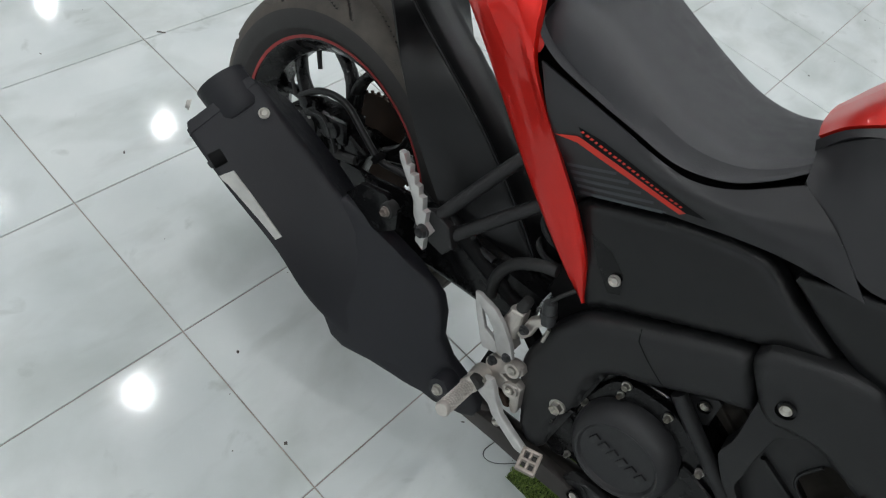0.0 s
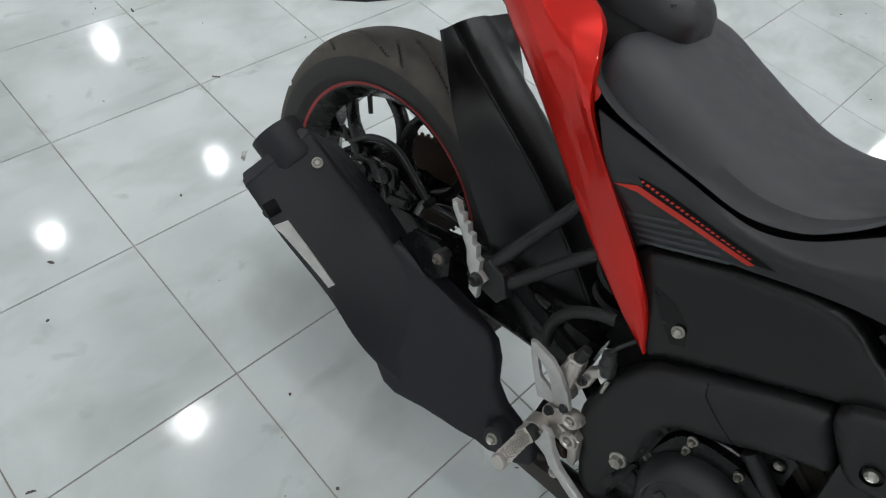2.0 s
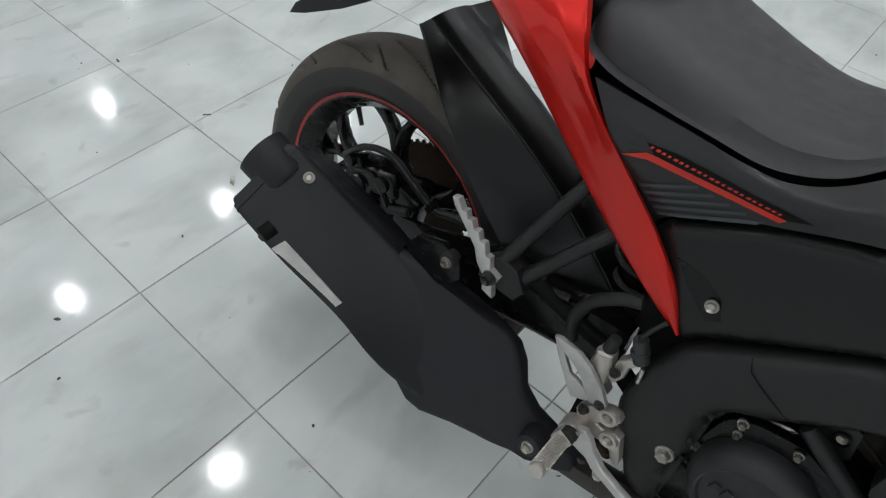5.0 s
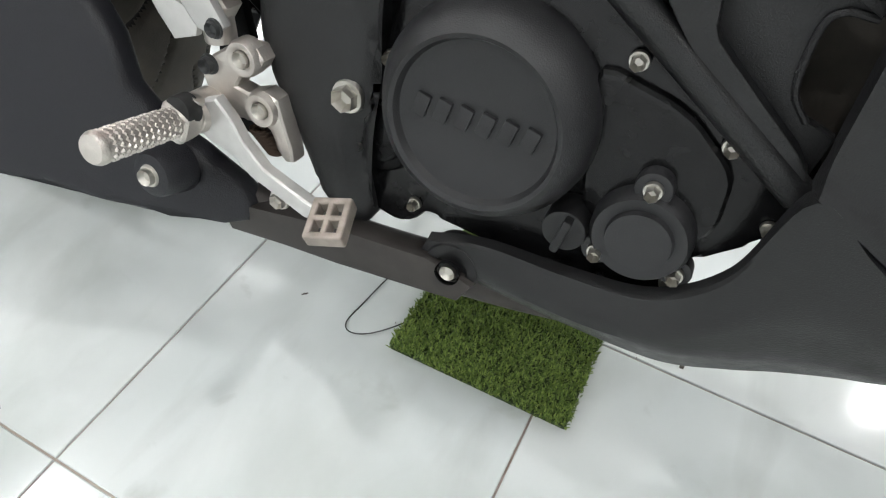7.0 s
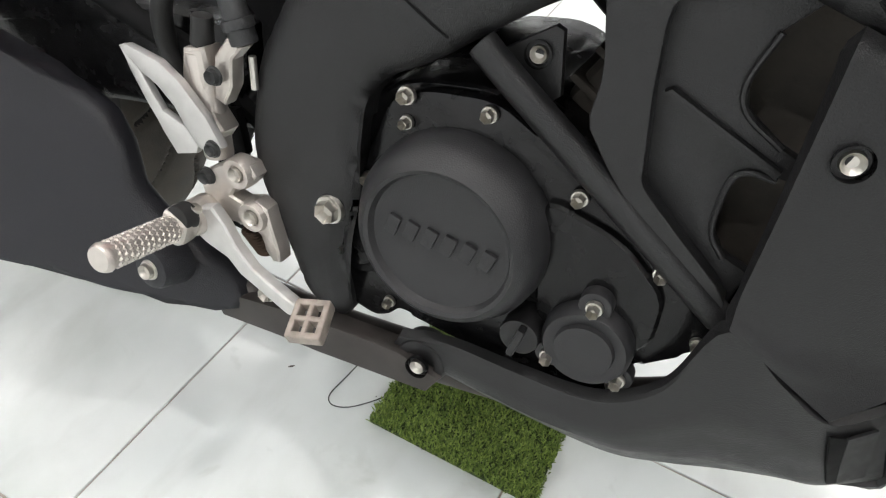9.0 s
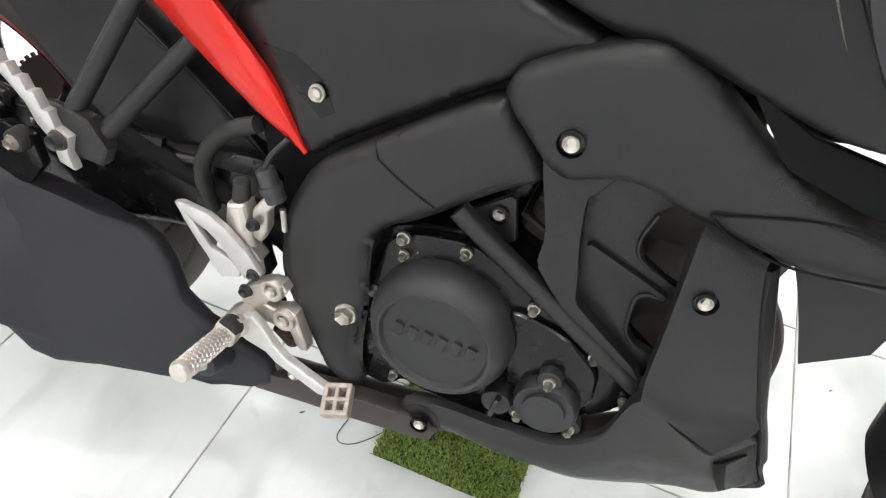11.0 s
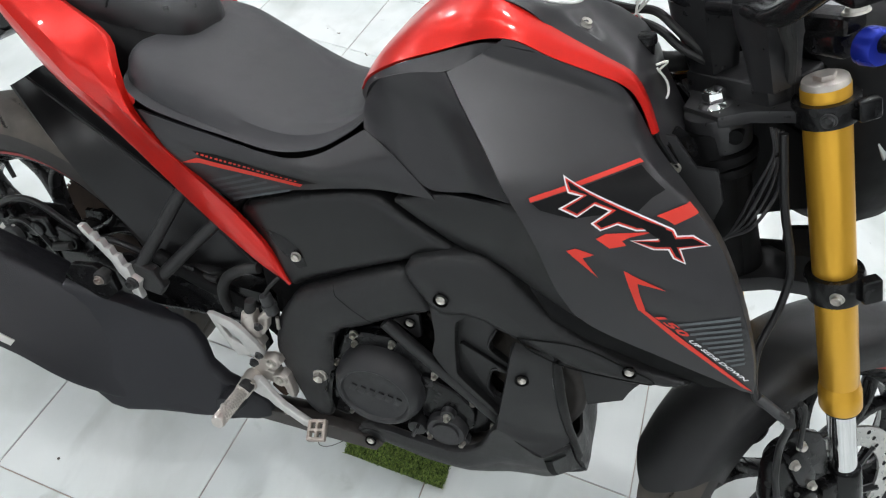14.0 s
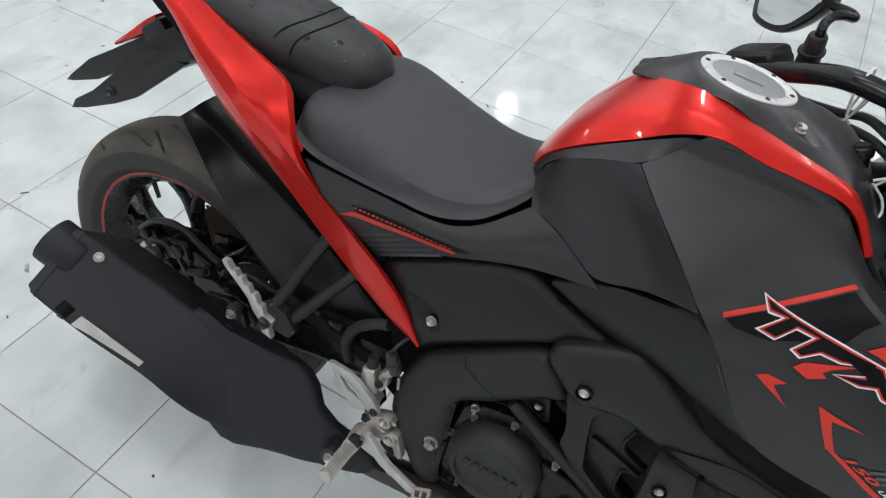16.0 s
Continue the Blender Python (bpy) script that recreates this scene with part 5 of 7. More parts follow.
# rider rear sets (right side with brake pedal)
for s in (-1, 1):
    plate = bp("rear_set_plate", prism([(0.480, 0.351), (0.497, 0.360), (0.511, 0.360), (0.517, 0.352), (0.511, 0.342), (0.495, 0.332), (0.491, 0.325), (0.501, 0.323), (0.515, 0.329), (0.527, 0.325), (0.531, 0.310), (0.539, 0.287), (0.540, 0.276), (0.532, 0.274), (0.526, 0.285), (0.519, 0.297), (0.510, 0.302), (0.500, 0.300), (0.490, 0.298), (0.476, 0.300), (0.464, 0.310), (0.458, 0.326), (0.465, 0.340)], s * 0.152, s * 0.134, 0.0045, 3), M_ALU, "cast aluminium rear set plate, brownish with age")
    for bx, bz in ((0.500, 0.350), (0.514, 0.314)):
        bp("boss", moved(revolve([(0.0075, -0.003), (0.0095, -0.004), (0.0125, -0.004), (0.0140, 0.0), (0.0140, 0.01), (0.0075, 0.01)], 26, True), pose(bx, s * 0.152, bz) @ pose(0, 0, 0, 0, 0, 0 if s < 0 else 180)), M_ALU, parent=plate)
        bp("socket_bolt", bolt((bx, s * 0.151, bz), (0, s, 0), 0.0070, 0.006), M_STEEL, parent=plate)
    bp("lower_bolt", bolt((0.468, s * 0.152, 0.336), (0, s, 0), 0.0065, 0.006), M_GUNM, parent=plate)
    heel = bp("heel_guard", join(
        prism([(0.396, 0.428), (0.404, 0.431), (0.435, 0.427), (0.455, 0.416), (0.478, 0.395), (0.493, 0.373), (0.481, 0.363), (0.468, 0.366), (0.457, 0.379), (0.447, 0.394), (0.432, 0.406), (0.416, 0.413)], s * 0.161, s * 0.153, 0.002),
        prism([(0.396, 0.428), (0.416, 0.413), (0.422, 0.403), (0.434, 0.386), (0.457, 0.379), (0.468, 0.366), (0.466, 0.359), (0.445, 0.351), (0.433, 0.368), (0.419, 0.387), (0.405, 0.412)], s * 0.1605, s * 0.1535, 0.002)), M_WHITE, "silver pierced heel guard")
    bp("guard_bolt", bolt((0.484, s * 0.161, 0.370), (0, s, 0), 0.0060, 0.004), M_GUNM, parent=heel)
    peg = bp("rider_peg", join(rod((0.467, s * 0.188, 0.305), (0.469, s * 0.262, 0.318), 0.0108, 0.0100, 24, 0.003)), M_ALU, "silver knurled rider foot peg")
    stud = bp("knurl", moved(bmesh.new(), Matrix()), M_ALU, parent=peg)
    bm = bmesh.new()
    ax = (Vector((0.469, s * 0.262, 0.318)) - Vector((0.467, s * 0.188, 0.305))).normalized()
    fr = axis_frame(ax)
    for i in range(13):
        for k in range(14):
            a = 2 * math.pi * (k + 0.5 * (i % 2)) / 14
            m = Matrix.Translation(Vector((0.467, s * 0.190, 0.305)) + ax * (0.0052 * i + 0.003)) @ fr @ Matrix.Rotation(a, 4, "Z") @ Matrix.Translation((0.0108, 0, 0)) @ Matrix.Rotation(math.pi / 2, 4, "Y")
            bmesh.ops.create_cone(bm, cap_ends=True, segments=4, radius1=0.0025, radius2=0.0012, depth=0.0018, matrix=m)
    bm.to_mesh(stud.data)
    bm.free()
    bp("tip", rod((0.469, s * 0.260, 0.3175), (0.4692, s * 0.266, 0.3186), 0.0125, 0.0100, 18, 0.002), M_ALU, parent=peg)
    bp("clevis", join(rod((0.4665, s * 0.150, 0.300), (0.467, s * 0.178, 0.304), 0.017, 0.015, 22, 0.004), box((0.467, s * 0.186, 0.305), (0.026, 0.020, 0.026), (0, 20, 0), 0.006, 3)), M_ALU, parent=peg)
    bp("rubber_disc", rod((0.471, s * 0.180, 0.3125), (0.471, s * 0.1935, 0.3145), 0.0125, 0.0115, 22, 0.002), M_RUBBER, parent=peg)
    bp("pivot_pin", rod((0.478, s * 0.178, 0.322), (0.462, s * 0.188, 0.286), 0.0055, n=12, bev=0.001), M_STEEL, parent=peg)
# added plate, outlined to fit the camera's view, filling the dark background
bp("rear_set_filler", prism([(0.444, 0.377), (0.470, 0.384), (0.480, 0.346), (0.467, 0.320), (0.466, 0.297), (0.489, 0.303), (0.503, 0.266), (0.482, 0.262), (0.446, 0.263), (0.447, 0.323)], -0.118, -0.108, 0.003), M_BLACK, "black filler plate for the dark behind the rear set")
pedal = bp("brake_pedal", prism([(0.487, 0.322), (0.500, 0.309), (0.510, 0.293), (0.529, 0.278), (0.556, 0.275), (0.586, 0.273), (0.590, 0.264), (0.572, 0.257), (0.531, 0.261), (0.514, 0.264), (0.501, 0.276), (0.479, 0.282), (0.464, 0.290), (0.460, 0.300), (0.469, 0.314)], -0.172, -0.160, 0.004, 3, warp=lambda x, z: -0.016 * max(0.0, (x - 0.52) / 0.07)), M_WHITE, "silver brake pedal with a pierced pad")
pad_m = pose(0.600, -0.192, 0.272, 22, -14, 12) @ Matrix.Scale(0.88, 4)
for dx, dy, sx, sy in ((0, 0.0165, 0.034, 0.0065), (0, -0.0165, 0.034, 0.0065), (0, 0, 0.030, 0.0055), (0.0140, 0, 0.0065, 0.038), (-0.0140, 0, 0.0065, 0.038), (0, 0, 0.0055, 0.034)):
    bp("pad_bar", moved(box((dx, dy, 0), (sx, sy, 0.014), bev=0.0024, seg=3), pad_m), M_PADAL, parent=pedal)
spring = bp("return_spring", tube([(0.503 + 0.018 * t + 0.0055 * math.cos(t * 60), -0.146 + 0.0055 * math.sin(t * 60), 0.292 - 0.016 * t) for t in np.linspace(0, 1, 70)], 0.0018, 6, 140), M_RUST, "rusty pedal return spring")
mc = bp("rear_master_cylinder", join(prism([(0.449, 0.438), (0.470, 0.444), (0.474, 0.424), (0.468, 0.400), (0.485, 0.380), (0.472, 0.360), (0.454, 0.383), (0.446, 0.416)], -0.150, -0.128, 0.006, 3), rod((0.470, -0.139, 0.350), (0.458, -0.139, 0.436), 0.0120, 0.0125, 22, 0.002)), M_ALU, "aluminium rear brake master cylinder")
bp("outlet_arm", prism([(0.476, 0.438), (0.488, 0.455), (0.503, 0.452), (0.493, 0.440), (0.492, 0.418), (0.484, 0.401), (0.474, 0.404)], -0.146, -0.130, 0.004, 3), M_ALU, parent=mc)
bp("cap", rod((0.460, -0.139, 0.441), (0.462, -0.139, 0.464), 0.0092, 0.0080, 20, 0.002), M_RUBBER, parent=mc)
bp("hose_end", rod((0.500, -0.138, 0.452), (0.487, -0.138, 0.485), 0.0105, 0.0095, 22, 0.002), M_GUNM, parent=mc)
bp("collar", rod((0.4955, -0.138, 0.462), (0.4925, -0.138, 0.469), 0.0120, n=22, bev=0.001), M_GUNM, parent=mc)
bp("clamp_screw", bolt((0.481, -0.151, 0.426), (0, -1, 0), 0.0062, 0.005), M_GUNM, parent=mc)
bp("pin", rod((0.506, -0.138, 0.445), (0.508, -0.138, 0.420), 0.003, n=10), M_STEEL, parent=mc)
bp("switch_lead", tube([(0.487, -0.138, 0.485), (0.492, -0.132, 0.498), (0.502, -0.120, 0.512)], 0.0030, 8), M_RUBBER, "thin black brake switch lead")
bp("reservoir_hose", tube([(0.468, -0.118, 0.516), (0.443, -0.120, 0.505), (0.415, -0.120, 0.480), (0.402, -0.120, 0.451), (0.399, -0.116, 0.424), (0.404, -0.112, 0.395)], 0.0088, 14, 50), M_RUBBER, "thick black rubber hose")
for s in (-1, 1):
    bp("subframe_rail", tube([(0.10, s * 0.075, 0.80), (0.30, s * 0.08, 0.70), (0.47, s * 0.085, 0.56), (0.50, s * 0.09, 0.42)], 0.016, 12), M_BLACK, "black subframe rail")
    bp("lower_rail", tube([(0.27, s * 0.10, 0.452), (0.36, s * 0.10, 0.425), (0.47, s * 0.10, 0.40)], 0.013, 12), M_BLACK, "black lower frame rail")
    bp("link_rail", tube([(0.42, s * 0.09, 0.41), (0.53, s * 0.10, 0.345), (0.575, s * 0.105, 0.300)], 0.014, 10), M_BLACK)
bp("lower_link", prism([(0.455, 0.205), (0.560, 0.226), (0.660, 0.236), (0.700, 0.226), (0.690, 0.205), (0.58, 0.192), (0.470, 0.178)], -0.150, -0.128, 0.004), M_PIPE, "dull brown lower rail joining muffler and belly pan")
bp("rail_bolt", bolt((0.526, -0.151, 0.236), (0, -1, 0), 0.0075, 0.006, True), M_STEEL)

# -- muffler --
def corner_section(ol, tp, deep, r=0.20):
    """Round-cornered section of the can: outer lower edge, upper edge, and its depth inward."""
    ol, tp = Vector(ol), Vector(tp)
    inn = Vector((-0.02, 0.80, -0.60)).normalized() * deep
    ol = ol + (ol - tp) * 0.07 - inn * 0.05
    q = [ol, tp, tp + inn, ol + inn * 0.9 + Vector((0, 0.01, -0.012))]
    out = []
    for k in range(4):
        p0, p1, p2 = q[k - 1], q[k], q[(k + 1) % 4]
        a_, b_ = p1 + (p0 - p1) * r, p1 + (p2 - p1) * r
        out += [a_, (a_ + b_) / 2 * 0.12 + p1 * 0.88, b_]
    return out


muf = bp("muffler", loft([corner_section((-0.031, -0.314, 0.462), (-0.018, -0.240, 0.524), 0.085), corner_section((-0.025, -0.318, 0.458), (-0.012, -0.235, 0.526), 0.095), corner_section((0.05, -0.309, 0.418), (0.04, -0.219, 0.492), 0.10),
    corner_section((0.140, -0.289, 0.366), (0.100, -0.199, 0.450), 0.10), corner_section((0.190, -0.274, 0.318), (0.165, -0.188, 0.412), 0.09), corner_section((0.228, -0.254, 0.277), (0.240, -0.170, 0.368), 0.08), corner_section((0.292, -0.222, 0.231), (0.320, -0.158, 0.325), 0.06),
    corner_section((0.370, -0.196, 0.205), (0.385, -0.152, 0.270), 0.04), corner_section((0.440, -0.170, 0.200), (0.450, -0.150, 0.232), 0.028)], 96, 60), M_MUF, "matt black muffler with a heat shield", smooth=45)
bp("end_ring", loft([corner_section((-0.034, -0.3150, 0.465), (-0.021, -0.2380, 0.527), 0.092), corner_section((-0.020, -0.3190, 0.456), (-0.008, -0.2345, 0.5245), 0.096)], 96), M_MUF, parent=muf)
bp("tip", join(moved(revolve([(0.0, 0.0), (0.018, 0.0), (0.020, -0.030), (0.025, -0.034), (0.033, -0.034), (0.038, -0.026), (0.038, 0.025)], 36), Matrix.Translation((-0.038, -0.250, 0.487)) @ axis_frame((-0.87, -0.12, 0.42)) @ pose(0, 0, 0, 90))), M_MUF, "black muffler tip", parent=muf)
bp("bolt", bolt((0.024, -0.2415, 0.4965), (0.42, -0.55, 0.72), 0.0066, 0.005), M_STEEL, parent=muf)
bp("bolt", bolt((-0.060, -0.300, 0.470), (-0.6, -0.7, 0.2), 0.0065, 0.005), M_STEEL, parent=muf)
# solid rod coloured as the shade in a bolt recess
hole_plug = bp("bolt_recess_plug", rod((0.018, -0.3175, 0.431), (0.022, -0.300, 0.440), 0.0125, n=22, bev=0.002), M_BLACK, parent=muf)
bp("bolt", bolt((0.020, -0.3175, 0.4305), (0, -1, -0.4), 0.006, 0.004), M_GUNM, parent=muf)
bp("strap", patch([[(0.039, 0.319, 0.423), (0.087, 0.307, 0.394), (0.135, 0.296, 0.364)], [(0.056, 0.311, 0.443), (0.102, 0.301, 0.414), (0.145, 0.288, 0.379)]], 12, 3, 0.002, s=-1), M_SILV, "bare silver strip on the muffler", parent=muf)


def shield_lean(x, z):
    out = 0.36 * (x - 0.36) + 0.38 * (z - 0.19)
    return out - 0.030 * max(0.0, min(1.0, (0.34 - x) / 0.12)) * max(0.0, min(1.0, (0.36 - z) / 0.10))


shield = bp("heat_shield", prism([(0.155, 0.351), (0.144, 0.379), (0.146, 0.408), (0.156, 0.420), (0.187, 0.411), (0.220, 0.400), (0.253, 0.389), (0.290, 0.376), (0.327, 0.362), (0.347, 0.350), (0.366, 0.326), (0.382, 0.291), (0.410, 0.266), (0.441, 0.250), (0.478, 0.228), (0.496, 0.212), (0.492, 0.198), (0.473, 0.192), (0.430, 0.194), (0.390, 0.197), (0.351, 0.202), (0.305, 0.208), (0.272, 0.215), (0.250, 0.229), (0.225, 0.260), (0.195, 0.300), (0.172, 0.326)], -0.206, -0.180, 0.010, 4, warp=shield_lean), M_MUF, "matt black heat shield plate", parent=muf, smooth=50)
bp("boss", rod((0.431, -0.160, 0.238), (0.430, -0.192, 0.2425), 0.024, 0.019, 30, 0.005), M_MUF, parent=shield)
bp("bolt", bolt((0.430, -0.192, 0.2428), (0.0, -1, 0.15), 0.0078, 0.006), M_STEEL, parent=shield)
brk = bp("muffler_bracket", prism([(0.150, 0.420), (0.170, 0.455), (0.215, 0.470), (0.245, 0.462), (0.252, 0.430), (0.225, 0.400), (0.180, 0.395)], -0.178, -0.166, 0.003), M_ENG, "black muffler hanger")
bp("bushing", rod((0.232, -0.170, 0.456), (0.232, -0.188, 0.456), 0.0130, 0.0120, 26, 0.003), M_RUBBER, "black rubber bushing", brk)
bp("bolt", bolt((0.232, -0.188, 0.456), (0, -1, 0), 0.0066, 0.006, True), M_PADAL, parent=brk)

# -- front end, turned to the left --
PIV, RAKE, STEER = Vector((1.0024, 0.0, 0.890)), radians(27.9), radians(38.0)
n_ = Vector((math.cos(RAKE), 0, math.sin(RAKE)))
u_ = Vector((-math.sin(RAKE), 0, math.cos(RAKE)))
y_ = Vector((0, 1, 0))
fx = n_ * math.cos(STEER) + y_ * math.sin(STEER)
fy = -n_ * math.sin(STEER) + y_ * math.cos(STEER)
MS = Matrix(((fx.x, fy.x, u_.x, PIV.x), (fx.y, fy.y, u_.y, PIV.y), (fx.z, fy.z, u_.z, PIV.z), (0, 0, 0, 1)))


def fp(name, bm, m, label="", parent=None, smooth=32):
    """A part of the steered front end, built in x ahead, y left, z up along the steering axis."""
    return bp(name, moved(bm, MS), m, label, parent, smooth)


FO, FL = 0.057, 0.097
for s in (-1, 1):
    fl = FL if s < 0 else FL + 0.018
    leg = fp("fork_leg", join(rod((FO, s * fl, -0.445), (FO, s * fl, 0.012), 0.0235, n=36, bev=0.002), rod((FO, s * fl, -0.462), (FO, s * fl, -0.430), 0.0262, 0.0262, 36, 0.004), rod((FO, s * fl, -0.430), (FO, s * fl, -0.415), 0.0262, 0.0237, 36)), M_GOLD, "gold anodised upper fork tube")
    fp("stanchion", rod((FO, s * fl, -0.62), (FO, s * fl, -0.455), 0.0180, n=32), M_CHROME, "bright chrome lower fork tube", leg)
    fp("dust_seal", rod((FO, s * fl, -0.467), (FO, s * fl, -0.460), 0.0225, n=32), M_RUBBER, parent=leg)
    fp("axle_lug", join(rod((FO, s * fl, -0.705), (FO, s * fl, -0.590), 0.0245, 0.0230, 28, 0.004), rod((FO, s * (fl - 0.026), -0.70), (FO, s * (fl + 0.022), -0.70), 0.026, n=26, bev=0.004), box((FO - 0.030, s * fl, -0.640), (0.035, 0.020, 0.075), bev=0.006)), M_ENG, "black fork bottom", leg)
    fp("axle_bolt", bolt((FO, s * (fl + 0.022), -0.70), (0, s, 0), 0.013, 0.008), M_STEEL, parent=leg)
    fp("cap", join(rod((FO, s * fl, 0.010), (FO, s * fl, 0.018), 0.0232, 0.0215, 36, 0.001), rod((FO, s * fl, 0.016), (FO, s * fl, 0.023), 0.0110, n=6)), M_ALU, "silver fork cap", leg)


def clamp_half(sgn):
    return [(-0.022, sgn * 0.030), (0.004, sgn * 0.050), (FO - 0.034, sgn * 0.084), (FO - 0.026, sgn * 0.108), (FO, sgn * 0.122), (FO + 0.024, sgn * 0.112), (FO + 0.030, sgn * 0.090), (FO + 0.014, sgn * 0.064), (0.052, sgn * 0.034)]


def clamp(z, th, label):
    outline = clamp_half(-1)[::-1] + clamp_half(1)
    bm = moved(prism(outline, -th / 2, th / 2, 0.003), pose(0, 0, z, 90, 0, 0))
    c = fp("triple_clamp", bm, M_CAST, label)
    for s in (-1, 1):
        ring = [(0.0240, -th * 0.85), (0.0310, -th * 0.85), (0.0325, -th * 0.6), (0.0325, th * 0.6), (0.0310, th * 0.85), (0.0240, th * 0.85)]
        fp("clamp_ring", moved(revolve(ring, 40, True), pose(FO, s * (FL if s < 0 else FL + 0.018), z, 90)), M_ENG, parent=c)
        fp("pinch_lug", box((FO + 0.014, s * (FL + 0.036), z), (0.022, 0.016, th * 1.5), (0, 0, s * 20), 0.004, 3), M_ENG, parent=c)
        fp("pinch_bolt", bolt((FO - 0.022, s * 0.122, z), (-1, s * 0.6, 0), 0.0065, 0.006), M_STEEL if z < -0.1 else M_GUNM, parent=c)
    return c


top = clamp(-0.014, 0.015, "black upper triple clamp")
clamp(-0.245, 0.022, "black lower triple clamp")
fp("boss", join(rod((0, 0, -0.058), (0, 0, -0.012), 0.0345, 0.0365, 36, 0.003)), M_CAST, parent=top)
# dark solid disc for the shade inside the lock hole
fp("lock_hole_plug", rod((0.004, -0.026, -0.036), (-0.009, -0.0375, -0.036), 0.0088, n=20), M_BLACK, parent=top)
fp("raised_block", moved(prism([(0.012, -0.064), (0.056, -0.072), (0.110, -0.010), (0.112, 0.064), (0.056, 0.072), (0.020, 0.060)], -0.016, 0.016, 0.005, 3), pose(0, 0, 0.002, 90)), M_CAST, parent=top)
stem = fp("steering_stem", join(rod((0, 0, -0.26), (0, 0, -0.02), 0.030, 0.028, 24), rod((0, 0, -0.074), (0, 0, -0.060), 0.040, 0.040, 32, 0.004), rod((0, 0, -0.090), (0, 0, -0.078), 0.037, 0.037, 32, 0.003)), M_BLACK, "black steering head")
fp("stem_nut", join(moved(revolve([(0.0, 0.0145), (0.0065, 0.0140), (0.0105, 0.0118), (0.0112, 0.0105), (0.0112, 0.004)], 28), pose(0, 0, 0, 90)), rod((0, 0, -0.004), (0, 0, 0.0105), 0.0140, 0.0134, 6, 0.0012), moved(revolve([(0.0, -0.002), (0.0135, -0.002), (0.0180, -0.0050), (0.0205, -0.0085), (0.0210, -0.0135)], 36), pose(0, 0, 0, 90))), M_CHROME, "bright chrome flanged stem nut", stem)
bp("head_tube", rod((1.005, 0, 0.860), (1.105, 0, 0.665), 0.036, 0.036, 28, 0.004), M_BLACK, "black frame head tube")
for s in (-1, 1):
    bp("head_gusset", prism([(0.955, 0.86), (0.985, 0.85), (1.055, 0.735), (1.070, 0.680), (1.02, 0.665), (0.95, 0.72), (0.93, 0.80)], s * 0.055, s * 0.030, 0.005), M_BLACK)
    bp("ignition_cover", patch([[(0.962, 0.086, 0.862), (0.990, 0.080, 0.832), (1.005, 0.075, 0.790)], [(0.968, 0.060, 0.875), (0.995, 0.050, 0.855), (1.02, 0.045, 0.81)]], 10, 6, 0.004, s=s), M_ENG)
    bp("cover_bolt", bolt((0.985, s * 0.055, 0.812), (0, s, 0.2), 0.0065, 0.006), M_STEEL)

# front wheel
AX = pose(FO, 0, -0.70)
FW = MS @ AX
wheel("front_wheel", FW, 0.292, 0.112, 0.2235, 0.078, "black alloy front wheel with red rim tape", 0.4)
brake_disc("front_brake_disc", FW @ pose(0, -0.064, 0), 0.134, 0.098, "drilled steel front brake disc")
# mudguard: an arc over the tyre
def guard_row(y, r):
    cut = 14 * (abs(y) / 0.066) ** 3
    return [(r * math.cos(a), y, r * math.sin(a)) for a in np.radians(np.linspace(178 - cut, 30 + cut, 15))]


gr = [guard_row(y, r) for y, r in ((-0.064, 0.240), (-0.066, 0.270), (-0.054, 0.298), (0.0, 0.312), (0.054, 0.298), (0.066, 0.270), (0.064, 0.240))]
bp("front_mudguard", moved(patch(gr, 40, 30, 0.004, s=1), FW @ pose(0, 0, 0, 0, 27.9, 0)), M_FRAME, "satin black front mudguard")
def fprism(outline, y0, y1, bev=0.004):
    """A plate in the steered plane; outline as (ahead of the fork, up along it)."""
    return prism(rounded([(FO + x, z) for x, z in outline], 1), y0, y1, bev, 2)


fcal = fp("front_caliper", join(fprism([(-0.120, -0.500), (-0.095, -0.490), (-0.068, -0.530), (-0.060, -0.590), (-0.076, -0.650), (-0.118, -0.634), (-0.140, -0.580)], -0.104, -0.076, 0.008), rod((FO - 0.084, -0.118, -0.588), (FO - 0.084, -0.09, -0.588), 0.0175, 0.0165, 24, 0.003), rod((FO - 0.101, -0.116, -0.628), (FO - 0.101, -0.09, -0.628), 0.0175, 0.0165, 24, 0.003), rod((FO - 0.066, -0.114, -0.622), (FO - 0.066, -0.09, -0.622), 0.012, n=20, bev=0.003)), M_ENG, "black front brake caliper")
fp("bracket", join(fprism([(-0.100, -0.470), (-0.078, -0.455), (-0.030, -0.500), (-0.028, -0.590), (-0.056, -0.566), (-0.070, -0.520)], -0.100, -0.088, 0.003), fprism([(-0.105, -0.490), (-0.080, -0.480), (-0.058, -0.545), (-0.066, -0.580), (-0.090, -0.560)], -0.112, -0.098, 0.005)), M_ENG, parent=fcal)
fp("pin", rod((FO - 0.095, -0.110, -0.572), (FO - 0.064, -0.110, -0.600), 0.0035, n=10), M_STEEL, parent=fcal)
for dx, dz, rr in ((-0.081, -0.474, 0.0064), (-0.095, -0.503, 0.0066), (-0.071, -0.565, 0.0060)):
    fp("caliper_bolt", bolt((FO + dx, -0.112, dz), (0, -1, 0), rr, 0.006), M_STEEL, parent=fcal)
fp("hose_joint", rod((FO - 0.129, -0.112, -0.551), (FO - 0.118, -0.110, -0.578), 0.007, 0.008, 16, 0.002), M_GUNM, parent=fcal)
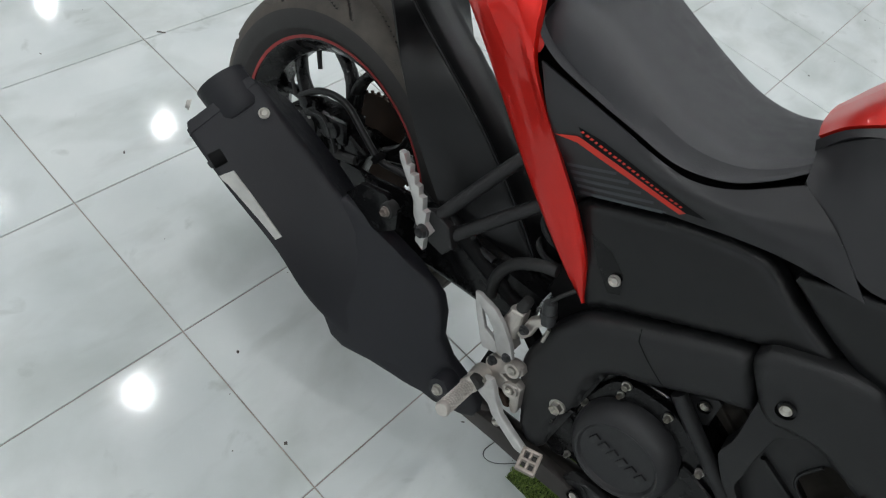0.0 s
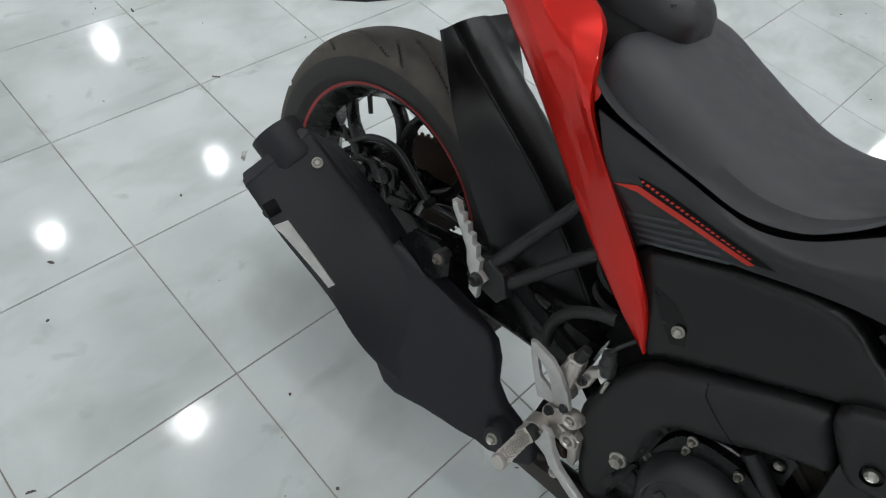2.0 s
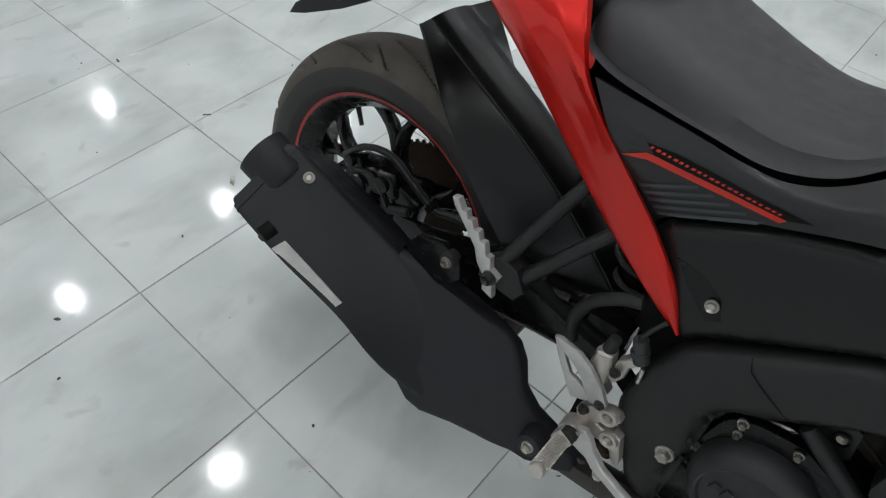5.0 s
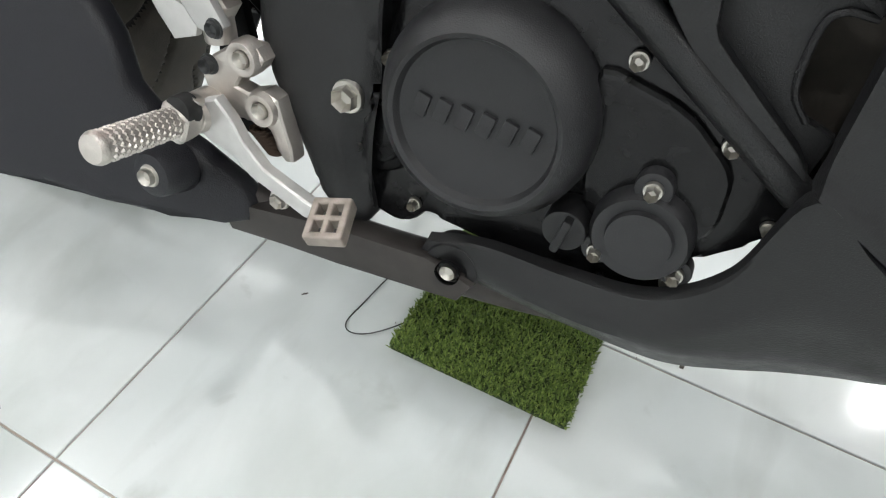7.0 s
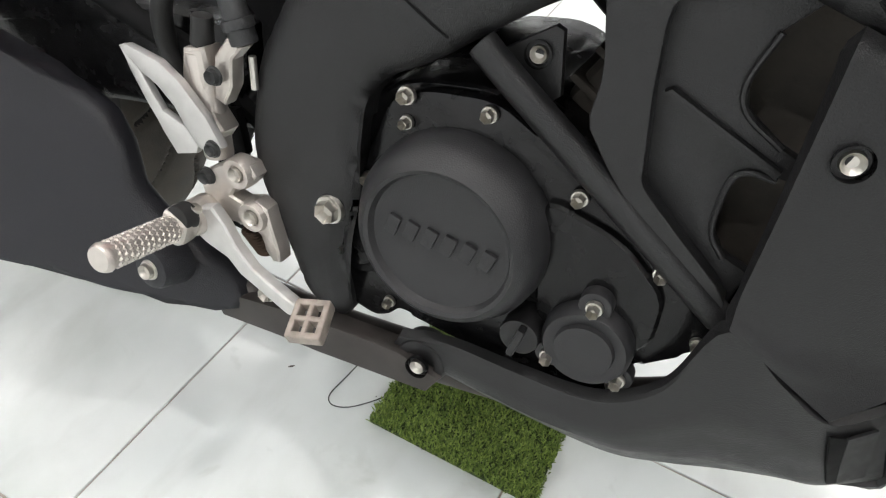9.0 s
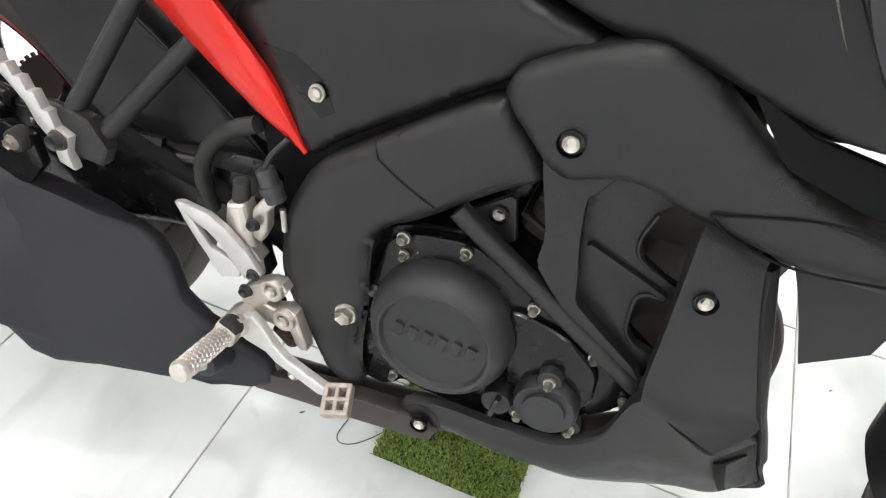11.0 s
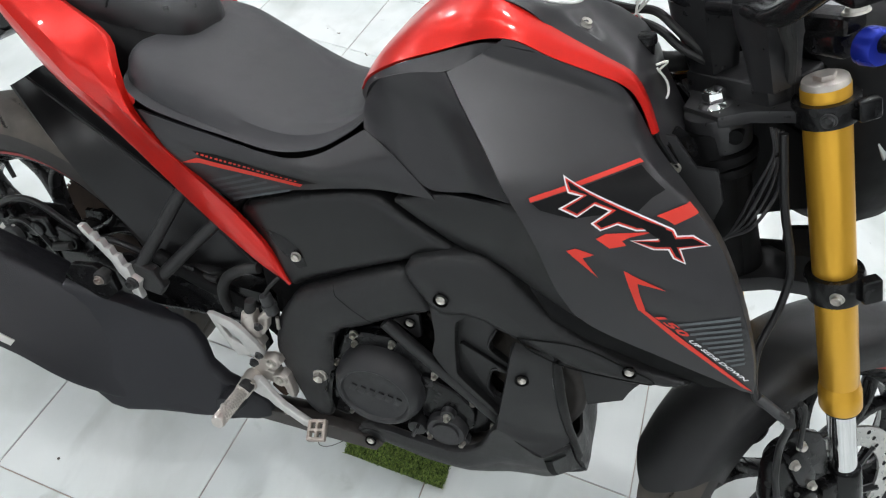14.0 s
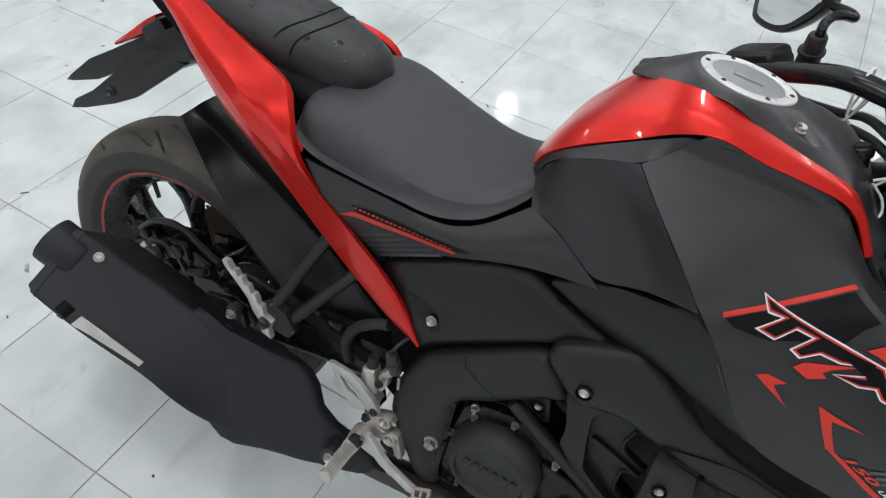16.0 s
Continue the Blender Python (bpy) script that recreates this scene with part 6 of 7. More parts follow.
hose = bp("front_brake_hose", tube([(1.071, -0.06, 0.895), (1.107, -0.07, 0.815), (1.135, -0.07, 0.766), (1.150, -0.072, 0.731), (1.154, -0.085, 0.690), (1.148, -0.115, 0.640), (1.160, -0.148, 0.602), (1.184, -0.150, 0.592), (1.210, -0.152, 0.580)] + [tuple(MS @ Vector((FO + x, -0.114, z))) for x, z in ((-0.115, -0.450), (-0.127, -0.500), (-0.129, -0.551))], 0.0047, 10, 120), M_HOSE, "black front brake hose")
bp("hose_sleeve", tube([(1.163, -0.148, 0.601), (1.184, -0.150, 0.592), (1.206, -0.152, 0.582)], 0.0066, 12), M_GUNM, parent=hose)
bp("hose_clip", rod((1.203, -0.152, 0.580), (1.214, -0.152, 0.586), 0.0095, n=16, bev=0.002), M_RUBBER, parent=hose)
bp("sensor_lead", tube([tuple(MS @ Vector((FO + x, -0.115, z))) for x, z in ((-0.077, -0.392), (-0.072, -0.405), (-0.076, -0.430), (-0.086, -0.470))], 0.0036, 8), M_RUBBER, "thin black sensor lead")
for k in range(4):
    bp("wiring", tube([(1.062 + 0.004 * k, -0.040, 0.890), (1.076 + 0.003 * k, -0.046, 0.862), (1.074 + 0.009 * k, -0.050 + 0.004 * k, 0.815), (1.074 + 0.005 * k, -0.050 - 0.003 * k, 0.775), (1.070, -0.050, 0.744), (1.050, -0.05, 0.70)], 0.0016 + 0.0006 * (k % 2), 7), M_CABLE, "dull grey-black wiring loom")
bp("cable_tie", tube([(1.074, -0.043, 0.866), (1.082, -0.050, 0.866), (1.076, -0.055, 0.866)], 0.0016, 6), M_BLACK)
# added black plate in place of the shade round the steering head
bp("head_shade_plate", prism([(1.00, 0.90), (1.13, 0.86), (1.175, 0.78), (1.125, 0.755), (1.06, 0.71), (0.98, 0.76)], 0.02, 0.05, 0.004), M_BLACK, "black plate for the shade behind the fork")
# second shade plate, outlined to fit the camera's view, notched to leave a gap
bp("head_shade_notched", prism([(1.083, 0.716), (1.123, 0.723), (1.135, 0.702), (1.161, 0.709), (1.153, 0.731), (1.189, 0.744), (1.222, 0.672), (1.112, 0.638)], 0.030, 0.042, 0.003), M_BLACK, "notched black plate for the shade behind the fork")
bp("lower_bridge_block", box((1.08, 0, 0.655), (0.07, 0.12, 0.05), (0, 28, 0), 0.01), M_BLACK)
horn = bp("horn", moved(revolve([(0.0, 0.012), (0.030, 0.012), (0.036, 0.0), (0.030, -0.014), (0.0, -0.014)], 28), MS @ pose(0.09, 0.02, -0.16, 0, 0, 90)), M_BLACK, "black horn")

# -- handlebar, gauges, mirrors --
for y, w in ((-0.056, 0.044), (0.042, 0.062)):
    riser = fp("riser", loft([[(0.034 + dx * k, y + dy * k, z) for dx, dy in ((-0.024, -w / 2), (0.024, -w / 2), (0.024, w / 2), (-0.024, w / 2))] for z, k in ((0.012, 0.72), (0.030, 0.78), (0.055, 0.86), (0.078, 1.0), (0.108, 1.05))], 28, 14), M_CAST, "black cast handlebar riser")
    fp("riser_cap", box((0.034, y, 0.112), (0.052, w * 0.98, 0.014), (0, 0, 0), 0.004, 3), M_CAST, parent=riser)
    fp("cap_bolt", bolt((0.018, y, 0.119), (0, 0, 1), 0.0062, 0.003), M_CAST, parent=riser)
    fp("rib", prism([(0.040, 0.030), (0.058, 0.040), (0.058, 0.085), (0.044, 0.090)], y - 0.006, y + 0.006, 0.002), M_CAST, parent=riser)
bar = fp("handlebar", tube([(-0.085, -0.39, 0.165), (-0.055, -0.29, 0.170), (-0.030, -0.213, 0.159), (-0.020, -0.150, 0.126), (-0.008, -0.112, 0.110), (0.012, -0.070, 0.103), (0.02, -0.030, 0.102), (0.02, 0.030, 0.102), (0.004, 0.062, 0.122), (-0.022, 0.100, 0.146), (-0.040, 0.17, 0.148), (-0.065, 0.27, 0.148), (-0.09, 0.38, 0.140)], 0.0122, 16, 90), M_GLOSS, "gloss black handlebar")
for k in range(2):
    fp("throttle_cable", tube([(0.002 + 0.012 * k, -0.215, 0.163), (0.002 + 0.012 * k, -0.160, 0.132), (0.004 + 0.010 * k, -0.110, 0.100), (0.030, -0.085, 0.050), (0.050, -0.05, -0.03)], 0.0055, 9, 40), M_RUBBER, "black throttle cable")
    fp("clutch_cable", tube([(-0.036, 0.175, 0.118 - 0.016 * k), (-0.012, 0.120, 0.100 - 0.014 * k), (0.0, 0.085, 0.094 - 0.022 * k), (0.004, 0.050, 0.070 - 0.02 * k), (0.03, 0.02, 0.02)], 0.0052, 9, 40), M_RUBBER, "black clutch cable")
# added and placed to cover the left fork top in the camera's view
fp("cable_bundle", tube([(-0.040, 0.080, 0.060), (-0.005, 0.084, 0.034), (0.030, 0.086, 0.020), (0.058, 0.084, 0.012), (0.082, 0.074, -0.010), (0.095, 0.060, -0.050)], 0.0125, 12, 40), M_RUBBER, "added black cable bundle covering the left fork top")
key = bp("ignition_switch", join(rod((0.922, 0.0, 0.880), (0.908, 0.0, 0.932), 0.0125, 0.0115, 22, 0.002), rod((0.908, 0.0, 0.932), (0.905, 0.0, 0.942), 0.0145, 0.0135, 22, 0.003)), M_ENG, "black ignition switch barrel")
for s in (-1, 1):
    gz = 0.145 if s > 0 else 0.169
    fp("grip", tube([(-0.060, s * 0.285, gz), (-0.090, s * 0.385, gz - 0.004)], 0.0165, 16), M_RUBBER, "black rubber grip", bar)
    fp("bar_end", tube([(-0.090, s * 0.385, gz - 0.004), (-0.096, s * 0.41, gz - 0.005)], 0.0155, 16), M_GUNM, parent=bar)
    fp("switch_box", box((-0.036 if s > 0 else -0.052, s * (0.222 if s > 0 else 0.325), 0.150), (0.044, 0.072, 0.044), (0, 0, s * 16), 0.012, 3), M_PLAS, parent=bar)
    fp("lever", tube([(-0.005, s * 0.225, 0.140), (0.03, s * 0.27, 0.135), (-0.005, s * 0.37, 0.130)], 0.0062, 10), M_ENG, parent=bar)
    fp("lever_perch", box((-0.018, s * 0.215, 0.145), (0.032, 0.032, 0.022), (0, 0, s * 20), 0.005), M_ENG, parent=bar)
gauge = fp("instrument_cluster", join(box((0.110, 0.0, 0.048), (0.05, 0.15, 0.060), (0, -40, 0), 0.020, 4)), M_PLAS, "black instrument cluster with a curved grey screen")
ys = [0.078 * k / 6 for k in range(-6, 7)]
fp("screen", patch([[(x0 - 0.012 * (y / 0.078) ** 2, y, z0 - 0.022 * (y / 0.078) ** 2) for y in ys] for x0, z0 in ((0.078, 0.074), (0.092, 0.088), (0.112, 0.092), (0.132, 0.086))], 30, 10, 0.004, s=1), M_DIAL, "smoked grey curved screen", gauge)
fp("bridge", box((0.034, -0.010, 0.110), (0.040, 0.066, 0.016), (0, 0, 0), 0.005, 3), M_CAST, parent=riser)
for y in (-0.030, 0.012):
    fp("clamp_bolt", bolt((0.02, y * 1.5, 0.118), (0, 0, 1), 0.005, 0.003), M_ENG)
HL = ((-0.105, 0.05), (-0.06, 0.075), (0.06, 0.075), (0.105, 0.05), (0.115, -0.06), (0.06, -0.19), (-0.06, -0.19), (-0.115, -0.06))
light = fp("headlamp", loft([[(x, y * k, z * k - 0.03) for y, z in HL] for x, k in ((0.085, 0.75), (0.11, 0.92), (0.16, 1.0), (0.20, 0.92), (0.215, 0.80))], 32, 18), M_BLACK, "black headlamp shell with a clear lens")
for sd in (-1, 1):
    fp("side_lens", prism([(0.128, -0.004), (0.136, -0.030), (0.111, -0.082), (0.120, -0.106), (0.150, -0.075), (0.165, 0.0)], sd * 0.1075, sd * 0.098, 0.002), M_LENS, parent=light)
fp("lens", loft([[(x, y * k, z * k - 0.045) for y, z in HL] for x, k in ((0.214, 0.72), (0.228, 0.55), (0.232, 0.30))], 32, 8), M_GLASS, parent=light)
mir = bp("mirror", tube([(0.834, 0.123, 0.968), (0.831, 0.109, 1.006), (0.830, 0.112, 1.017), (0.835, 0.119, 1.026), (0.846, 0.127, 1.029), (0.858, 0.139, 1.027), (0.852, 0.148, 1.029), (0.832, 0.156, 1.030)], 0.0055, 10, 60), M_ENG, "black mirror with a bent stalk, turned towards the seat")
fp("boot", rod((-0.013, 0.166, 0.148), (-0.010, 0.146, 0.184), 0.0135, 0.0105, 18, 0.003), M_RUBBER, parent=mir)
fp("ridge", rod((-0.0115, 0.158, 0.163), (-0.0113, 0.156, 0.167), 0.0150, n=18, bev=0.001), M_RUBBER, parent=mir)
MH = Matrix(((0.61, 0.0, 0.79, 0.790), (-0.79, 0.0, 0.61, 0.206), (0.0, 1.0, 0.0, 1.015), (0, 0, 0, 1)))
head = [(-0.062, -0.022), (-0.050, -0.042), (-0.004, -0.042), (0.030, -0.026), (0.062, 0.008), (0.066, 0.026), (0.040, 0.048), (-0.030, 0.044), (-0.070, 0.012)]
bp("mirror_head", moved(loft([[(a * k, b * k, d) for a, b in head] for d, k in ((-0.003, 0.94), (0.0, 1.0), (0.010, 0.98), (0.022, 0.80), (0.030, 0.45))], 40, 16), MH), M_PLAS, parent=mir)
bp("mirror_glass", moved(loft([[(a * k, b * k, d) for a, b in head] for d, k in ((-0.0050, 0.78), (-0.0035, 0.80), (-0.001, 0.80))], 40, 6), MH), M_MIRR, parent=mir)
adj = fp("brake_master_cylinder", join(rod((0.050, -0.096, 0.064), (0.050, -0.134, 0.066), 0.0165, 0.0185, 24, 0.003), box((0.050, -0.118, 0.082), (0.026, 0.050, 0.020), bev=0.006, seg=3)), M_ENG, "black brake master cylinder with a blue ring")
fp("blue_ring", rod((0.050, -0.150, 0.062), (0.050, -0.170, 0.062), 0.0178, 0.0168, 32, 0.004), M_BLUE, "blue anodised ring", adj)
fp("plunger", rod((0.050, -0.156, 0.066), (0.050, -0.190, 0.066), 0.0085, n=18, bev=0.001), M_ENG, parent=adj)
fp("end_stop", rod((0.050, -0.190, 0.066), (0.050, -0.196, 0.066), 0.0075, n=18), M_SILV, parent=adj)
fp("top_bolt", bolt((0.050, -0.142, 0.092), (0, 0, 1), 0.0095, 0.006), M_STEEL, parent=adj)
inner = bp("steering_side_plate", prism([(0.937, 0.870), (0.967, 0.871), (1.001, 0.842), (1.023, 0.845), (1.042, 0.809), (1.041, 0.770), (0.997, 0.760), (0.950, 0.800)], -0.082, -0.074, 0.003), M_FRAME, "dark grey plastic plate beside the steering head")
bp("bolt", bolt((0.978, -0.082, 0.836), (0, -1, 0.2), 0.006, 0.004), M_STEEL, parent=inner)
# tail: mudguard, lamp and plate bracket
tail = bp("tail_mudguard", loft([[(x, y, z + dz) for y, dz in ((-w, h), (w, h), (w, -h), (-w, -h))] for x, z, w, h in ((0.06, 0.800, 0.055, 0.030), (0.0, 0.765, 0.056, 0.030), (-0.06, 0.722, 0.054, 0.022), (-0.11, 0.684, 0.048, 0.010))], 24, 14), M_PLAS, "black tail mudguard with a bare forked plate bracket")
bp("bracket_arm", prism([(-0.230, 0.591), (-0.193, 0.604), (-0.115, 0.640), (-0.066, 0.668), (0.050, 0.762), (-0.010, 0.770), (-0.060, 0.738), (-0.095, 0.708), (-0.167, 0.646), (-0.215, 0.614)], -0.062, -0.050, 0.003), M_PLAS, parent=tail)
bp("bracket_arm", prism([(-0.284, 0.613), (-0.261, 0.619), (-0.200, 0.642), (-0.150, 0.672), (-0.060, 0.715), (-0.060, 0.768), (-0.145, 0.716), (-0.213, 0.676), (-0.270, 0.628)], -0.024, -0.006, 0.003), M_PLAS, parent=tail)
bp("bracket_bolt", bolt((-0.120, -0.063, 0.660), (0, -1, 0), 0.007, 0.005), M_GUNM, parent=tail)
lampb = bp("tail_lamp", loft([[(x, y, z + dz) for y, dz in ((-w, h), (w, h), (w, -h), (-w, -h))] for x, z, w, h in ((-0.145, 0.724, 0.020, 0.003), (-0.10, 0.752, 0.030, 0.006), (-0.055, 0.782, 0.034, 0.010), (-0.030, 0.792, 0.036, 0.016))], 20, 10), M_TLAMP, "red tail lamp lens")
bp("lamp_housing", box((-0.012, -0.012, 0.778), (0.050, 0.085, 0.058), (0, -35, 0), 0.010, 3), M_PLAS, parent=lampb)
# side stand
stand = bp("side_stand", tube([(0.52, 0.115, 0.235), (0.535, 0.20, 0.13), (0.545, 0.262, 0.058)], 0.0095, 12), M_BLACK, "black side stand, folded out on the mat")
bp("foot", moved(box((0, 0, 0), (0.055, 0.035, 0.006), bev=0.002), pose(0.545, 0.268, 0.060, 10, 0, 0)), M_BLACK, parent=stand)
# -- graphics on the panels --
S1, S2 = SHR[-1, "front"], SHR[-1, "upper"]
both = [S1]
decal("stripe", [(0.8387, 0.8279), (0.9330, 0.8701), (0.9374, 0.8683), (0.8414, 0.8240)], both, M_DRED, S1, "thin red stripe", lift=0.0016)
decal("dark_field", [(0.8431, 0.8238), (0.9360, 0.8660), (0.9660, 0.8500), (0.9560, 0.8420), (0.9455, 0.8262), (0.9047, 0.8193), (0.8868, 0.8145), (0.8698, 0.8161), (0.8527, 0.8185)], both, M_DBLK, S1, "gloss black graphic field", lift=0.0016, fine=0.004)
decal("red_block", [(0.9654, 0.8260), (0.9922, 0.8409), (1.0050, 0.8323), (0.9862, 0.8196), (0.9761, 0.8235)], both, M_DRED, S1, "red block", lift=0.0024)
decal("red_block", [(0.9147, 0.7982), (0.9224, 0.8041), (0.9692, 0.8109), (0.9471, 0.8032), (0.9406, 0.7991), (0.9462, 0.7953), (0.9308, 0.7907)], both, M_DRED, S1, "red block", lift=0.0016)
# a slanted angular emblem: white edge, dark inside with red strokes, as plain shapes
def inset(poly, d):
    out = []
    n = len(poly)
    area = sum(poly[i][0] * poly[(i + 1) % n][1] - poly[(i + 1) % n][0] * poly[i][1] for i in range(n))
    sg = 1 if area > 0 else -1
    for i in range(n):
        p, c, q = Vector(poly[i - 1]), Vector(poly[i]), Vector(poly[(i + 1) % n])
        a, b = (c - p).normalized(), (q - c).normalized()
        na, nb = Vector((-a.y, a.x)) * sg, Vector((-b.y, b.x)) * sg
        m = (na + nb)
        k = d / max(0.35, 1 + na.dot(nb)) if m.length > 1e-6 else 0
        out.append(tuple(c + m * k))
    return out


emb = [(0.8647, 0.8488), (0.9286, 0.8314), (0.9869, 0.8158), (0.9923, 0.8099), (1.0075, 0.8124), (1.0288, 0.8043), (1.0005, 0.7972), (1.0107, 0.7837), (0.9958, 0.7877), (0.9882, 0.7953), (0.9735, 0.7939), (0.9480, 0.8004), (0.9734, 0.8049), (0.9741, 0.8128), (0.9507, 0.8098), (0.9307, 0.8135), (0.9162, 0.8061), (0.9046, 0.8121), (0.9183, 0.8253), (0.9030, 0.8289), (0.8896, 0.8162), (0.8693, 0.8221), (0.8869, 0.8354), (0.8741, 0.8364)]
decal("emblem_edge", emb, both, M_DWHT, S1, "white edged angular emblem", lift=0.0022, fine=0.005)
decal("emblem_band", inset(emb, 0.0015), both, M_DRED, S1, "thin red inner line of the emblem", lift=0.0027, fine=0.005)
decal("emblem_core", inset(emb, 0.0031), both, M_DBLK, S1, "black inside of the emblem", lift=0.0032, fine=0.005)
decal("arrow", [(0.8896, 0.7826), (0.8982, 0.7865), (0.9180, 0.7822), (0.9080, 0.7771), (0.9300, 0.7560), (0.9052, 0.7723)], both, M_DRED, S1, "red arrow", lift=0.0012)
bent = decal("bent_stripe", [(0.9521, 0.7701), (0.9669, 0.7645), (0.9759, 0.7459), (0.9907, 0.7204), (0.9833, 0.7192), (0.9709, 0.7391)], both, M_DRED, S1, "red bent stripe", lift=0.0014)
decal("tail", [(0.9828, 0.7210), (0.9907, 0.7204), (1.0459, 0.6848), (1.1481, 0.6199), (1.1360, 0.6228), (1.0358, 0.6839)], both, M_DRED, bent, lift=0.0014)
decal("barb", [(0.9669, 0.7645), (1.0021, 0.7533), (0.9703, 0.7571)], both, M_DRED, bent, lift=0.0014)
for k in range(10):
    f = k / 9
    xl, zl, xr, zr = 1.029 + 0.078 * f, 0.709 - 0.050 * f, 1.0866 + 0.0335 * f, 0.7361 - 0.068 * f
    decal("hatch", [(xl, zl), (xl + 0.002, zl - 0.0035), (xr + 0.001, zr - 0.0040), (xr, zr)], [S1], M_DGRY, S1, lift=0.001)


def lettering(words, x0, z0, x1, z1, size, material, parent, surface):
    """Words run from (x0, z0) to (x1, z1) on a panel."""
    cu = bpy.data.curves.new("lettering", "FONT")
    cu.body, cu.size, cu.shear = words, size, 0.25
    cu.resolution_u = 2
    cu.offset = 0.03 * size
    ob = bpy.data.objects.new("lettering", cu)
    scene.collection.objects.link(ob)
    me = bpy.data.meshes.new_from_object(ob)
    bpy.data.objects.remove(ob)
    bm = bmesh.new()
    bm.from_mesh(me)
    wid = max(v.co.x for v in bm.verts)
    d = Vector((x1 - x0, 0, z1 - z0))
    k = d.length / wid
    d.normalize()
    up = Vector((-d.z, 0, d.x))
    t = bmesh.new()
    t.from_mesh(surface.data)
    tree = BVHTree.FromBMesh(t)
    t.free()
    for v in bm.verts:
        p = Vector((x0, 0, z0)) + d * v.co.x * k + up * v.co.y
        hit = tree.ray_cast(Vector((p.x, -0.6, p.z)), Vector((0, 1, 0)))[0]
        v.co = Vector((p.x, (hit.y if hit else -0.165) - 0.0014, p.z))
    return part("lettering", bm, material, parent, smooth=0)


lettering("150", 0.9985, 0.7165, 1.0440, 0.6900, 0.0100, M_DRED, S1, S1)
lettering("UP SIDE DOWN", 1.0484, 0.6865, 1.1345, 0.6345, 0.0060, M_DWHT, S1, S1)

# stripes on the panel under the seat
decal("dark_field", [(0.4029, 0.7189), (0.4355, 0.7211), (0.5702, 0.7112), (0.5489, 0.7021), (0.4148, 0.7088), (0.4110, 0.7132)], [S2], M_DBLK, S2, "gloss black graphic field", lift=0.0006)
decal("stripe", [(0.3815, 0.6921), (0.4069, 0.7083), (0.4148, 0.7088), (0.5489, 0.7021), (0.5439, 0.6951), (0.4100, 0.7004)], [S2], M_DRED, S2, "red stripe")
for k in range(5):
    f = k / 4
    xl, zl, xr, zr = 0.4079 + 0.0273 * f, 0.6647 + -0.0285 * f, 0.4637 + 0.0675 * f, 0.6963 + -0.0088 * f
    decal("hatch", [(xl, zl), (xl + 0.002, zl - 0.0042), (xr + 0.001, zr - 0.0042), (xr, zr)], [S2], M_DGR2, S2)
for k in range(22):
    f = k / 21
    x, z = 0.4085 + 0.1300 * f, 0.7165 - 0.0095 * f
    wb = (0.0030, 0.0042, 0.0036)[k % 3]
    decal("marking_bar", [(x, z - 0.0015), (x + wb, z - 0.0015), (x + wb + 0.0012, z + 0.0015), (x + 0.0012, z + 0.0015)], [S2], M_DRED, S2, lift=0.0012)

# ---- string tags, mat, floor litter ----
def string_tie(points, label):
    bp("string_tie", tube(points, 0.0014, 6, 60), M_TIE, label)


BZ = MS @ Vector((-0.008, 0.085, 0.136))
string_tie([tuple(BZ + Vector(q)) for q in ((0.0, 0.002, -0.030), (-0.004, -0.012, -0.004), (0.0, -0.006, 0.016), (0.006, 0.008, 0.014), (0.006, 0.010, -0.010), (0.002, 0.0, -0.034), (0.010, 0.004, -0.046))], "white string tied round the handlebar")
string_tie([tuple(BZ + Vector(q)) for q in ((0.006, 0.000, -0.034), (0.010, -0.010, -0.006), (0.016, -0.004, 0.014), (0.020, 0.008, 0.010), (0.016, 0.008, -0.014), (0.006, 0.002, -0.036), (-0.004, -0.006, -0.048))], "white string tied round the handlebar")
string_tie([(0.926 + x, -0.030 + y, 0.905 + z) for x, y, z in ((0.0, 0.0, 0.018), (0.010, -0.004, 0.026), (0.004, 0.006, 0.008), (-0.004, 0.0, -0.012), (0.006, -0.008, -0.022), (0.022, -0.004, -0.014), (0.018, 0.004, 0.0), (0.002, 0.002, 0.014))], "white string tied at the steering head")


def grass_mat():
    w, d = 0.212, 0.335
    e = new("artificial_grass_mat")
    e.matrix_basis = pose(0.728, 0.274 + d / 2, 0.0, 0, 0, 1.0)
    part("backing", box((0, 0, 0.0035), (w, d, 0.006), bev=0.001), M_MATB, e)
    rnd = random.Random(4)
    vs, fs = [], []
    for k in range(26000):
        x, y = rnd.uniform(-w / 2 - 0.002, w / 2 + 0.002), rnd.uniform(-d / 2 - 0.002, d / 2 + 0.002)
        a, h, b = rnd.uniform(0, 6.283), rnd.uniform(0.003, 0.0085), rnd.uniform(0.002, 0.006)
        dx, dy = math.cos(a), math.sin(a)
        wd = 0.0009
        i = len(vs)
        vs += [(x - dy * wd, y + dx * wd, 0.006), (x + dy * wd, y - dx * wd, 0.006), (x + dx * b * 0.5 + dy * wd, y + dy * b * 0.5 - dx * wd, 0.006 + h * 0.7), (x + dx * b * 0.5 - dy * wd, y + dy * b * 0.5 + dx * wd, 0.006 + h * 0.7), (x + dx * b, y + dy * b, 0.006 + h)]
        fs += [(i, i + 1, i + 2, i + 3), (i + 3, i + 2, i + 4)]
    me = bpy.data.meshes.new("grass_turf")
    me.from_pydata(vs, [], fs)
    me.materials.append(M_BLADE)
    ob = new("grass_turf", me)
    ob.parent = e
    tagged(ob, kind="stuff")
    return tagged(e, "small offcut of green artificial grass on the tiles", "grass mat")


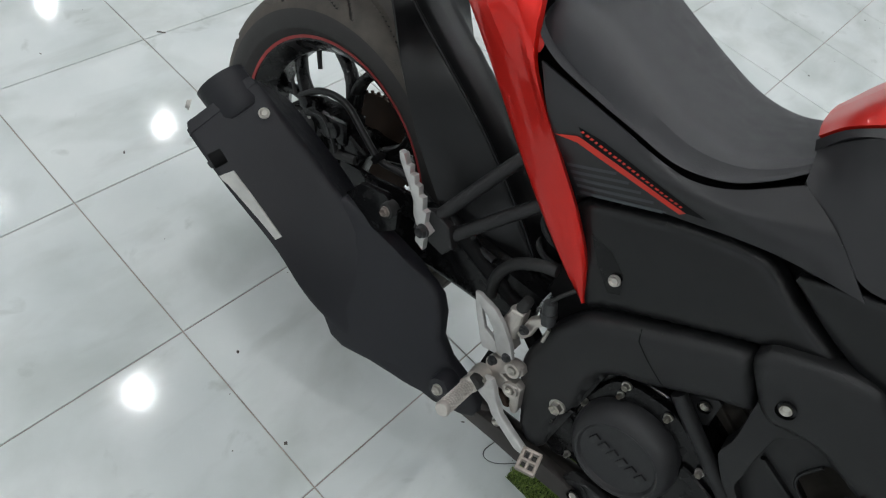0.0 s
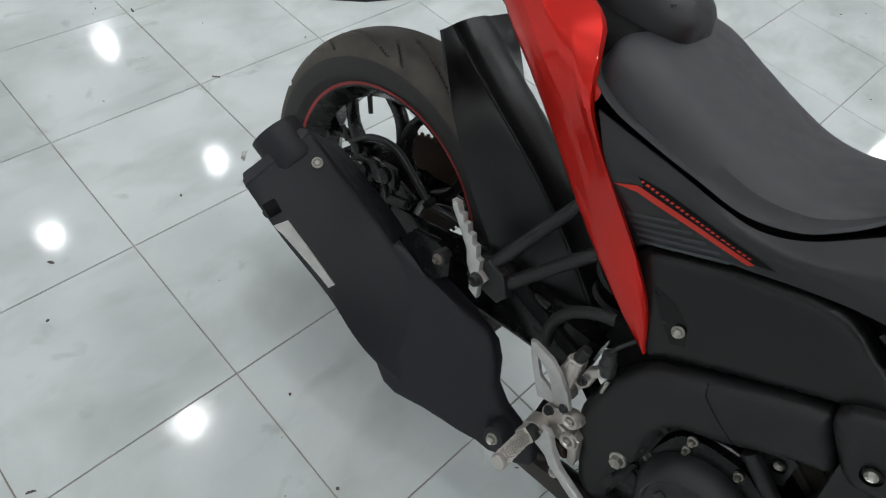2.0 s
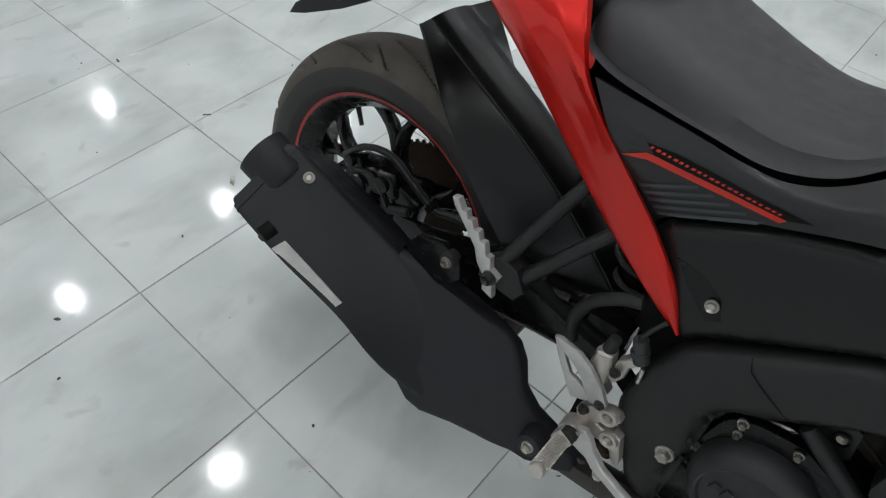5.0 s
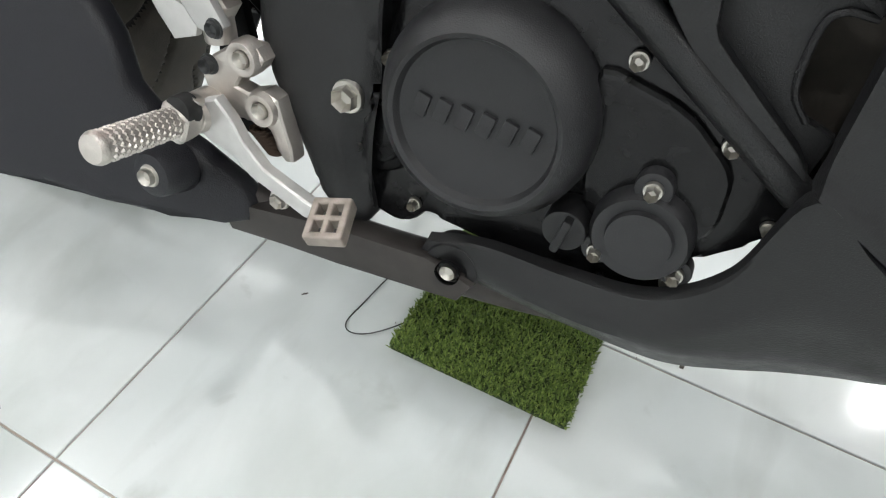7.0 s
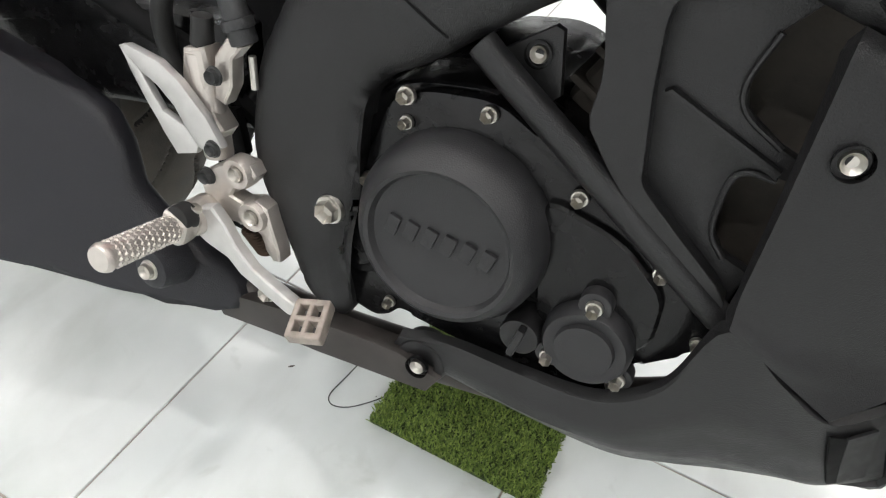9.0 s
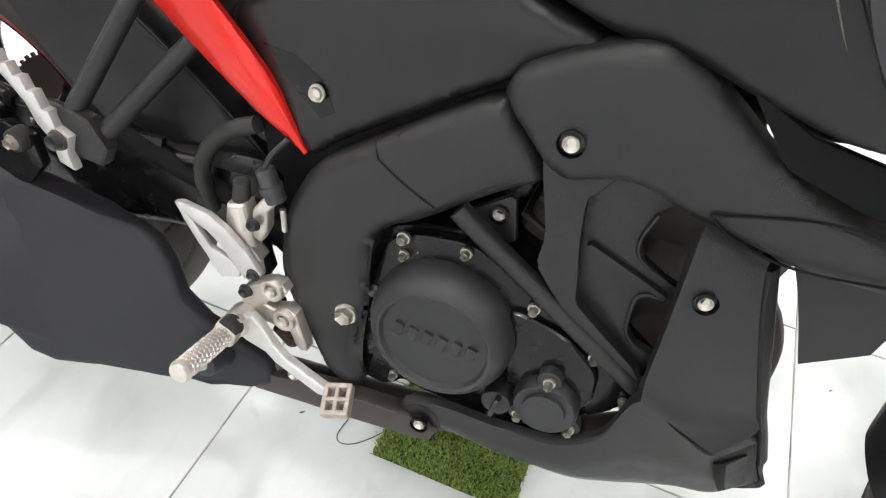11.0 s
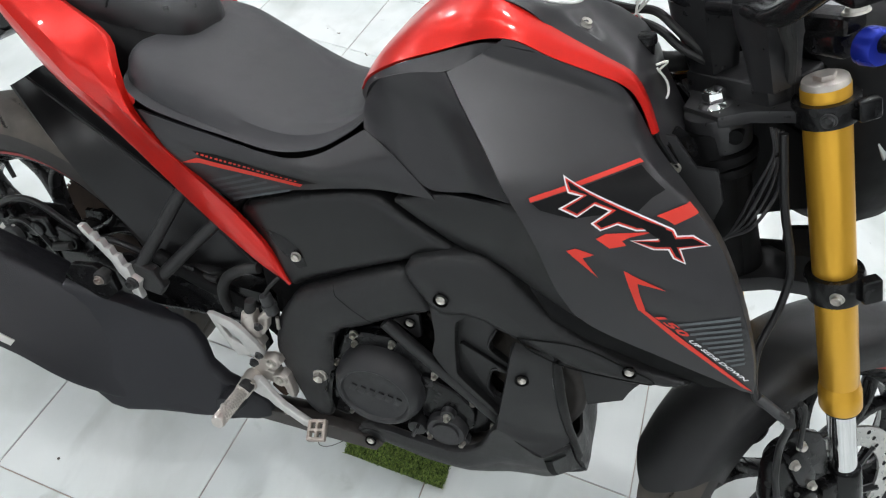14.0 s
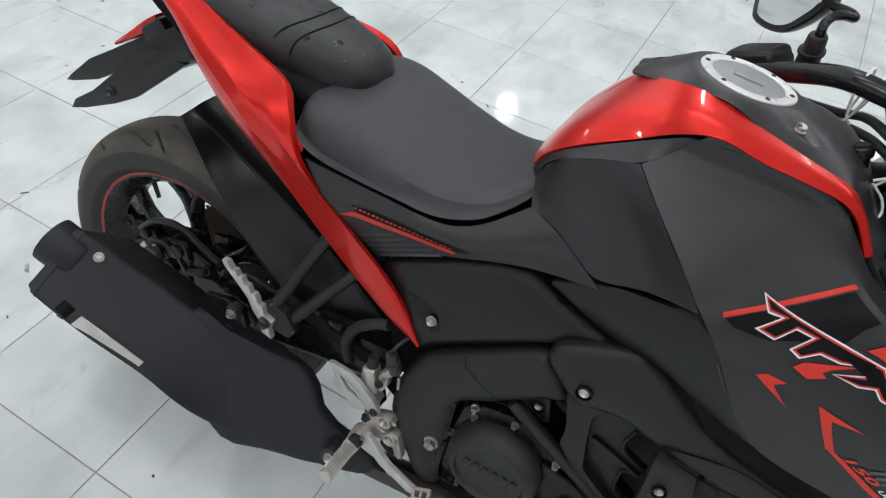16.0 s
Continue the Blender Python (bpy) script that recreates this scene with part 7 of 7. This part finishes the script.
def blade_material():
    m = mat("green_grass_blade", (0.075, 0.135, 0.016), 0.55, vary=0.3)
    nt = m.node_tree
    b = nt.nodes["Principled BSDF"]
    g = nt.nodes.new("ShaderNodeNewGeometry")
    r = nt.nodes.new("ShaderNodeValToRGB")
    r.color_ramp.elements[0].color = (0.055, 0.105, 0.013, 1)
    r.color_ramp.elements[1].color = (0.24, 0.33, 0.075, 1)
    nt.links.new(g.outputs["Random Per Island"], r.inputs[0])
    nt.links.new(r.outputs[0], b.inputs["Base Color"])
    return m


M_BLADE = blade_material()
grass_mat()
tagged(part("loose_wire", tube([(0.590, 0.40, 0.002), (0.573, 0.368, 0.0025), (0.564, 0.307, 0.002), (0.5615, 0.278, 0.002), (0.572, 0.268, 0.0022), (0.592, 0.276, 0.002), (0.615, 0.300, 0.003), (0.635, 0.33, 0.004)], 0.0008, 6, 60), M_HOSE), "thin dark curled wire on the tiles", "wire")


def litter():
    rnd = random.Random(11)
    vs, fs = [], []
    for k in range(240):
        x, y = rnd.uniform(-2.2, 2.4), rnd.uniform(-0.5, 3.4)
        n, r, a0 = rnd.randint(4, 7), rnd.choice((0.0012, 0.0016, 0.002, 0.003, 0.0042)), rnd.uniform(0, 6)
        st = rnd.choice((1, 1, 2, 3.5))
        i = len(vs)
        for q in range(n):
            a = a0 + 6.283 * q / n
            rr = r * rnd.uniform(0.6, 1.2)
            u, v = rr * st * math.cos(a), rr * math.sin(a)
            vs.append((x + u * math.cos(a0) - v * math.sin(a0), y + u * math.sin(a0) + v * math.cos(a0), 0.0006))
        vs.append((x, y, 0.0006 + r * 0.35))
        for q in range(n):
            fs.append((i + q, i + (q + 1) % n, i + n))
    me = bpy.data.meshes.new("floor_grit")
    me.from_pydata(vs, [], fs)
    me.materials.append(M_DIRT)
    return tagged(new("floor_grit", me), "scattered dark grit and flecks on the tiles", "grit", kind="stuff")


litter()

# ---- floor tiles, laid with a narrow joint ----
def tile_mesh():
    bm = bmesh.new()
    bmesh.ops.create_cube(bm, size=1)
    bmesh.ops.scale(bm, vec=(S - 0.0024, S - 0.0024, 0.008), verts=bm.verts)
    top = [e for e in bm.edges if all(v.co.z > 0 for v in e.verts)]
    bmesh.ops.bevel(bm, geom=top, offset=0.0010, segments=1, affect="EDGES")
    bmesh.ops.translate(bm, vec=(0, 0, -0.004), verts=bm.verts)
    me = bpy.data.meshes.new("tile")
    bm.to_mesh(me)
    bm.free()
    me.materials.append(M_TILE)
    return me


TM = tile_mesh()
tv = np.array([v.co for v in TM.vertices])
tf = [tuple(p.vertices) for p in TM.polygons]
rest_v, rest_f, count = [], [], 0
for j in range(-8, 20):
    for i in range(-20, 16):
        c = ((i + 0.5) * S, (j + 0.5) * S)
        if -6 <= i < 9 and -2 <= j < 18:
            t = new("tile", TM)
            t.parent = FLOOR
            t.location = (*c, 0.0)
        else:
            base = sum(len(a) for a in rest_v)
            rest_v.append(tv + (*c, 0))
            rest_f += [tuple(base + k for k in f) for f in tf]
me = bpy.data.meshes.new("far_tiles")
me.from_pydata(np.vstack(rest_v).tolist(), [], rest_f)
me.materials.append(M_TILE)
far = new("far_tiles", me)
far.parent = FLOOR
tagged(far, kind="stuff")
